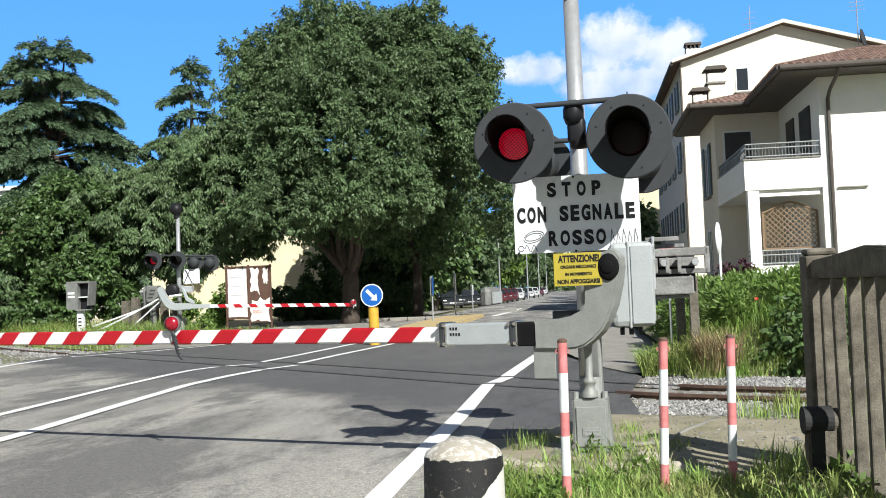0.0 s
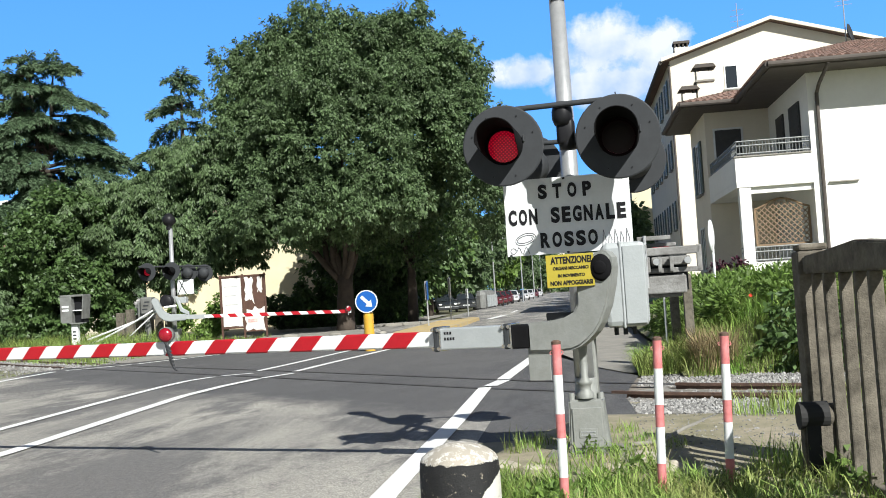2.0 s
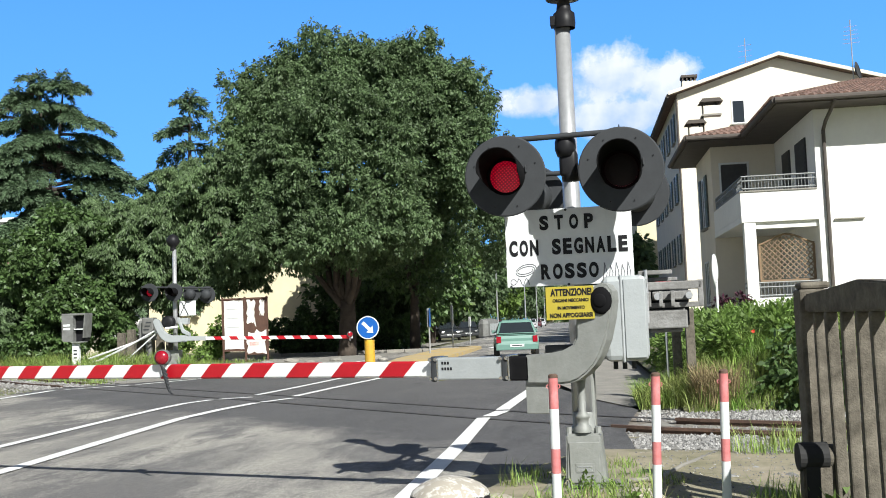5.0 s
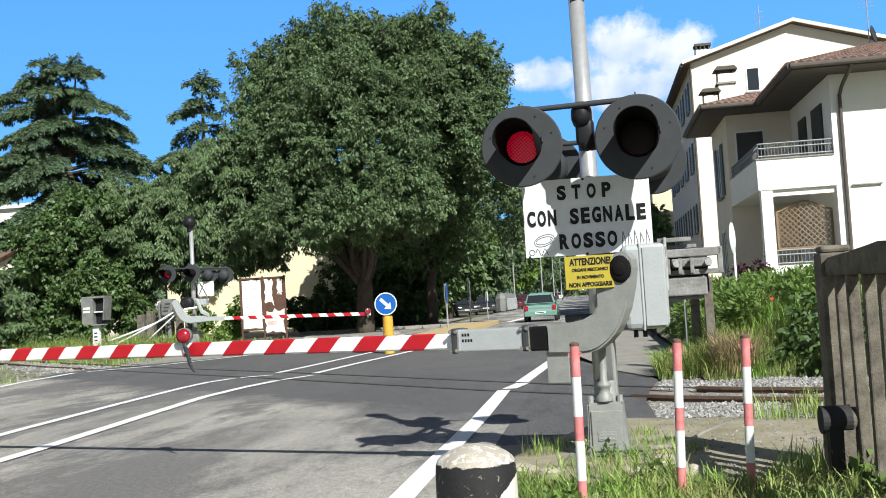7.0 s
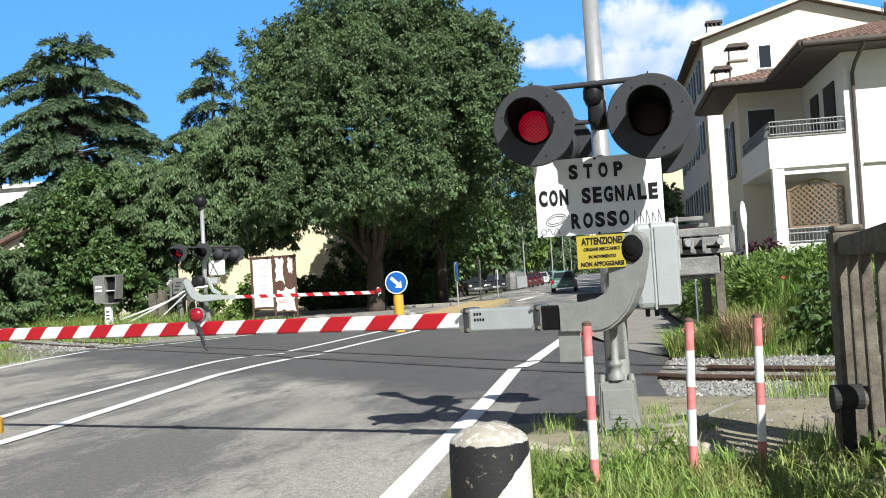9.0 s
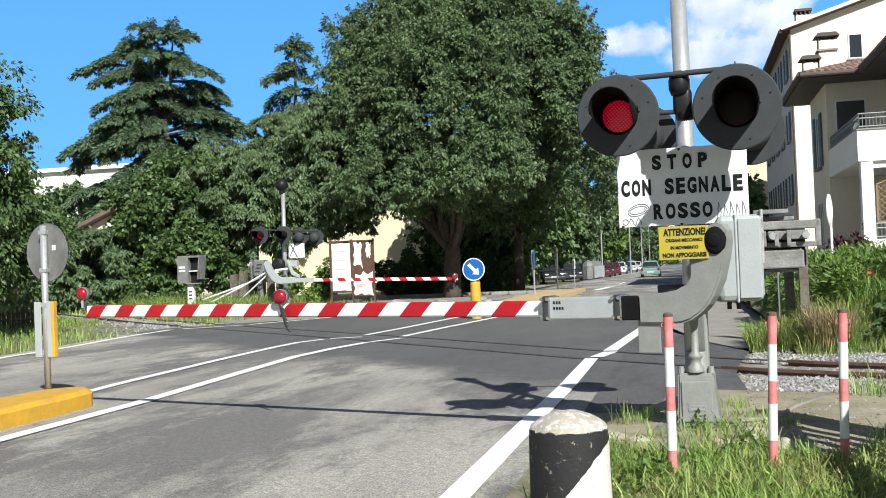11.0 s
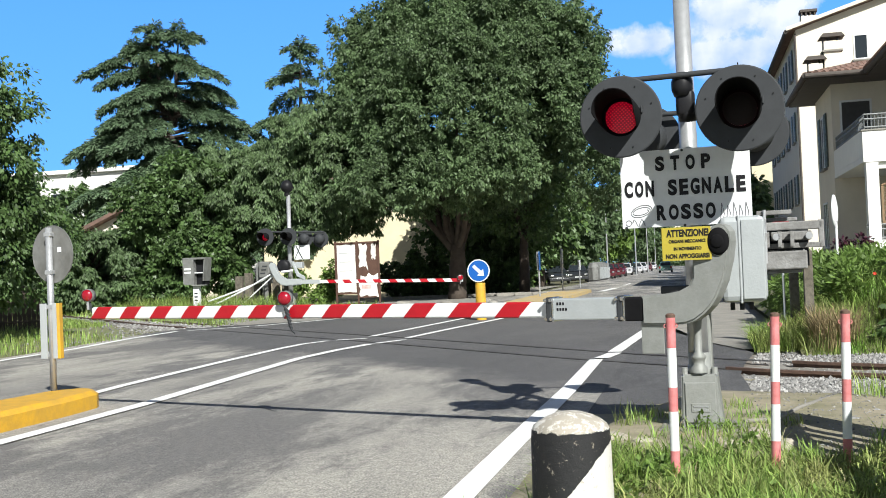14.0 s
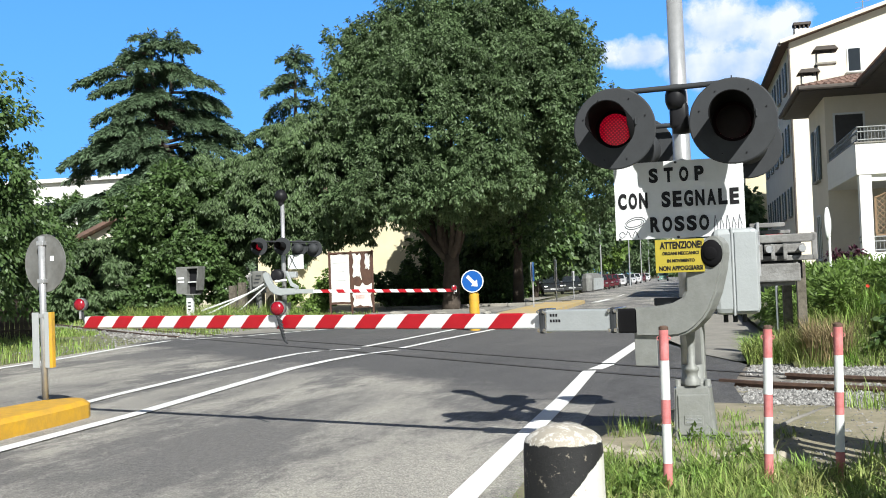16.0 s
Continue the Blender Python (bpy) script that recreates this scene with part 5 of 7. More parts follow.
# far island kerb
FI = thing("far_island", pose(0, 0, 0), "long low island with faded yellow kerb", "traffic island", kind="structure")
bm = bmesh.new()
out = [(-5.55, 30.4), (-5.2, 33), (-4.98, 45), (-5.0, 54.3), (-5.5, 56), (-6.4, 56), (-6.9, 54), (-6.9, 40), (-6.2, 31.2)]
lo = [bm.verts.new((x, y, -0.02)) for x, y in out]
hi = [bm.verts.new((x, y, 0.14)) for x, y in out]
for i in range(len(out)):
    bm.faces.new((lo[i], lo[(i + 1) % len(out)], hi[(i + 1) % len(out)], hi[i]))
bm.faces.new(hi)
bmesh.ops.recalc_face_normals(bm, faces=bm.faces)
part("kerb", bm, mat("faded_yellow", (0.50, 0.34, 0.08), 0.8, second=(0.38, 0.33, 0.25), scale=1.2), FI)


def pole_sign(x, y, h, z0, z1, w, material, label, turn=80):
    t = thing("road_sign", pose(x, y, 0.1, 0, 0, turn), label, "road sign")
    part("pole", tube((0, 0, -0.2), (0, 0, h), 0.035, None, 10), M_GALV, t)
    part("plate", box(-w / 2, w / 2, -0.05, -0.036, z0, z1, 0.004), material, t)
    part("plate_back", box(-w / 2, w / 2, 0.036, 0.05, z0, z1, 0.004), M_GALV, t)
    return t


pole_sign(-6.37, 45.4, 1.95, 1.15, 1.95, 0.6, M_BLUE, "blue parking sign turned edge-on, steel pole", 93)
pole_sign(-6.4, 54.0, 2.2, 1.1, 2.15, 0.5, M_WHITE, "pale sign plate seen edge-on, steel pole", 92)
pole_sign(-6.75, 66, 1.6, 1.0, 1.6, 0.5, M_WHITE, "small pale sign plate on steel pole", 88)
MIR = thing("traffic_mirror", pose(3.15, 25.0, 1.0), "white convex traffic mirror seen from its side", "traffic mirror")
part("pole", tube((0, 0, 0), (0, 0, 1.1), 0.03, None, 8), M_WHITE, MIR)
part("mirror_disc", b_lathe(bmesh.new(), [(0, 0.05), (0.2, 0.03), (0.36, 0), (0.38, -0.03), (0, -0.06)], 28, pose(0, 0, 1.35, 90, 0, 75)), M_WHITE, MIR, smooth=True)
FLW = thing("flower_bush", pose(3.75, 27.2, 0.96), "dark purple-red flowering bush by the terrace", "bush")
V, F = leaf_cloud([(0, 0, 0.5), (0.25, 0, 0.65), (-0.2, 0.1, 0.6)], [0.26, 0.24, 0.22], 300, 0.06)
leaf_mesh("crown", V, F, mat("purple_leaf", (0.05, 0.008, 0.022), 0.6, var=0.4, scale=3, rnd=0.4), FLW)
for x, y, h in ((1.58, 17.9, 1.55), (1.76, 17.5, 1.50)):
    p = thing("old_post", pose(x, y, -0.02), "old weathered concrete sleeper post", "post", "old posts")
    part("shaft", box(-0.07, 0.07, -0.07, 0.07, -0.1, h, 0.012), M_OLDCON, p)
RWS = thing("red_plate_sign", pose(1.42, 17.9, -0.02), "small red and white triangular plate on a post", "sign")
part("pole", tube((0, 0, 0), (0, 0, 1.85), 0.02, None, 8), M_GALV, RWS)
part("plate", box(-0.13, 0.13, -0.03, -0.02, 1.80, 1.98, 0.004), M_RED, RWS)
part("inset", box(-0.09, 0.09, -0.034, -0.031, 1.84, 1.94), M_WHITE, RWS)

# ---- far side of the crossing ----
FS = thing("level_crossing_signal", pose(-15.95, 41.0, 0.0), "grey crossing signal with bell, four lamps and lowered barrier", "crossing signal", "crossing signals")
part("pole", tube((0, 0, 0), (0.05, 0, 4.75), 0.10, 0.08, 16), M_GALV, FS, smooth=True)
part("bell", b_lathe(bmesh.new(), [(0.10, 4.70), (0.12, 4.78), (0.10, 4.86), (0.2, 4.92), (0.26, 5.05), (0.24, 5.2), (0.12, 5.34), (0, 5.38)], 20), M_BLACK, FS, smooth=True)
part("crossbar", tube((-1.25, -0.25, 3.30), (1.6, -0.25, 3.15), 0.035, None, 8), M_DGREY, FS)
FLENS_A = signal_lamp(FS, -0.83, -0.45, 3.06, 0.36, 0, False)
FLENS_B = signal_lamp(FS, 0.17, -0.45, 3.03, 0.36, 0, False)
for x, z in ((0.74, 2.94), (1.39, 2.89)):
    signal_lamp(FS, x, -0.1, z, 0.34, 180, False, "rear_lamp")
part("board_back", box(0.25, 0.92, -0.12, -0.09, 2.10, 2.68, 0.004), M_WHITE, FS, "pale board seen from behind")
for p0, p1 in (((0.28, 2.12), (0.55, 2.66)), ((0.62, 2.12), (0.35, 2.66))):
    part("brace", tube((p0[0], -0.14, p0[1]), (p1[0], -0.14, p1[1]), 0.015, None, 6), M_DGREY, FS)
fbox = part("mechanism_box", box(-1.28, -0.80, -0.25, 0.25, 1.42, 2.08, 0.05), M_WEATHER, FS, "grey weathered mechanism box")
for k in range(3):
    part("plate_bar", box(-1.2 + 0.05 * k, -0.98 + 0.05 * k, -0.262, -0.252, 1.58 + 0.14 * k, 1.63 + 0.14 * k), M_DGREY, fbox)
part("box_leg", box(-1.10, -0.98, -0.06, 0.06, 0.0, 1.45, 0.008), M_WEATHER, fbox)
part("control_box", box(0.25, 0.6, -0.2, 0.1, 1.75, 2.0, 0.02), M_GREY, FS)
bm = bmesh.new()
b_prism(bm, [(-0.62, 1.90), (-0.52, 2.02), (-0.38, 1.98), (-0.30, 1.78), (-0.20, 1.56), (-0.06, 1.42), (0.10, 1.34), (0.75, 1.32), (0.75, 1.08), (0.10, 1.05), (-0.12, 1.10), (-0.30, 1.24), (-0.44, 1.46), (-0.54, 1.68)], -0.75, -0.55)
bmesh.ops.bevel(bm, geom=list(bm.edges), offset=0.025, segments=2, affect="EDGES")
part("casting", bm, M_GREY, FS, "pale cast crank arm")
bm = bmesh.new()
b_prism(bm, [(0.20, 2.02), (0.31, 2.04), (0.50, 1.56), (0.76, 1.40), (0.76, 1.26), (0.42, 1.42)], -0.38, -0.28)
bmesh.ops.bevel(bm, geom=list(bm.edges), offset=0.015, segments=1, affect="EDGES")
part("casting", bm, M_GREY, FS)
part("axle_cover", b_lathe(bmesh.new(), [(0, 0.06), (0.2, 0.05), (0.26, 0), (0.26, -0.2)], 20, pose(-0.10, -0.50, 1.86, 90, 0, 0)), M_BLACK, FS, smooth=True)
part("linkage", tube((-0.15, -0.6, 1.62), (0.28, -0.4, 1.66), 0.05, None, 8), M_GALV, FS)
part("pedestal", box(-0.22, 0.22, -0.22, 0.22, 0, 0.75, 0.04), M_CAST, FS)
# its arm points the other way
FARM = new("barrier")
FARM.parent = FS
FARM.matrix_basis = pose(0.6, -0.62, 1.20, 0, 0, 180) @ pose(0, 0, 0, 0, -1.6, 0)
barrier_arm(FARM, -0.1, 6.62, 0.13, 0.06, 0.0, 0.0, 9, 0.63, 1.30, 0.10)
arm_lamp(FARM, -6.62, 0.05, 0.1, 0.10)
part("sleeve", box(-0.9, 0.0, -0.09, 0.09, -0.085, 0.085, 0.01), M_GREY, FARM)
# long tail bars with weights
for y, z0 in ((-0.55, 0.10), (-0.1, 0.35)):
    bm = bmesh.new()
    b_path(bm, [(-0.6, y, 1.55), (-1.6, y, 1.0 + z0 * 0.4), (-2.8, y, 0.42 + z0), (-3.6, y, 0.18 + z0)], 0.038, 8)
    part("tail_bar", bm, M_WHITE, FS, "white counterweight tail bar")
part("rod", tube((-0.5, -0.5, 1.5), (-2.0, -0.5, 0.3), 0.03, None, 6), M_WHITE, FS)
for k in range(6):
    p = thing("old_post", pose(-18.4 + 0.36 * k, 41.5 + 0.12 * k, -0.03), "old weathered concrete sleeper post", "post", "old posts")
    part("shaft", box(-0.15, 0.15, -0.12, 0.12, -0.1, 1.55 + 0.14 * math.sin(k * 2.1), 0.02), M_OLDCON, p, m=pose(0, 0, 0, 0, 1.5 * math.sin(k * 3.1), 0))
c = thing("cable_cabinet", pose(-17.15, 41.2, -0.03), "grey metal trackside cabinet", "cabinet")
part("body", box(-0.3, 0.3, -0.2, 0.2, 1.2, 2.0, 0.03), M_WEATHER, c)
part("door", box(-0.25, 0.25, -0.215, -0.2, 1.28, 1.92, 0.006), M_WEATHER, c)
part("leg", box(-0.05, 0.05, -0.05, 0.05, 0.0, 1.2, 0.005), M_WEATHER, c)

# trackside camera-like box on a white post
BX2 = thing("trackside_box", pose(-19.6, 40.0, 0.09), "grey hooded box on a white post beside the track", "signal box")
part("post", box(-0.13, 0.13, -0.1, 0.1, -0.2, 1.15, 0.015), M_WHITE, BX2)
for k in range(3):
    part("plate_bar", box(-0.07, 0.07, -0.108, -0.1, 0.5 + 0.14 * k, 0.56 + 0.14 * k), M_DGREY, BX2)
hood = part("hood", box(-0.47, 0.50, -0.25, 0.4, 2.18, 2.26, 0.01), M_WEATHER, BX2)
bm = bmesh.new()
b_prism(bm, [(-0.47, 1.22), (-0.40, 1.16), (0.0, 1.16), (0.0, 2.18), (-0.47, 2.18)], -0.25, 0.4)
part("side_panel", bm, M_WEATHER, hood)
bm = bmesh.new()
b_prism(bm, [(0.42, 1.3), (0.5, 2.18), (0.46, 2.18), (0.38, 1.3)], -0.25, 0.4)
part("side_panel", bm, M_WEATHER, hood)
part("inner_box", box(0.002, 0.38, 0.0, 0.38, 1.16, 2.17), M_BLACK, hood)
part("shelf", box(0.01, 0.40, -0.2, 0.0, 1.62, 1.66), M_WHITE, hood)
part("base_tray", box(-0.1, 0.42, -0.25, 0.1, 1.12, 1.157), M_CAST, hood)
for k in range(2):
    part("label_bar", box(-0.40, -0.12, -0.262, -0.252, 1.62 + 0.14 * k, 1.70 + 0.14 * k), M_WHITE, hood)

# poster board
PB = thing("poster_board", pose(-14.68, 46.0, 0.06), "rusty brown poster board with torn white posters", "notice board")
M_BOARD = mat("rust_brown_board", (0.09, 0.045, 0.03), 0.8, var=0.3, scale=3)
M_PAPER = mat("torn_paper", (0.72, 0.70, 0.66), 0.9, var=0.15, scale=2, second=(0.55, 0.52, 0.48))
for x in (-1.0, 0.02, 1.02):
    part("post", box(x - 0.04, x + 0.04, -0.04, 0.04, 0, 2.85, 0.008), M_BOARD, PB)
part("panel", box(-0.96, -0.02, -0.02, 0.02, 0.45, 2.72), M_BOARD, PB)
part("panel", box(0.06, 0.98, -0.02, 0.02, 0.28, 2.72), M_BOARD, PB)
part("top_rail", box(-1.06, 1.08, -0.05, 0.05, 2.722, 2.80, 0.008), M_BOARD, PB)


def torn(x0, x1, z0, z1, seed, label, ragged=0.5):
    r = random.Random(seed)
    ring = []
    for (ax, az), (bx, bz) in (((x0, z0), (x1, z0)), ((x1, z0), (x1, z1)), ((x1, z1), (x0, z1)), ((x0, z1), (x0, z0))):
        for i in range(6):
            f = i / 6
            q = ragged * (r.random() - 0.3)
            px_, pz_ = ax + (bx - ax) * f, az + (bz - az) * f
            ring.append((px_ + ((x0 + x1) / 2 - px_) * q, pz_ + ((z0 + z1) / 2 - pz_) * q))
    bm = bmesh.new()
    b_prism(bm, ring, -0.03, -0.022)
    return part("poster", bm, M_PAPER, PB, label)


torn(-0.93, -0.05, 0.55, 2.70, 3, "large torn white poster", 0.04)
torn(0.10, 0.50, 1.55, 2.70, 5, "torn poster remnant", 0.45)
torn(0.68, 0.92, 2.0, 2.66, 8, "torn poster remnant", 0.5)
torn(0.10, 0.97, 0.30, 1.35, 11, "torn poster with red print", 0.35)
for k in range(4):
    part("print_bar", box(-0.82, -0.2 - 0.04 * (k % 3), -0.033, -0.031, 1.1 + k * 0.4, 1.13 + k * 0.4), M_GREY, PB)
part("red_print", box(0.2, 0.62, -0.034, -0.031, 0.68, 0.84), mat("faded_red_print", (0.55, 0.16, 0.15), 0.9, second=(0.7, 0.5, 0.46), scale=6), PB)
# kerb slabs and stones on the forecourt
for k in range(7):
    rock(-14.5 + 1.1 * k + 0.3 * (k % 2), 42.5 + 1.2 * (k % 3), 0.03, 0.22 + 0.06 * (k % 3), 0.4, "pale broken kerb stone on the forecourt", M_PAVE)
part_k = thing("kerb", pose(0, 0, 0), "low pale concrete kerb along the forecourt", "kerb", kind="structure")
for k in range(10):
    part("kerb_stone", box(-15.2 + k * 0.92, -14.32 + k * 0.92, 53.4 - 0.03 * k, 53.7 - 0.03 * k, 0, 0.16, 0.015), M_PAVE, part_k)

# dark fence at the far left
LF = thing("slat_fence", pose(0, 0, 0), "dark weathered upright slat fence by the railway", "fence")
a, b = Vector((-22.6, 29.7, 0)), Vector((-21.1, 31.4, 0))
for k in range(16):
    p = a.lerp(b, k / 15)
    part("slat", box(-0.07, 0.07, -0.02, 0.02, -0.05, 1.42 + 0.05 * math.sin(k * 1.7), 0.008), M_BARK, LF, m=Matrix.Translation(p) @ Matrix.Rotation(math.atan2(b.y - a.y, b.x - a.x), 4, "Z"))
for z in (0.3, 1.1):
    part("rail", tube(a + Vector((0.04, 0.03, z)), b + Vector((0.04, 0.03, z)), 0.035, None, 6), M_BARK, LF)

# street lamps
for x, y, h in ((-7.6, 100, 6.2), (-6.0, 120, 7), (-6.3, 160, 8), (-6.8, 210, 8), (2.6, 150, 8)):
    t = thing("street_lamp", pose(x, y, 0), "tall grey street lamp column beside the road", "street lamp", "street lamps")
    part("column", tube((0, 0, 0), (0, 0, h), 0.08, 0.05, 8), M_GALV, t)
    part("arm", tube((0, 0, h - 0.05), (0.9, 0, h + 0.15), 0.04, None, 6), M_GALV, t)
    part("head", box(0.8, 1.3, -0.12, 0.12, h + 0.10, h + 0.22, 0.03), M_GREY, t)

# recycling bins
for k in range(4):
    t = thing("recycling_bin", pose(-8.2 + 0.05 * k, 92.5 + 2.0 * k, 0, 0, 0, 85), "grey ribbed steel recycling bin at the kerb", "bin", "recycling bins")
    part("body", b_lathe(bmesh.new(), [(0.62, 0.08), (0.66, 0.5), (0.66, 1.15), (0.5, 1.5), (0.0, 1.62)], 8, Matrix.Diagonal((1.3, 0.9, 1, 1))), M_WEATHER, t)
    for j in range(5):
        part("rib", box(-0.7 + j * 0.33, -0.64 + j * 0.33, -0.64, -0.6, 0.15, 1.15, 0.01), M_GREY, t)
    part("base", box(-0.75, 0.75, -0.5, 0.5, 0, 0.08), M_RUBBER, t)


# ---- cars ----
def car_mat(name, c):
    return mat(name, c, 0.4, var=0.05, scale=2, coat=0.25, metal=0.0)


def car(name, paint, m, label, hatch=True, L=3.6, W=1.62, H=1.42, group=""):
    """A small car that points along +y, its origin on the ground under its middle."""
    t = thing(name, m, label, "car", group)
    h = L / 2
    prof = [(-h, 0.30), (-h, 0.62), (-h + 0.10, 0.86), (h - 1.05, 0.90), (h - 0.25, 0.72), (h, 0.58), (h, 0.28)]
    bm = bmesh.new()
    b_prism(bm, prof, -W / 2, W / 2, Matrix.Rotation(radians(90), 4, "Z"))
    bmesh.ops.bevel(bm, geom=list(bm.edges), offset=0.10, segments=4, affect="EDGES")
    part("body", bm, paint, t, smooth=False)
    # cabin, narrower towards the roof
    rear_top = -h + (0.42 if hatch else 0.9)
    bm = bmesh.new()
    ring = []
    for y, z, w in ((-h + 0.08, 0.84, W / 2 - 0.04), (rear_top, H - 0.06, W / 2 - 0.20), (rear_top + 0.25, H, W / 2 - 0.24), (h - 1.75, H - 0.02, W / 2 - 0.24), (h - 1.0, 0.87, W / 2 - 0.06)):
        ring.append((bm.verts.new((-w, y, z)), bm.verts.new((w, y, z))))
    for (a, b), (c, d) in zip(ring, ring[1:]):
        bm.faces.new((a, c, d, b))
    bm.faces.new([r[0] for r in ring])
    bm.faces.new([r[1] for r in ring][::-1])
    bm.faces.new((ring[0][0], ring[0][1], ring[-1][1], ring[-1][0]))
    bmesh.ops.recalc_face_normals(bm, faces=bm.faces)
    bmesh.ops.bevel(bm, geom=list(bm.edges), offset=0.07, segments=4, affect="EDGES")
    part("cabin", bm, paint, t)

    def pane(nm, pts):
        bm = bmesh.new()
        pts = [Vector(p) for p in pts]
        n = (pts[1] - pts[0]).cross(pts[2] - pts[0]).normalized()
        c = sum(pts, Vector()) / len(pts)
        if n.dot(c - Vector((0, 0, 1.0))) < 0:
            n = -n
        o = [bm.verts.new(p + n * 0.012) for p in pts]
        q = [bm.verts.new(p - n * 0.01) for p in pts]
        bm.faces.new(o)
        bm.faces.new(q[::-1])
        for i in range(len(pts)):
            bm.faces.new((o[i], q[i], q[(i + 1) % len(pts)], o[(i + 1) % len(pts)]))
        bmesh.ops.recalc_face_normals(bm, faces=bm.faces)
        return part(nm, bm, M_GLASS, t)

    def along(y0, z0, y1, z1, w0, w1, f):
        return y0 + (y1 - y0) * f, z0 + (z1 - z0) * f, w0 + (w1 - w0) * f
    for nm, seg, f0, f1 in (("rear_window", (-h + 0.08, 0.84, rear_top, H - 0.06, W / 2 - 0.04, W / 2 - 0.20), 0.16, 0.88), ("windscreen", (h - 1.0, 0.87, h - 1.75, H - 0.02, W / 2 - 0.06, W / 2 - 0.24), 0.08, 0.9)):
        y0, z0, w0 = along(*seg, f0)
        y1, z1, w1 = along(*seg, f1)
        pane(nm, [(-w0 + 0.09, y0, z0), (w0 - 0.09, y0, z0), (w1 - 0.08, y1, z1), (-w1 + 0.08, y1, z1)])
    for s in (-1, 1):
        ya, yb, ym = -h + 0.42, h - 1.22, 0.05 - h * 0.1
        wl, wh = W / 2 - 0.05, W / 2 - 0.195
        pane("side_window", [(s * wl, ya, 0.93), (s * wl, ym - 0.04, 0.93), (s * wh, ym - 0.04, H - 0.14), (s * wh, rear_top + 0.2, H - 0.14)])
        pane("side_window", [(s * wl, ym + 0.04, 0.93), (s * wl, yb, 0.93), (s * wh, h - 1.78, H - 0.14), (s * wh, ym + 0.04, H - 0.14)])
        part("mirror", box(s * (W / 2 + 0.02) - 0.07, s * (W / 2 + 0.02) + 0.07, h - 1.32, h - 1.22, 0.90, 1.03, 0.02), paint, t)
        part("tail_light", box(s * (W / 2 - 0.13) - 0.09, s * (W / 2 - 0.13) + 0.09, -h - 0.012, -h + 0.03, 0.56, 0.80, 0.01), M_REDLENS, t)
        part("headlight", box(s * (W / 2 - 0.24) - 0.13, s * (W / 2 - 0.24) + 0.13, h - 0.18, h - 0.03, 0.55, 0.69, 0.02), M_CHROME, t)
        for y in (-h + 0.6, h - 0.65):
            wl_ = part("wheel", b_lathe(bmesh.new(), [(0.17, -0.09), (0.25, -0.09), (0.28, -0.06), (0.28, 0.06), (0.25, 0.09), (0.17, 0.09)], 24, pose(0, 0, 0, 0, 90, 0)), M_RUBBER, t, m=pose(s * (W / 2 - 0.07), y, 0.28))
            part("rim", b_lathe(bmesh.new(), [(0, -0.07), (0.17, -0.085), (0.17, 0.085), (0, 0.07)], 16, pose(0, 0, 0, 0, 90, 0)), M_CHROME, wl_)
    part("rear_bumper", box(-W / 2 + 0.02, W / 2 - 0.02, -h - 0.05, -h + 0.1, 0.28, 0.52, 0.03), paint, t)
    part("front_bumper", box(-W / 2 + 0.02, W / 2 - 0.02, h - 0.1, h + 0.04, 0.24, 0.46, 0.03), paint, t)
    for y in (-h - 0.06, h + 0.045):
        pl = part("number_plate", box(-0.26, 0.26, y - 0.006, y + 0.006, 0.40, 0.50, 0.003), M_WHITE, t)
        part("plate_bar", box(-0.19, 0.19, y - 0.009, y + 0.009, 0.43, 0.47), M_DGREY, pl)
    return t


P_TEAL = car_mat("teal_paint", (0.125, 0.235, 0.20))
P_DARK = car_mat("charcoal_paint", (0.02, 0.022, 0.025))
P_RED = car_mat("maroon_paint", (0.085, 0.009, 0.016))
P_SILVER = car_mat("silver_paint", (0.5, 0.5, 0.52))
GREEN = car("hatchback", P_TEAL, pose(2, 40, 0, 0, 0, 90), "small pale teal hatchback driving away", True, 3.45, 1.63, 1.42)
for x, y, rz, pnt, lb in ((-10.5, 84, 197, P_DARK, "parked charcoal car facing the crossing"), (-9.3, 89, 188, P_DARK, "parked charcoal car facing the crossing"), (-8.0, 104, 183, P_RED, "parked maroon car at the kerb"), (-7.9, 110, 183, P_RED, "parked maroon car at the kerb"), (-7.8, 117, 181, P_RED, "parked maroon car at the kerb"), (-7.6, 126, 181, P_SILVER, "parked silver car at the kerb"), (-7.5, 135, 180, P_DARK, "parked charcoal car facing the crossing"), (-7.3, 146, 180, P_SILVER, "parked silver car at the kerb"), (-7.2, 160, 180, P_SILVER, "parked silver car at the kerb"), (-7.2, 178, 180, P_RED, "parked maroon car at the kerb"), (-7.2, 200, 180, P_SILVER, "parked silver car at the kerb")):
    car("parked_car", pnt, pose(x, y, 0, 0, 0, rz), lb, False, 4.0, 1.68, 1.42, "parked cars")

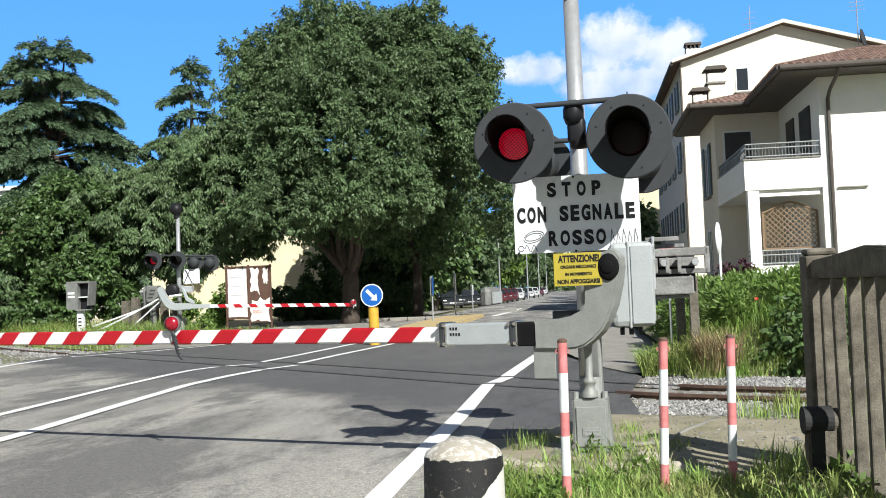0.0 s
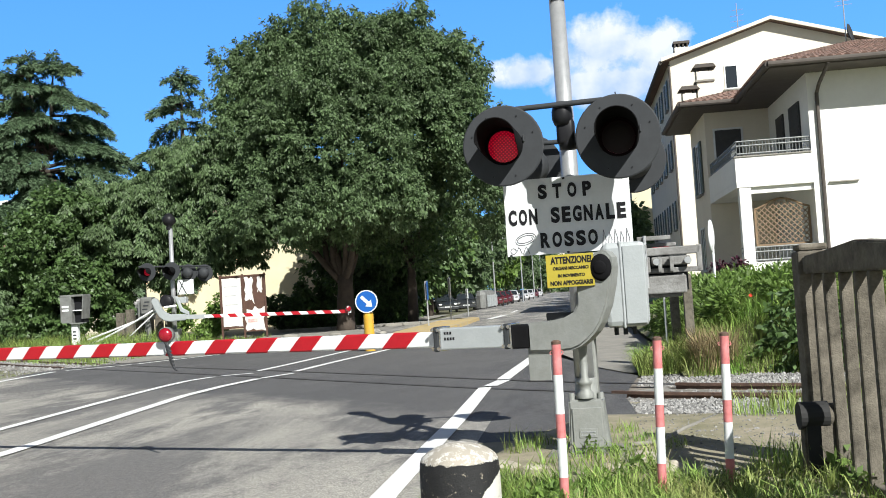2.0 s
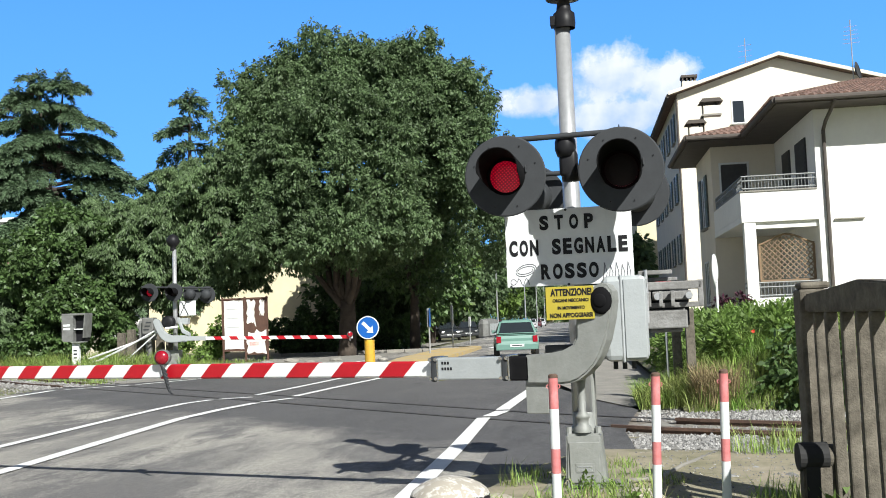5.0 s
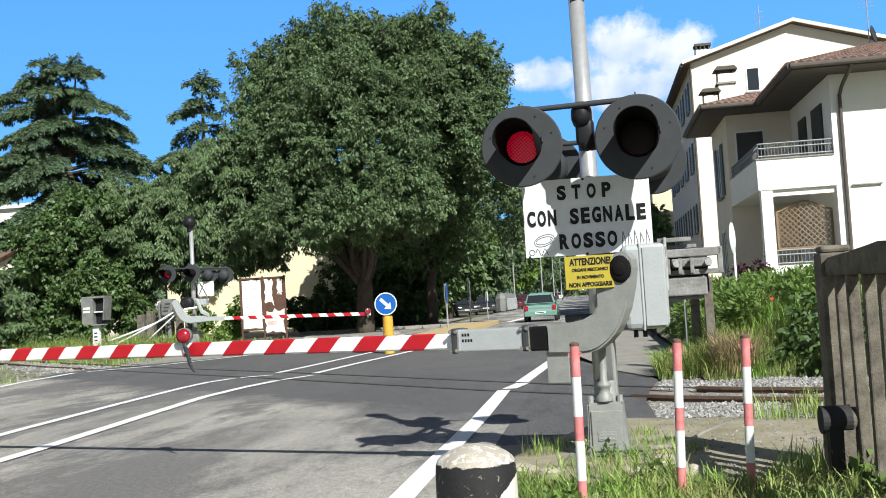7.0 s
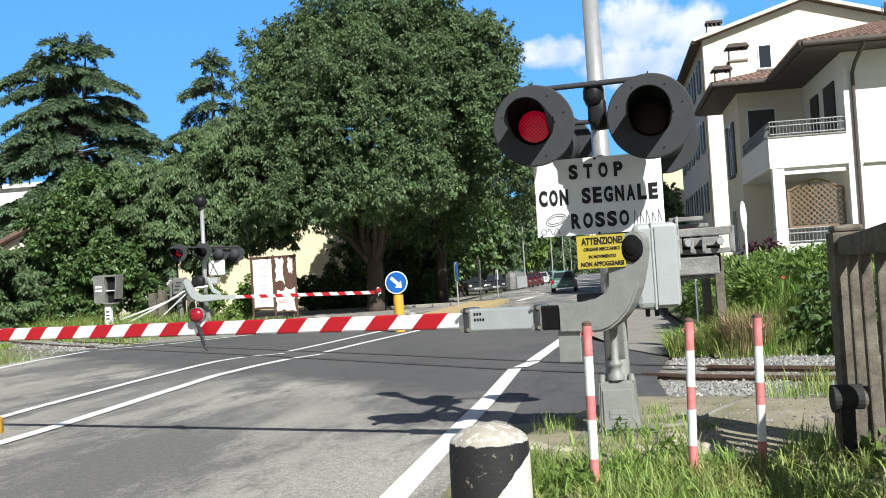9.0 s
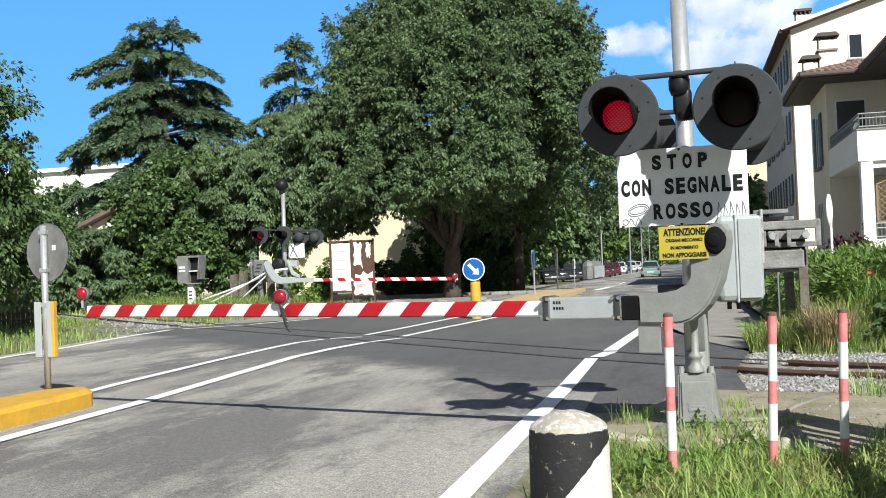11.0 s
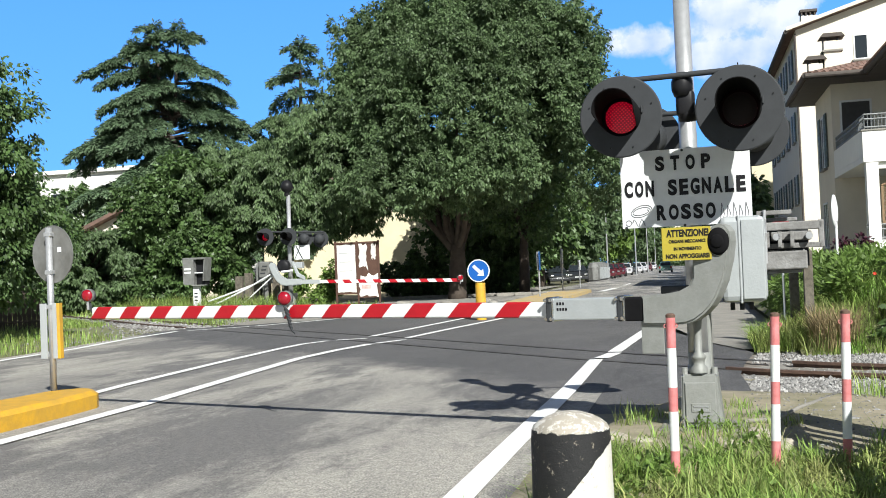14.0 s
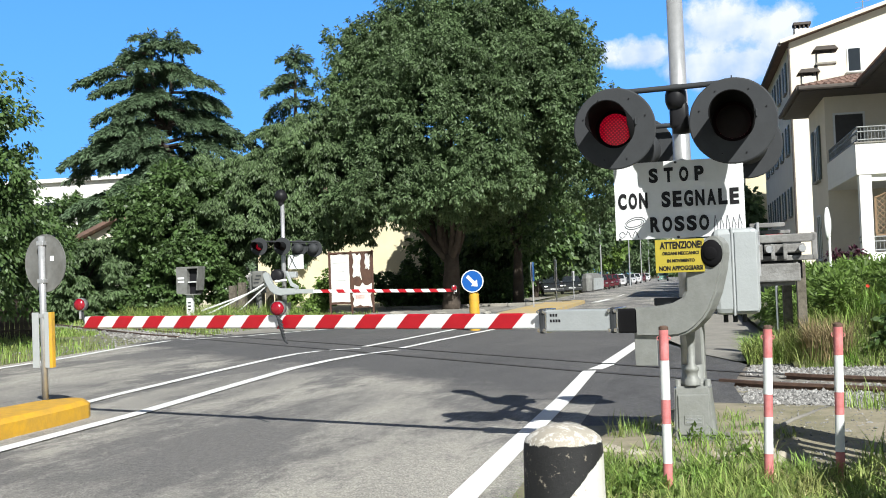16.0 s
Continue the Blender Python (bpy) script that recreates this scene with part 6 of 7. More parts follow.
# ---- cloud ----
def cloud_mat():
    m = bpy.data.materials.new("cumulus")
    m.use_nodes = True
    N, L = m.node_tree.nodes, m.node_tree.links
    N.remove(N["Principled BSDF"])
    tc, mp, nz, nz2 = N.new("ShaderNodeTexCoord"), N.new("ShaderNodeMapping"), N.new("ShaderNodeTexNoise"), N.new("ShaderNodeTexNoise")
    L.new(tc.outputs["Object"], mp.inputs[0])
    L.new(mp.outputs[0], nz.inputs["Vector"])
    nz.inputs["Scale"].default_value, nz.inputs["Detail"].default_value, nz.inputs["Roughness"].default_value = 0.028, 12, 0.62
    nz2.inputs["Scale"].default_value, nz2.inputs["Detail"].default_value = 0.03, 8
    L.new(mp.outputs[0], nz2.inputs["Vector"])
    sep = N.new("ShaderNodeSeparateXYZ")
    L.new(tc.outputs["Object"], sep.inputs[0])

    def op(kind, a, b):
        n = N.new("ShaderNodeMath")
        n.operation = kind
        for i, v in enumerate((a, b)):
            if isinstance(v, (int, float)):
                n.inputs[i].default_value = v
            else:
                L.new(v, n.inputs[i])
        return n.outputs[0]

    def blob(cx, cz, rx, rz):
        u, v = op("DIVIDE", op("SUBTRACT", sep.outputs[0], cx), rx), op("DIVIDE", op("SUBTRACT", sep.outputs[2], cz), rz)
        return op("SUBTRACT", 1.0, op("SQRT", op("ADD", op("MULTIPLY", u, u), op("MULTIPLY", v, v)), 0.5))
    body = op("MAXIMUM", op("MAXIMUM", blob(6, 12, 50, 30), blob(50, 2, 32, 28)), op("MAXIMUM", blob(-60, -6, 34, 17), blob(15, -22, 66, 20)))
    f = op("ADD", op("MULTIPLY", body, 1.0), op("MULTIPLY", op("SUBTRACT", nz.outputs["Fac"], 0.5), 2.0))
    ra = N.new("ShaderNodeMapRange")
    ra.inputs["From Min"].default_value, ra.inputs["From Max"].default_value = 0.02, 0.50
    L.new(f, ra.inputs["Value"])
    # sunlit and shaded parts are put into the glow: bluer below, whiter above
    cr = N.new("ShaderNodeValToRGB")
    cr.color_ramp.elements[0].color, cr.color_ramp.elements[1].color = (0.56, 0.70, 0.95, 1), (0.96, 0.98, 1, 1)
    cr.color_ramp.elements[0].position, cr.color_ramp.elements[1].position = 0.36, 0.66
    L.new(op("ADD", nz2.outputs["Fac"], op("MULTIPLY", sep.outputs[2], 0.004)), cr.inputs["Fac"])
    em, tr, mx = N.new("ShaderNodeEmission"), N.new("ShaderNodeBsdfTransparent"), N.new("ShaderNodeMixShader")
    L.new(cr.outputs["Color"], em.inputs["Color"])
    em.inputs["Strength"].default_value = 0.66
    L.new(ra.outputs[0], mx.inputs[0])
    L.new(tr.outputs[0], mx.inputs[1])
    L.new(em.outputs[0], mx.inputs[2])
    L.new(mx.outputs[0], N["Material Output"].inputs["Surface"])
    return m


bm = bmesh.new()
vs = [bm.verts.new(p) for p in ((-120, 0, -60), (120, 0, -60), (120, 0, 70), (-120, 0, 70))]
bm.faces.new(vs)
CL = part("cloud", bm, cloud_mat())
tagged(CL, "white cumulus cloud in the blue sky", "cloud", kind="structure")
CL.matrix_basis = pose(30, 900, 190)

# clear blue sky behind the cloud
def sky_mat():
    m = bpy.data.materials.new("clear_sky")
    m.use_nodes = True
    N, L = m.node_tree.nodes, m.node_tree.links
    N.remove(N["Principled BSDF"])
    tc, sep, mr, cr, em = N.new("ShaderNodeTexCoord"), N.new("ShaderNodeSeparateXYZ"), N.new("ShaderNodeMapRange"), N.new("ShaderNodeValToRGB"), N.new("ShaderNodeEmission")
    L.new(tc.outputs["Object"], sep.inputs[0])
    L.new(sep.outputs[2], mr.inputs["Value"])
    mr.inputs["From Max"].default_value = 600.0
    cr.color_ramp.elements[0].color, cr.color_ramp.elements[1].color = SKY_LOW, SKY_HIGH
    L.new(mr.outputs[0], cr.inputs["Fac"])
    L.new(cr.outputs["Color"], em.inputs["Color"])
    L.new(em.outputs[0], N["Material Output"].inputs["Surface"])
    return m


SKY_LOW, SKY_HIGH = (0.150, 0.42, 0.86, 1), (0.066, 0.23, 0.75, 1)
bm = bmesh.new()
ring = [(1500 * math.sin(radians(a)), 1500 * math.cos(radians(a))) for a in range(-56, 37, 4)]
for (ax, ay), (bx, by) in zip(ring, ring[1:]):
    bm.faces.new([bm.verts.new(p) for p in ((ax, ay, -40), (bx, by, -40), (bx * 0.95, by * 0.95, 680), (ax * 0.95, ay * 0.95, 680))])
tagged(part("backdrop", bm, sky_mat()), "clear blue summer sky", "sky", kind="structure")

# ---- trees ----
def lobes(ells, n, r0, r1, top=0.0):
    """Lobe centres spread over the outer shells of ellipsoids."""
    C, R = [], []
    vol = np.array([e[3] * e[4] * e[5] for e in ells]) ** 0.66
    for e, k in zip(ells, np.round(n * vol / vol.sum()).astype(int)):
        for i in range(max(k, 1)):
            z = 1 - 2 * (i + 0.5) / max(k, 1)
            a = i * 2.399963 + rng.random() * 0.5
            h = math.sqrt(1 - z * z)
            f = 0.72 + 0.26 * rng.random()
            C.append((e[0] + e[3] * h * math.cos(a) * f, e[1] + e[4] * h * math.sin(a) * f, e[2] + e[5] * z * f))
            R.append(r0 + (r1 - r0) * rng.random())
    return C, R


def limb(bm, a, b, r0, r1, wob=0.3, n=6):
    a, b = Vector(a), Vector(b)
    pts = [a.lerp(b, i / n) + Vector(rng.normal(size=3)) * wob * (a - b).length * 0.06 * (0 < i < n) for i in range(n + 1)]
    b_path(bm, pts, [r0 + (r1 - r0) * i / n for i in range(n + 1)], 8)


def broad_tree(base, trunk_h, trunk_r, ells, n, per, size, material, label, r=(0.8, 1.5), droop=0.3, long=1.8, name="tree", limbs=9, per_clump=0):
    t = thing(name, Matrix.Translation(base), label, "tree")
    B = np.array(base)
    bm = bmesh.new()
    limb(bm, (0, 0, -0.1), (0.1, 0, trunk_h), trunk_r * 1.2, trunk_r * 0.85, 0.04)
    local = [(e[0] - B[0], e[1] - B[1], e[2] - B[2], *e[3:]) for e in ells]
    C, R = clumps(local, n, r, per_clump) if per_clump else lobes(local, n, *r)
    high = [k for k in range(len(C)) if C[k][2] > trunk_h * 2.1] or list(range(len(C)))
    pick = rng.choice(high, min(limbs, len(high)), replace=False)
    for k in pick:
        c = Vector(C[k])
        limb(bm, (0.05, 0, trunk_h * (0.7 + 0.3 * rng.random())), Vector((0, 0, trunk_h)).lerp(c, 0.85), trunk_r * 0.42, 0.04)
    part("trunk", bm, M_BARK, t, smooth=True)
    V, F = leaf_cloud(C, R, per, size, droop, long, sub=9 if per_clump else 14)
    leaf_mesh("crown", V, F, material, t)
    return t


def clumps(ells, n, R, k):
    """Domed clumps over a crown, each of k small lobes on its upper and outer side."""
    C0, R0 = lobes(ells, n, R * 0.8, R * 1.15)
    mid = np.mean(np.array(C0), 0)
    C, Rr = [], []
    for c, q in zip(C0, R0):
        out = np.array(c) - mid
        out = out / (np.linalg.norm(out) + 1e-6) * 0.7 + np.array([0, 0, 0.55])
        for i in range(k):
            d = rng.normal(size=3)
            d /= np.linalg.norm(d)
            if d @ out < -0.1:
                d = -d
            C.append(tuple(np.array(c) + d * q * np.array([0.72, 0.72, 0.55])))
            Rr.append(q * (0.40 + 0.16 * rng.random()))
    return C, Rr


def needles(starts, dirs, lengths, dens):
    """Branchlets that reach out and hang at their tips, clothed in short needles: arrays of verts and faces."""
    P, D, Ln = np.asarray(starts), np.asarray(dirs), np.asarray(lengths)
    n = np.maximum((dens * Ln).astype(int), 14)
    k = np.repeat(np.arange(len(P)), n)
    m = len(k)
    v = rng.random(m) ** 0.8
    ln = Ln[k]
    p = P[k] + D[k] * (ln * v)[:, None]
    p[:, 2] -= ln * (0.04 * v + 0.50 * v ** 2.6)
    tang = D[k].copy()
    tang[:, 2] -= 0.04 + 1.3 * v ** 1.6
    off = rng.normal(size=(m, 3)) * np.array([1, 1, 0.55])
    p += off * (0.13 * (1.05 - 0.5 * v))[:, None]
    ax = tang + off * 0.45 + np.array([0, 0, -0.12])
    ax /= np.linalg.norm(ax, axis=1)[:, None]
    sd = np.cross(ax, rng.normal(size=(m, 3)) * 0.6 + np.array([0, 0, 1.0]))
    sd /= np.linalg.norm(sd, axis=1)[:, None] + 1e-9
    s = 0.17 + 0.17 * rng.random((m, 1))
    V = np.stack([p, p + ax * s * 0.45 + sd * s * 0.17, p + ax * s, p + ax * s * 0.45 - sd * s * 0.17], 1).reshape(-1, 3)
    i = np.arange(m)[:, None] * 4
    return V, np.concatenate([i, i + 1, i + 2, i + 3], 1)


def cedar(base, h, label, reach, tiers, per_tier, dens, spread=0.42, tips=((0.0, 0.0),), low=0.22):
    """Tiers of long arching boughs with hanging branchlets to both sides, with gaps of sky and shade between them.
    reach: (height share, length towards -x, length towards +x); tips: (x, height short of the top) of each leader."""
    t = thing("cedar", Matrix.Translation(base), label, "tree")
    bm = bmesh.new()
    limb(bm, (0, 0, -0.1), (tips[0][0], 0, h - 0.3), h * 0.022, 0.05, 0.05, 10)
    for tx, drop in tips[1:]:
        limb(bm, (0.1, 0, h * 0.62), (tx, 0.2, h - drop - 0.2), 0.15, 0.04, 0.08, 6)
    C, Q, D = [], [], []
    fs = [k[0] for k in reach]
    for b in range(tiers * per_tier):
        f = low + (0.97 - low) * (b // per_tier + 0.42 * rng.normal()) / (tiers - 1)
        f = min(max(f, low), 0.985)
        a = b * 2.39996 + rng.normal() * 0.25
        ca, sa = math.cos(a), math.sin(a)
        lo_, hi_ = np.interp(f, fs, [k[1] for k in reach]), np.interp(f, fs, [k[2] for k in reach])
        L = (lo_ * (0.5 - 0.5 * ca) + hi_ * (0.5 + 0.5 * ca)) * (0.66 + 0.36 * rng.random())
        tx, drop = tips[b % len(tips)] if f > 0.66 else (0.0, 0.0)
        z = f * (h - drop)
        x0 = tx * min(1.0, max(0.0, (f - 0.6) / 0.3))
        rise = 0.10 + 0.22 * rng.random()
        droop = 0.36 + 0.16 * rng.random()

        def at(u, w=0.0):
            return (x0 + ca * L * u - sa * w, sa * L * u + ca * w, z + L * (rise * u - droop * u * u) - 0.22 * abs(w))
        b_path(bm, [at(u) for u in (0.0, 0.3, 0.6, 0.9)], [0.04 + 0.022 * L * (1 - u) for u in (0.0, 0.3, 0.6, 0.9)], 6)
        k = max(5, int(4.2 * L))
        for j in range(k):
            u = 0.16 + 0.84 * (j + rng.random()) / k
            side = (1 if j % 2 else -1) * (0.55 + 0.5 * rng.random())
            out = np.array([ca - sa * side, sa + ca * side, 0.06 + 0.10 * rng.random()])
            C.append(at(u))
            D.append(out / np.linalg.norm(out))
            Q.append((spread * L * (1.12 - 0.75 * u) + 0.35) * (0.7 + 0.5 * rng.random()) * min(1.0, 0.35 + 1.6 * u))
        C.append(at(0.85))
        D.append((ca, sa, 0.0))
        Q.append(0.25 * L + 0.3)
    for tx, drop in tips:
        for j in range(12):
            a = j * 2.4
            C.append((tx, 0, h - drop - 0.12 * j))
            D.append((math.cos(a) * 0.8, math.sin(a) * 0.8, 0.45 - 0.03 * j))
            Q.append(0.45 + 0.07 * j)
    part("trunk", bm, M_BARK, t, smooth=True)
    V, F = needles(C, D, Q, dens)
    leaf_mesh("crown", V, F, M_CEDAR, t)
    return t


# elm; the lobe at (-8.4, 46.8, 6.1) is added to shade the trunk
broad_tree((-11.2, 51, 0), 2.7, 0.42, [(-10.3, 51, 8.9, 5.9, 6.4, 4.6), (-13.6, 51, 11.8, 2.8, 3.4, 2.2), (-6.9, 51, 11.4, 3.0, 3.4, 2.3), (-10.8, 51, 13.6, 3.6, 3.2, 1.3), (-14.6, 50.5, 8.4, 2.1, 3.2, 3.0), (-4.9, 50.5, 8.4, 2.1, 2.8, 2.6), (-4.1, 50.3, 5.7, 1.0, 2.0, 1.4), (-11.2, 49.2, 5.8, 4.0, 5.6, 1.4), (-11.8, 46.3, 5.3, 3.6, 1.8, 0.9), (-8.4, 46.8, 6.1, 2.6, 1.6, 0.9), (-10.3, 51, 9.0, 4.0, 4.2, 3.4), (-10.0, 51, 11.5, 3.0, 3, 2.4), (-8.4, 51, 13.2, 2.6, 2.6, 1.4), (-10.3, 47.2, 9.2, 3.6, 2.0, 3.4), (-13.3, 50.6, 11.2, 1.7, 2.2, 1.7), (-14.2, 50.3, 8.6, 1.2, 2.0, 2.2), (-7.2, 50.6, 11.0, 1.8, 2.2, 1.7), (-14.8, 50.6, 13.2, 1.3, 2.0, 1.4), (-15.6, 50.4, 11.4, 1.1, 2.0, 1.8), (-12.0, 50.6, 14.6, 1.9, 2.0, 0.9), (-7.3, 50.6, 14.2, 1.4, 2.0, 0.9), (-5.2, 50.6, 12.2, 1.2, 2.0, 1.3)], 500, 215, 0.080, M_LEAF, "large dense dark green elm with a broad rounded crown", 0.98, limbs=10, droop=0.45, long=2.0, per_clump=5)
broad_tree((-19.5, 50, 0), 2.4, 0.2, [(-18.6, 50, 6.1, 3.7, 3.0, 2.1), (-22.0, 50, 5.6, 2.8, 3, 2.3), (-14.9, 50, 5.7, 1.9, 2.4, 0.9), (-16.3, 49.4, 4.7, 1.7, 2.0, 1.1), (-19.0, 49.2, 4.3, 2.4, 2.0, 1.3), (-17.4, 49.8, 8.2, 2.0, 2.4, 1.6)], 104, 520, 0.062, M_LEAF_P, "low spreading green tree with drooping branches", 0.95, droop=0.9, long=2.8, per_clump=6)
broad_tree((-25.5, 49, 0), 2.2, 0.2, [(-24.6, 49, 4.4, 2.7, 3, 3.3), (-25.9, 50, 3.9, 1.4, 2.2, 2.5), (-23.6, 48.5, 2.6, 2.2, 2.2, 2.0)], 70, 240, 0.115, M_LEAF_D, "dense dark green shrubby tree by the railway", 0.9, per_clump=6)
broad_tree((-30.0, 48, 0), 1.6, 0.15, [(-28.2, 47.5, 2.1, 2.3, 2.2, 1.8), (-32.0, 49, 1.7, 2.6, 2.4, 1.3)], 50, 300, 0.085, M_LEAF, "low leafy green tree by the railway", 0.8, per_clump=6, long=2.4, droop=0.7)
broad_tree((-34.4, 52, 0), 1.6, 0.15, [(-34.6, 52, 3.3, 2.3, 2.0, 2.3)], 26, 260, 0.10, M_LEAF_D, "dark leafy shrub in front of the small house", 0.8, per_clump=6)
broad_tree((-50.6, 80, 0), 2.5, 0.25, [(-50.6, 80, 4.9, 4.8, 3.0, 4.6), (-46.5, 79, 4.0, 3.0, 2.4, 3.4)], 44, 220, 0.15, M_LEAF_D, "dark broadleaf tree in front of the white building", 1.2, per_clump=6)
cedar((-35.6, 70, 0), 20.1, "tall dark blue-green cedar with tiered drooping branches", ((0.2, 8.6, 5.0), (0.40, 8.4, 4.8), (0.55, 7.2, 5.2), (0.66, 6.0, 6.0), (0.78, 5.2, 4.0), (0.9, 3.6, 2.6), (1.0, 1.0, 1.0)), 11, 9, 130, 0.40, ((-1.2, 0.1), (0.5, 0.2), (-3.0, 1.1)))
cedar((-27.9, 74, 0), 18.9, "slim cedar with drooping tip behind the trees", ((0.2, 5.0, 4.0), (0.6, 4.2, 3.4), (0.75, 3.6, 2.6), (0.9, 2.1, 1.7), (1.0, 0.9, 1.0)), 10, 5, 95, 0.36, ((0.6, 0.0),))
broad_tree((-19.2, 24, 0), 2.5, 0.2, [(-19.0, 24, 5.0, 2.3, 2.4, 3.4), (-18.5, 25, 2.9, 2.1, 2.2, 1.8)], 76, 760, 0.080, M_LEAF_D, "leafy green tree beside the railway fence", (0.45, 0.85), droop=0.5)
# dark trees along the street beyond the elm
for k, (x, y, h, r) in enumerate([(-10.5, 62, 8, 2.6), (-13.5, 66, 9, 3), (-10.2, 74, 8, 2.6), (-11.5, 84, 9, 3), (-10.8, 100, 9, 3), (-11.0, 118, 10, 3.2), (-10.5, 138, 10, 3.4), (-10.8, 165, 11, 4), (-11, 200, 12, 4.5), (4.0, 130, 9, 3), (4.5, 170, 10, 3.5), (3.5, 215, 11, 4), (-9, 260, 12, 6), (3, 280, 12, 6)]):
    broad_tree((x, y, 0), h * 0.38, 0.18, [(x, y, h * 0.62, r, r, h * 0.36)], 40, 260, 0.14 + 0.0010 * y, M_LEAF_L if k in (3, 6, 10) else (M_LEAF_D if k < 3 else M_LEAF), "street tree with dense green crown", (0.6 + r * 0.08, 0.7 + r * 0.2), name="street_tree", limbs=5)
# trees added on the right to throw bands of shade over the far road
for k, (x, y, h, r) in enumerate([(3.0, 76, 7, 1.9), (3.2, 90, 7.5, 2.2), (2.8, 103, 7, 2.0), (3.0, 118, 8, 2.4)]):
    broad_tree((x, y, 0), h * 0.38, 0.16, [(x, y, h * 0.62, r, r, h * 0.36)], 36, 260, 0.26, M_LEAF, "street tree with dense green crown", (0.75, 1.1), name="street_tree", limbs=5)
# hedge below the elm and round the yellow house
def hedge(x0, x1, y0, y1, z0, z1, n, size, material, label, name="hedge", per=420, r=(0.3, 0.55)):
    C = [(x0 + (x1 - x0) * rng.random(), y0 + (y1 - y0) * rng.random(), z0 + (z1 - z0) * rng.random() ** 1.2) for _ in range(n)]
    V, F = leaf_cloud(C, [r[0] + (r[1] - r[0]) * rng.random() for _ in C], per, size)
    ob = leaf_mesh(name, V, F, material)
    return tagged(ob, label, name.replace("_", " "))


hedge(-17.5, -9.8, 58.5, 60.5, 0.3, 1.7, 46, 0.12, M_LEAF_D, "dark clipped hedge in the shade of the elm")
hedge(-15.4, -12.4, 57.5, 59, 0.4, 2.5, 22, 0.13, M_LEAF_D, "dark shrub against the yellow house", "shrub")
hedge(-18.6, -16.2, 47.5, 49, 0.3, 1.7, 14, 0.09, M_LEAF_L, "bright green shrub behind the poster board", "shrub")
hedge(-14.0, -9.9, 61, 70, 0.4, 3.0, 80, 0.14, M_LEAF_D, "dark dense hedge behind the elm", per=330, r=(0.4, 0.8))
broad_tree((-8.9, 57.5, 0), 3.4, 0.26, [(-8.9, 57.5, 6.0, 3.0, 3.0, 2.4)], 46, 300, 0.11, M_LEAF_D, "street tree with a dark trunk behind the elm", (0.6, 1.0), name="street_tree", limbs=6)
hedge(-30, -9.4, 104, 110, 0.4, 3.2, 90, 0.16, M_LEAF_D, "dark garden hedge beside the parked cars", per=240, r=(0.6, 1.0))
hedge(-14.5, -12.6, 78, 100, 0.3, 1.3, 40, 0.14, M_LEAF_L, "green roadside hedge behind parked cars")
hedge(-34, -24, 46, 47.5, 0.2, 1.6, 40, 0.12, M_LEAF_D, "dark undergrowth along the railway", "undergrowth")
# woods that close the end of the street
C = [(x + 4 * rng.random(), 325, 0.8 + 2.5 * rng.random()) for x in range(-150, 90, 3)] + [(x + 4 * rng.random(), 330 + 25 * rng.random(), (2 + 8 * rng.random()) * (1 + 0.25 * math.sin(x * 0.13))) for x in range(-150, 90, 2)]
V, F = leaf_cloud(C, [2.2 + 1.6 * rng.random() for _ in C], 260, 0.55)
tagged(leaf_mesh("far_woods", V, F, M_LEAF), "distant green trees at the end of the street", "woods", kind="stuff")
# overgrown bank behind the rails
C, R = [], []
for _ in range(190):
    x, y = 1.75 + 6.0 * rng.random(), 17.6 + 7 * rng.random()
    if y + 0.5 * x < 18.8:
        continue
    C.append((x, y, bank_z(x, y) + 0.05 + 0.28 * rng.random()))
    R.append(0.16 + 0.28 * rng.random())
V, F = leaf_cloud(C, R, 520, 0.038, 0.1, 3.0)
tagged(leaf_mesh("bank_weeds", V, F, M_LEAF_L), "tall bright green weeds covering the bank", "weeds", kind="stuff")
V, F = leaf_cloud([(3.0, 16.4, 0.3), (3.3, 16.2, 0.45), (3.1, 16.7, 0.65), (3.6, 16.6, 0.8), (3.5, 17.0, 0.9), (3.9, 16.3, 0.5)], [0.32, 0.36, 0.32, 0.36, 0.34, 0.4], 420, 0.062, 0.3, 1.9)
tagged(leaf_mesh("bush", V, F, M_LEAF_D), "dark green bush at the edge of the ballast", "bush")
for x, y, z in ((2.75, 17.6, 1.05), (3.3, 18.4, 1.25), (2.4, 18.0, 1.0)):
    P = thing("poppy", pose(x, y, z), "red poppy flower among the weeds", "flower", "poppies")
    part("petals", b_lathe(bmesh.new(), [(0.0, 0.0), (0.018, 0.003), (0.028, 0.018), (0.025, 0.02), (0.012, 0.008), (0, 0.005)], 10, pose(0, 0, 0.02, 60, 0, 0)), mat("poppy_red", (0.65, 0.05, 0.02), 0.6), P)
    part("stem", tube((0, 0, -0.35), (0, 0, 0.02), 0.004, None, 5), M_GRASS, P)


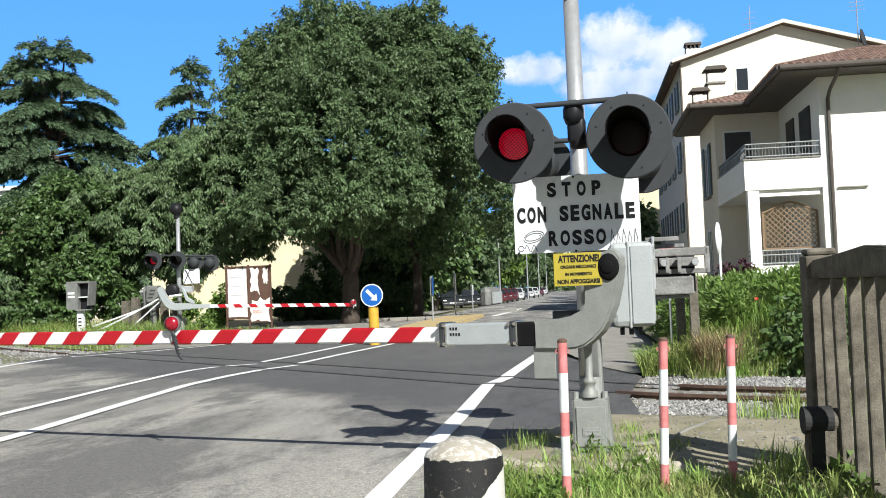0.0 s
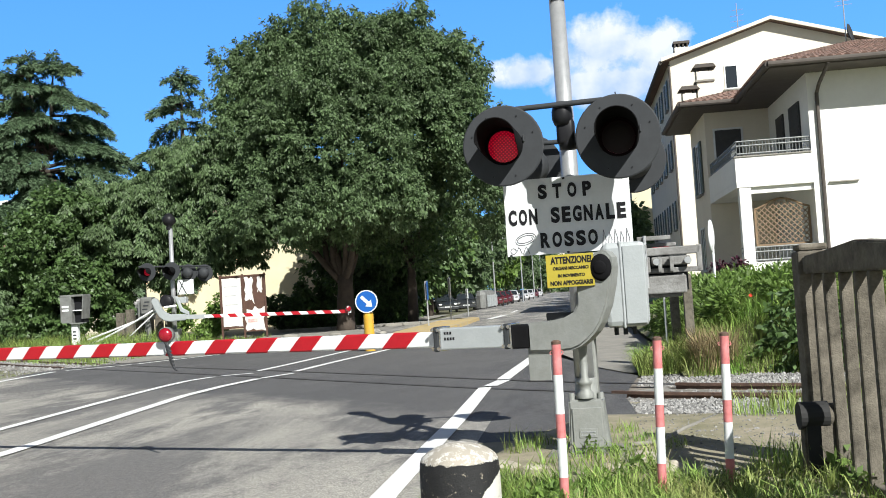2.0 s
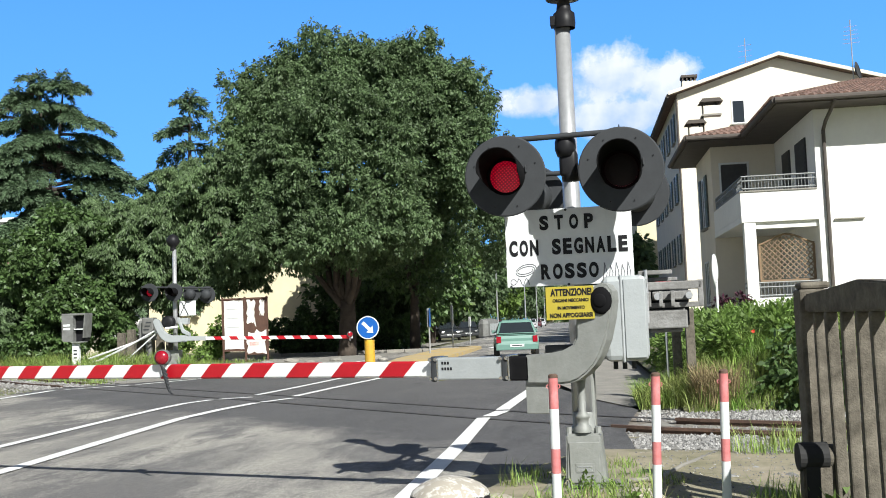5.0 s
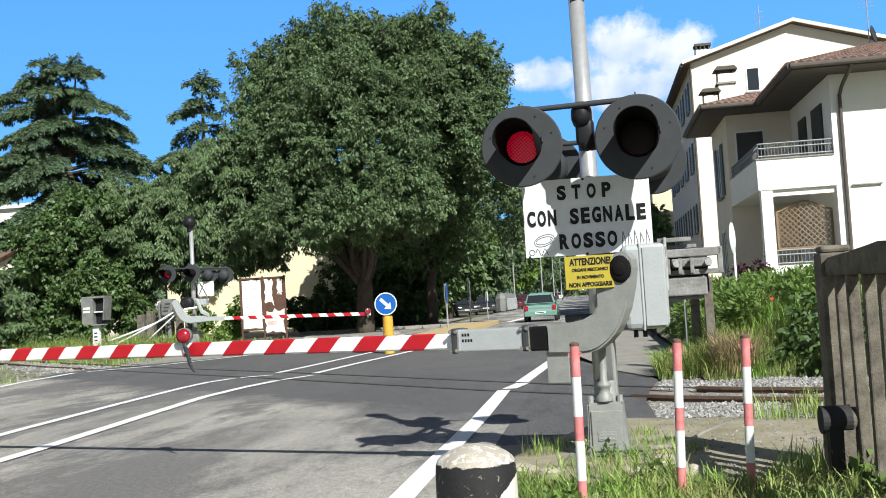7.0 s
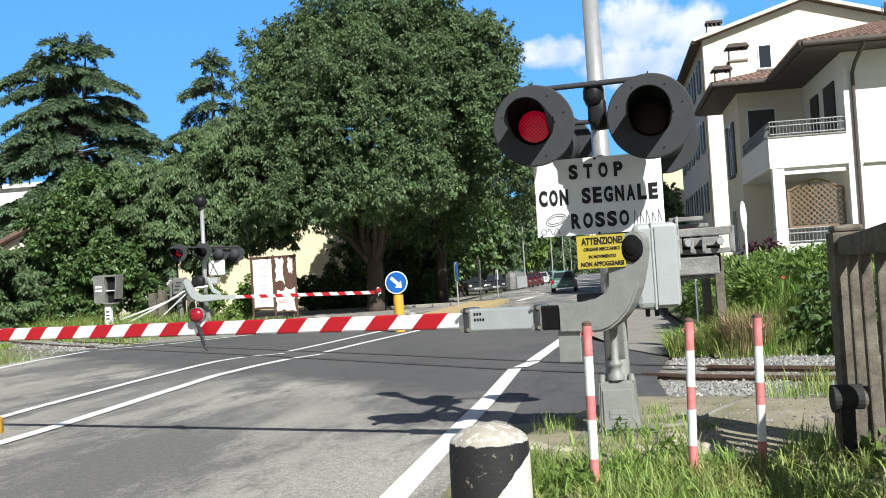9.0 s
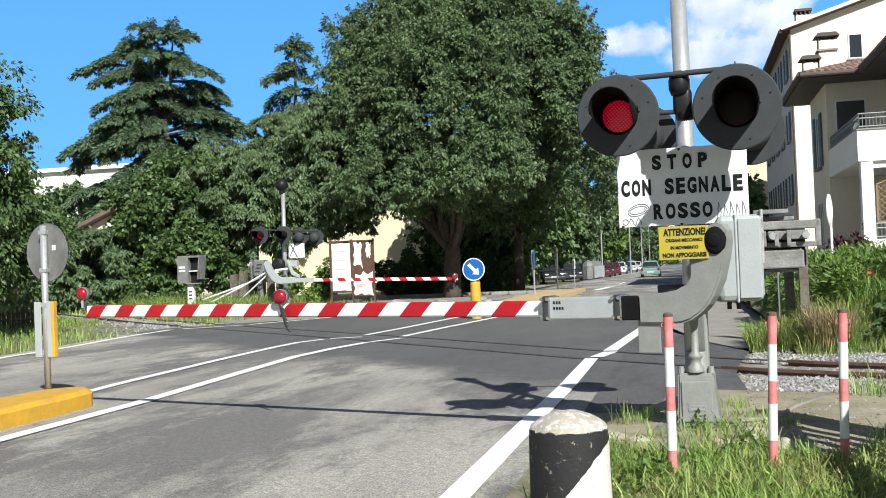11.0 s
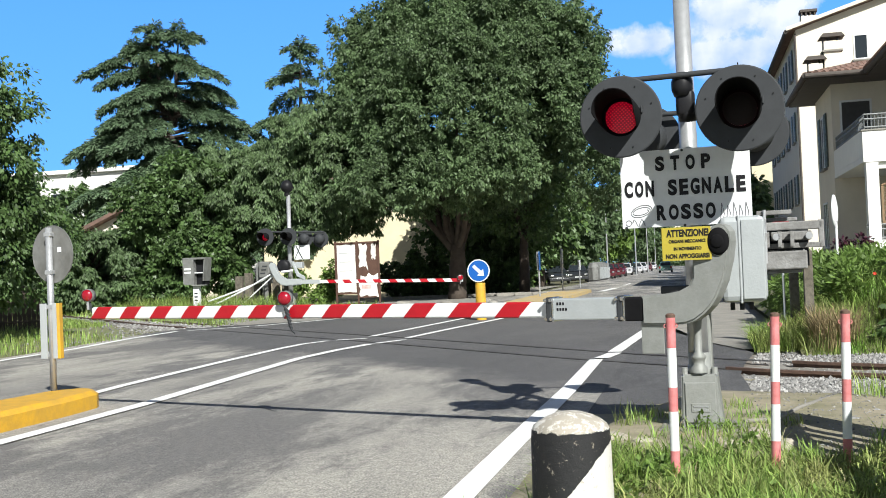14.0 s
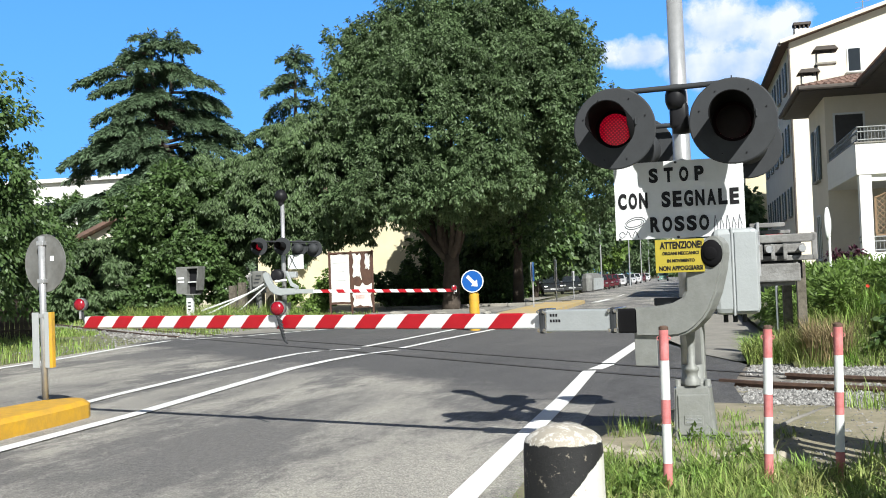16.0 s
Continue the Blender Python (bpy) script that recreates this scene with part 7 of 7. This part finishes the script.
def blades(name, n, where, lo, hi, width, material, label, lean=0.5):
    """Grass blades, each a bent strip of two quads ending in a point."""
    P, H = [], []
    while len(P) < n:
        x, y, z, k = where()
        if z is None:
            continue
        P.append((x, y, z))
        H.append((lo + (hi - lo) * rng.random() ** 1.6) * k)
    P, H = np.array(P), np.array(H)[:, None]
    a = rng.random(n) * 6.283
    out = np.stack([np.cos(a), np.sin(a), np.zeros(n)], 1)
    sd = np.stack([-np.sin(a), np.cos(a), np.zeros(n)], 1) * width * (0.6 + 0.8 * rng.random((n, 1)))
    ln = lean * (0.3 + rng.random((n, 1)))
    mid = P + out * H * ln * 0.3 + np.array([0, 0, 1]) * H * 0.55
    tip = P + out * H * ln + np.array([0, 0, 1]) * H * (1 - 0.25 * ln)
    V = np.stack([P - sd, P + sd, mid + sd * 0.8, mid - sd * 0.8, tip + sd * 0.08, tip - sd * 0.08], 1).reshape(-1, 3)
    i = np.arange(n)[:, None] * 6
    F = np.concatenate([np.concatenate([i, i + 1, i + 2, i + 3], 1), np.concatenate([i + 3, i + 2, i + 4, i + 5], 1)], 0)
    return tagged(leaf_mesh(name, V, F, material), label, "grass", kind="stuff")


def near_grass():
    x, y = -1.0 + 3.6 * rng.random(), 3.6 + 5.0 * rng.random()
    edge_x = -0.86 + max(0, y - 7.0) * 0.5
    if x < edge_x or (x > 0.55 and y > 6.9) or (x > 1.05 and y > 6.0 and rng.random() < 0.7):
        return x, y, None, 1
    d = noise.noise((x * 1.7, y * 1.7, 9)) * 0.55 + 0.55 + 0.6 * noise.noise((x * 7, y * 7, 2))
    if y > 7.1 and -0.55 < x < 0.6 and rng.random() < 0.85:
        return x, y, None, 1
    if rng.random() > d * 1.2 or d < 0.32:
        return x, y, None, 1
    return x, y, verge_z(x, y) - 0.01, 0.6 + 0.8 * d


blades("verge_grass", 34000, near_grass, 0.04, 0.20, 0.0046, M_GRASS, "green and straw-coloured grass on the verge", 0.95)


def dry_spots():
    x, y, z, k = near_grass()
    return (x, y, z, k) if z is None or noise.noise((x * 2.3, y * 2.3, 20)) > 0.05 else (x, y, None, 1)


blades("dry_grass", 4200, dry_spots, 0.03, 0.16, 0.0032, mat("straw", (0.42, 0.36, 0.20), 0.8, var=0.3, scale=4, rnd=0.4), "straw-coloured dead grass among the green", 1.1)


C, R = [], []
while len(C) < 130:
    x, y, z, k = near_grass()
    if z is not None and y > 4.2 and noise.noise((x * 1.9, y * 1.9, 31)) > -0.1:
        C.append((x, y, z + 0.03))
        R.append(0.05 + 0.07 * rng.random())
V, F = leaf_cloud(C, R, 70, 0.026, 0.1, 1.9)
tagged(leaf_mesh("verge_weeds", V, F, M_LEAF_L), "low broad-leaved weeds among the verge grass", "weeds", kind="stuff")


def tufts(cx, cy, r, z):
    def f():
        a, q = rng.random() * 6.283, r * rng.random() ** 0.5
        return cx + q * math.cos(a), cy + q * math.sin(a), z, 1.0
    return f


for cx, cy, r, n in ((-0.6, 6.4, 0.3, 420), (0.2, 5.6, 0.35, 420), (-0.5, 8.75, 0.2, 70), (-0.95, 4.6, 0.2, 500), (1.35, 7.3, 0.3, 500), (1.75, 10.6, 0.45, 220), (2.4, 11.0, 0.6, 380)):
    blades("grass_tuft", n, tufts(cx, cy, r, 0.06), 0.08, 0.34, 0.004, M_GRASS, "tuft of grass gone to seed")
for cx, cy in ((0.42, 9.0), (0.64, 8.6), (0.30, 9.6)):
    blades("grass_tuft", 150, tufts(cx, cy, 0.18, 0.06), 0.04, 0.18, 0.004, M_GRASS, "thin low grass beside the pedestal")
blades("grass_tuft", 300, tufts(-0.30, 9.2, 0.30, 0.05), 0.04, 0.16, 0.004, M_GRASS, "thin low grass beside the pedestal")
blades("bank_grass", 15000, lambda: (lambda x, y: (x, y, bank_z(x, y), 1.0))(1.55 + 4.6 * rng.random(), 16.15 + 3.6 * rng.random()), 0.12, 0.55, 0.006, M_GRASS, "long grass at the foot of the bank", 0.9)
blades("left_grass", 38000, lambda: (lambda x, y: (x, y, -0.03 if abs(y - (12.5 - 1.04 * x)) > 2.6 else None, 1.0))(-14.0 - 22 * rng.random(), 14 + 34 * rng.random()), 0.08, 0.36, 0.009, M_GRASS, "uncut grass beside the railway")


def beyond_track(near, far, s0, s1, thin=0.0):
    def f():
        p = rail_pt(s0 + (s1 - s0) * rng.random(), near + (far - near) * rng.random())
        if p.x > -15.0 or noise.noise((p.x * 0.8, p.y * 0.8, 4)) < thin:
            return p.x, p.y, None, 1.0
        return p.x, p.y, -0.03, 0.8 + 0.5 * noise.noise((p.x, p.y, 8))
    return f


blades("tall_grass", 20000, beyond_track(1.5, 7.0, 1.35, 2.98), 0.4, 1.15, 0.011, M_GRASS, "tall bright grass beyond the rails", 0.7)
blades("rail_grass", 5000, beyond_track(-4.0, -1.3, 1.9, 2.95, -0.1), 0.08, 0.32, 0.009, M_GRASS, "short green grass beside the rails", 0.8)
M_DRY = mat("dry_grass", (0.30, 0.235, 0.12), 0.8, var=0.3, scale=3, rnd=0.4)
blades("dry_weeds", 1500, tufts(2.0, 16.6, 0.34, -0.02), 0.3, 0.8, 0.007, M_DRY, "withered brown weeds beside the ballast")
blades("foot_grass", 3600, lambda: (lambda x, y: (x, y, max(bank_z(x, y), -0.03), 1.0))(0.86 + 1.2 * rng.random(), 16.6 + 1.6 * rng.random()), 0.15, 0.5, 0.006, M_GRASS, "bright long grass beside the ballast", 0.9)
# nettles at the foot of the fence
V, F = leaf_cloud([(1.95, 6.3, 0.2), (2.15, 6.1, 0.22), (1.8, 6.5, 0.15), (1.6, 6.95, 0.15)], [0.18, 0.2, 0.15, 0.12], 120, 0.05, 0.2, 2.0)
tagged(leaf_mesh("nettles", V, F, M_LEAF_L), "leafy green weeds at the foot of the fence", "weeds", kind="stuff")


# ---- what moves ----
def flip_rows(y, on_first, half=0.5035, t0=0.147):
    """A lens turns its lit face to the front for half of each period."""
    rows = []
    state = on_first
    angle = 0.0 if on_first else 180.0
    rows.append((0.0, pose(0, y, 0, 0, 0, angle)))
    t = t0
    while t < 15.95:
        f0 = round(t * FPS) / FPS
        rows.append((f0 - 1 / FPS, pose(0, y, 0, 0, 0, angle)))
        for k in (1, 2, 3):
            rows.append((f0 + (k - 1) / FPS, pose(0, y, 0, 0, 0, angle + 60 * k)))
        angle += 180.0
        t += half
    rows.append((16.0, pose(0, y, 0, 0, 0, angle)))
    return rows


def motions():
    walk(LENS_L, flip_rows(0.03, True))
    walk(LENS_R, flip_rows(0.03, False))
    walk(FLENS_A, flip_rows(0.03, True))
    walk(FLENS_B, flip_rows(0.03, False))
    # the hatchback comes out of the side street, turns and drives off
    way = [(0.0, 6.0, 38.6, 90), (1.5, 3.9, 38.6, 90), (2.5, 1.65, 38.7, 88), (2.9, 0.58, 38.9, 82), (3.2, -0.25, 39.15, 70), (3.8, -1.6, 39.9, 42), (4.6, -2.45, 41.2, 12), (5.3, -2.55, 42.8, 2), (5.5, -2.6, 43.4, 0), (6.0, -2.7, 46.5, 0), (6.5, -2.75, 50.0, 0), (7.0, -2.8, 54.5, 0), (7.5, -2.8, 58.8, 0), (8.0, -2.85, 63.5, 0), (10.5, -2.95, 88, 0), (11.0, -3.0, 94, 0), (12.5, -3.2, 114, 0), (14.5, -3.3, 148, 0), (16.0, -3.6, 178, 0)]
    walk(GREEN, [(t, pose(x, y, 0, 0, 0, a)) for t, x, y, a in way])


motions()
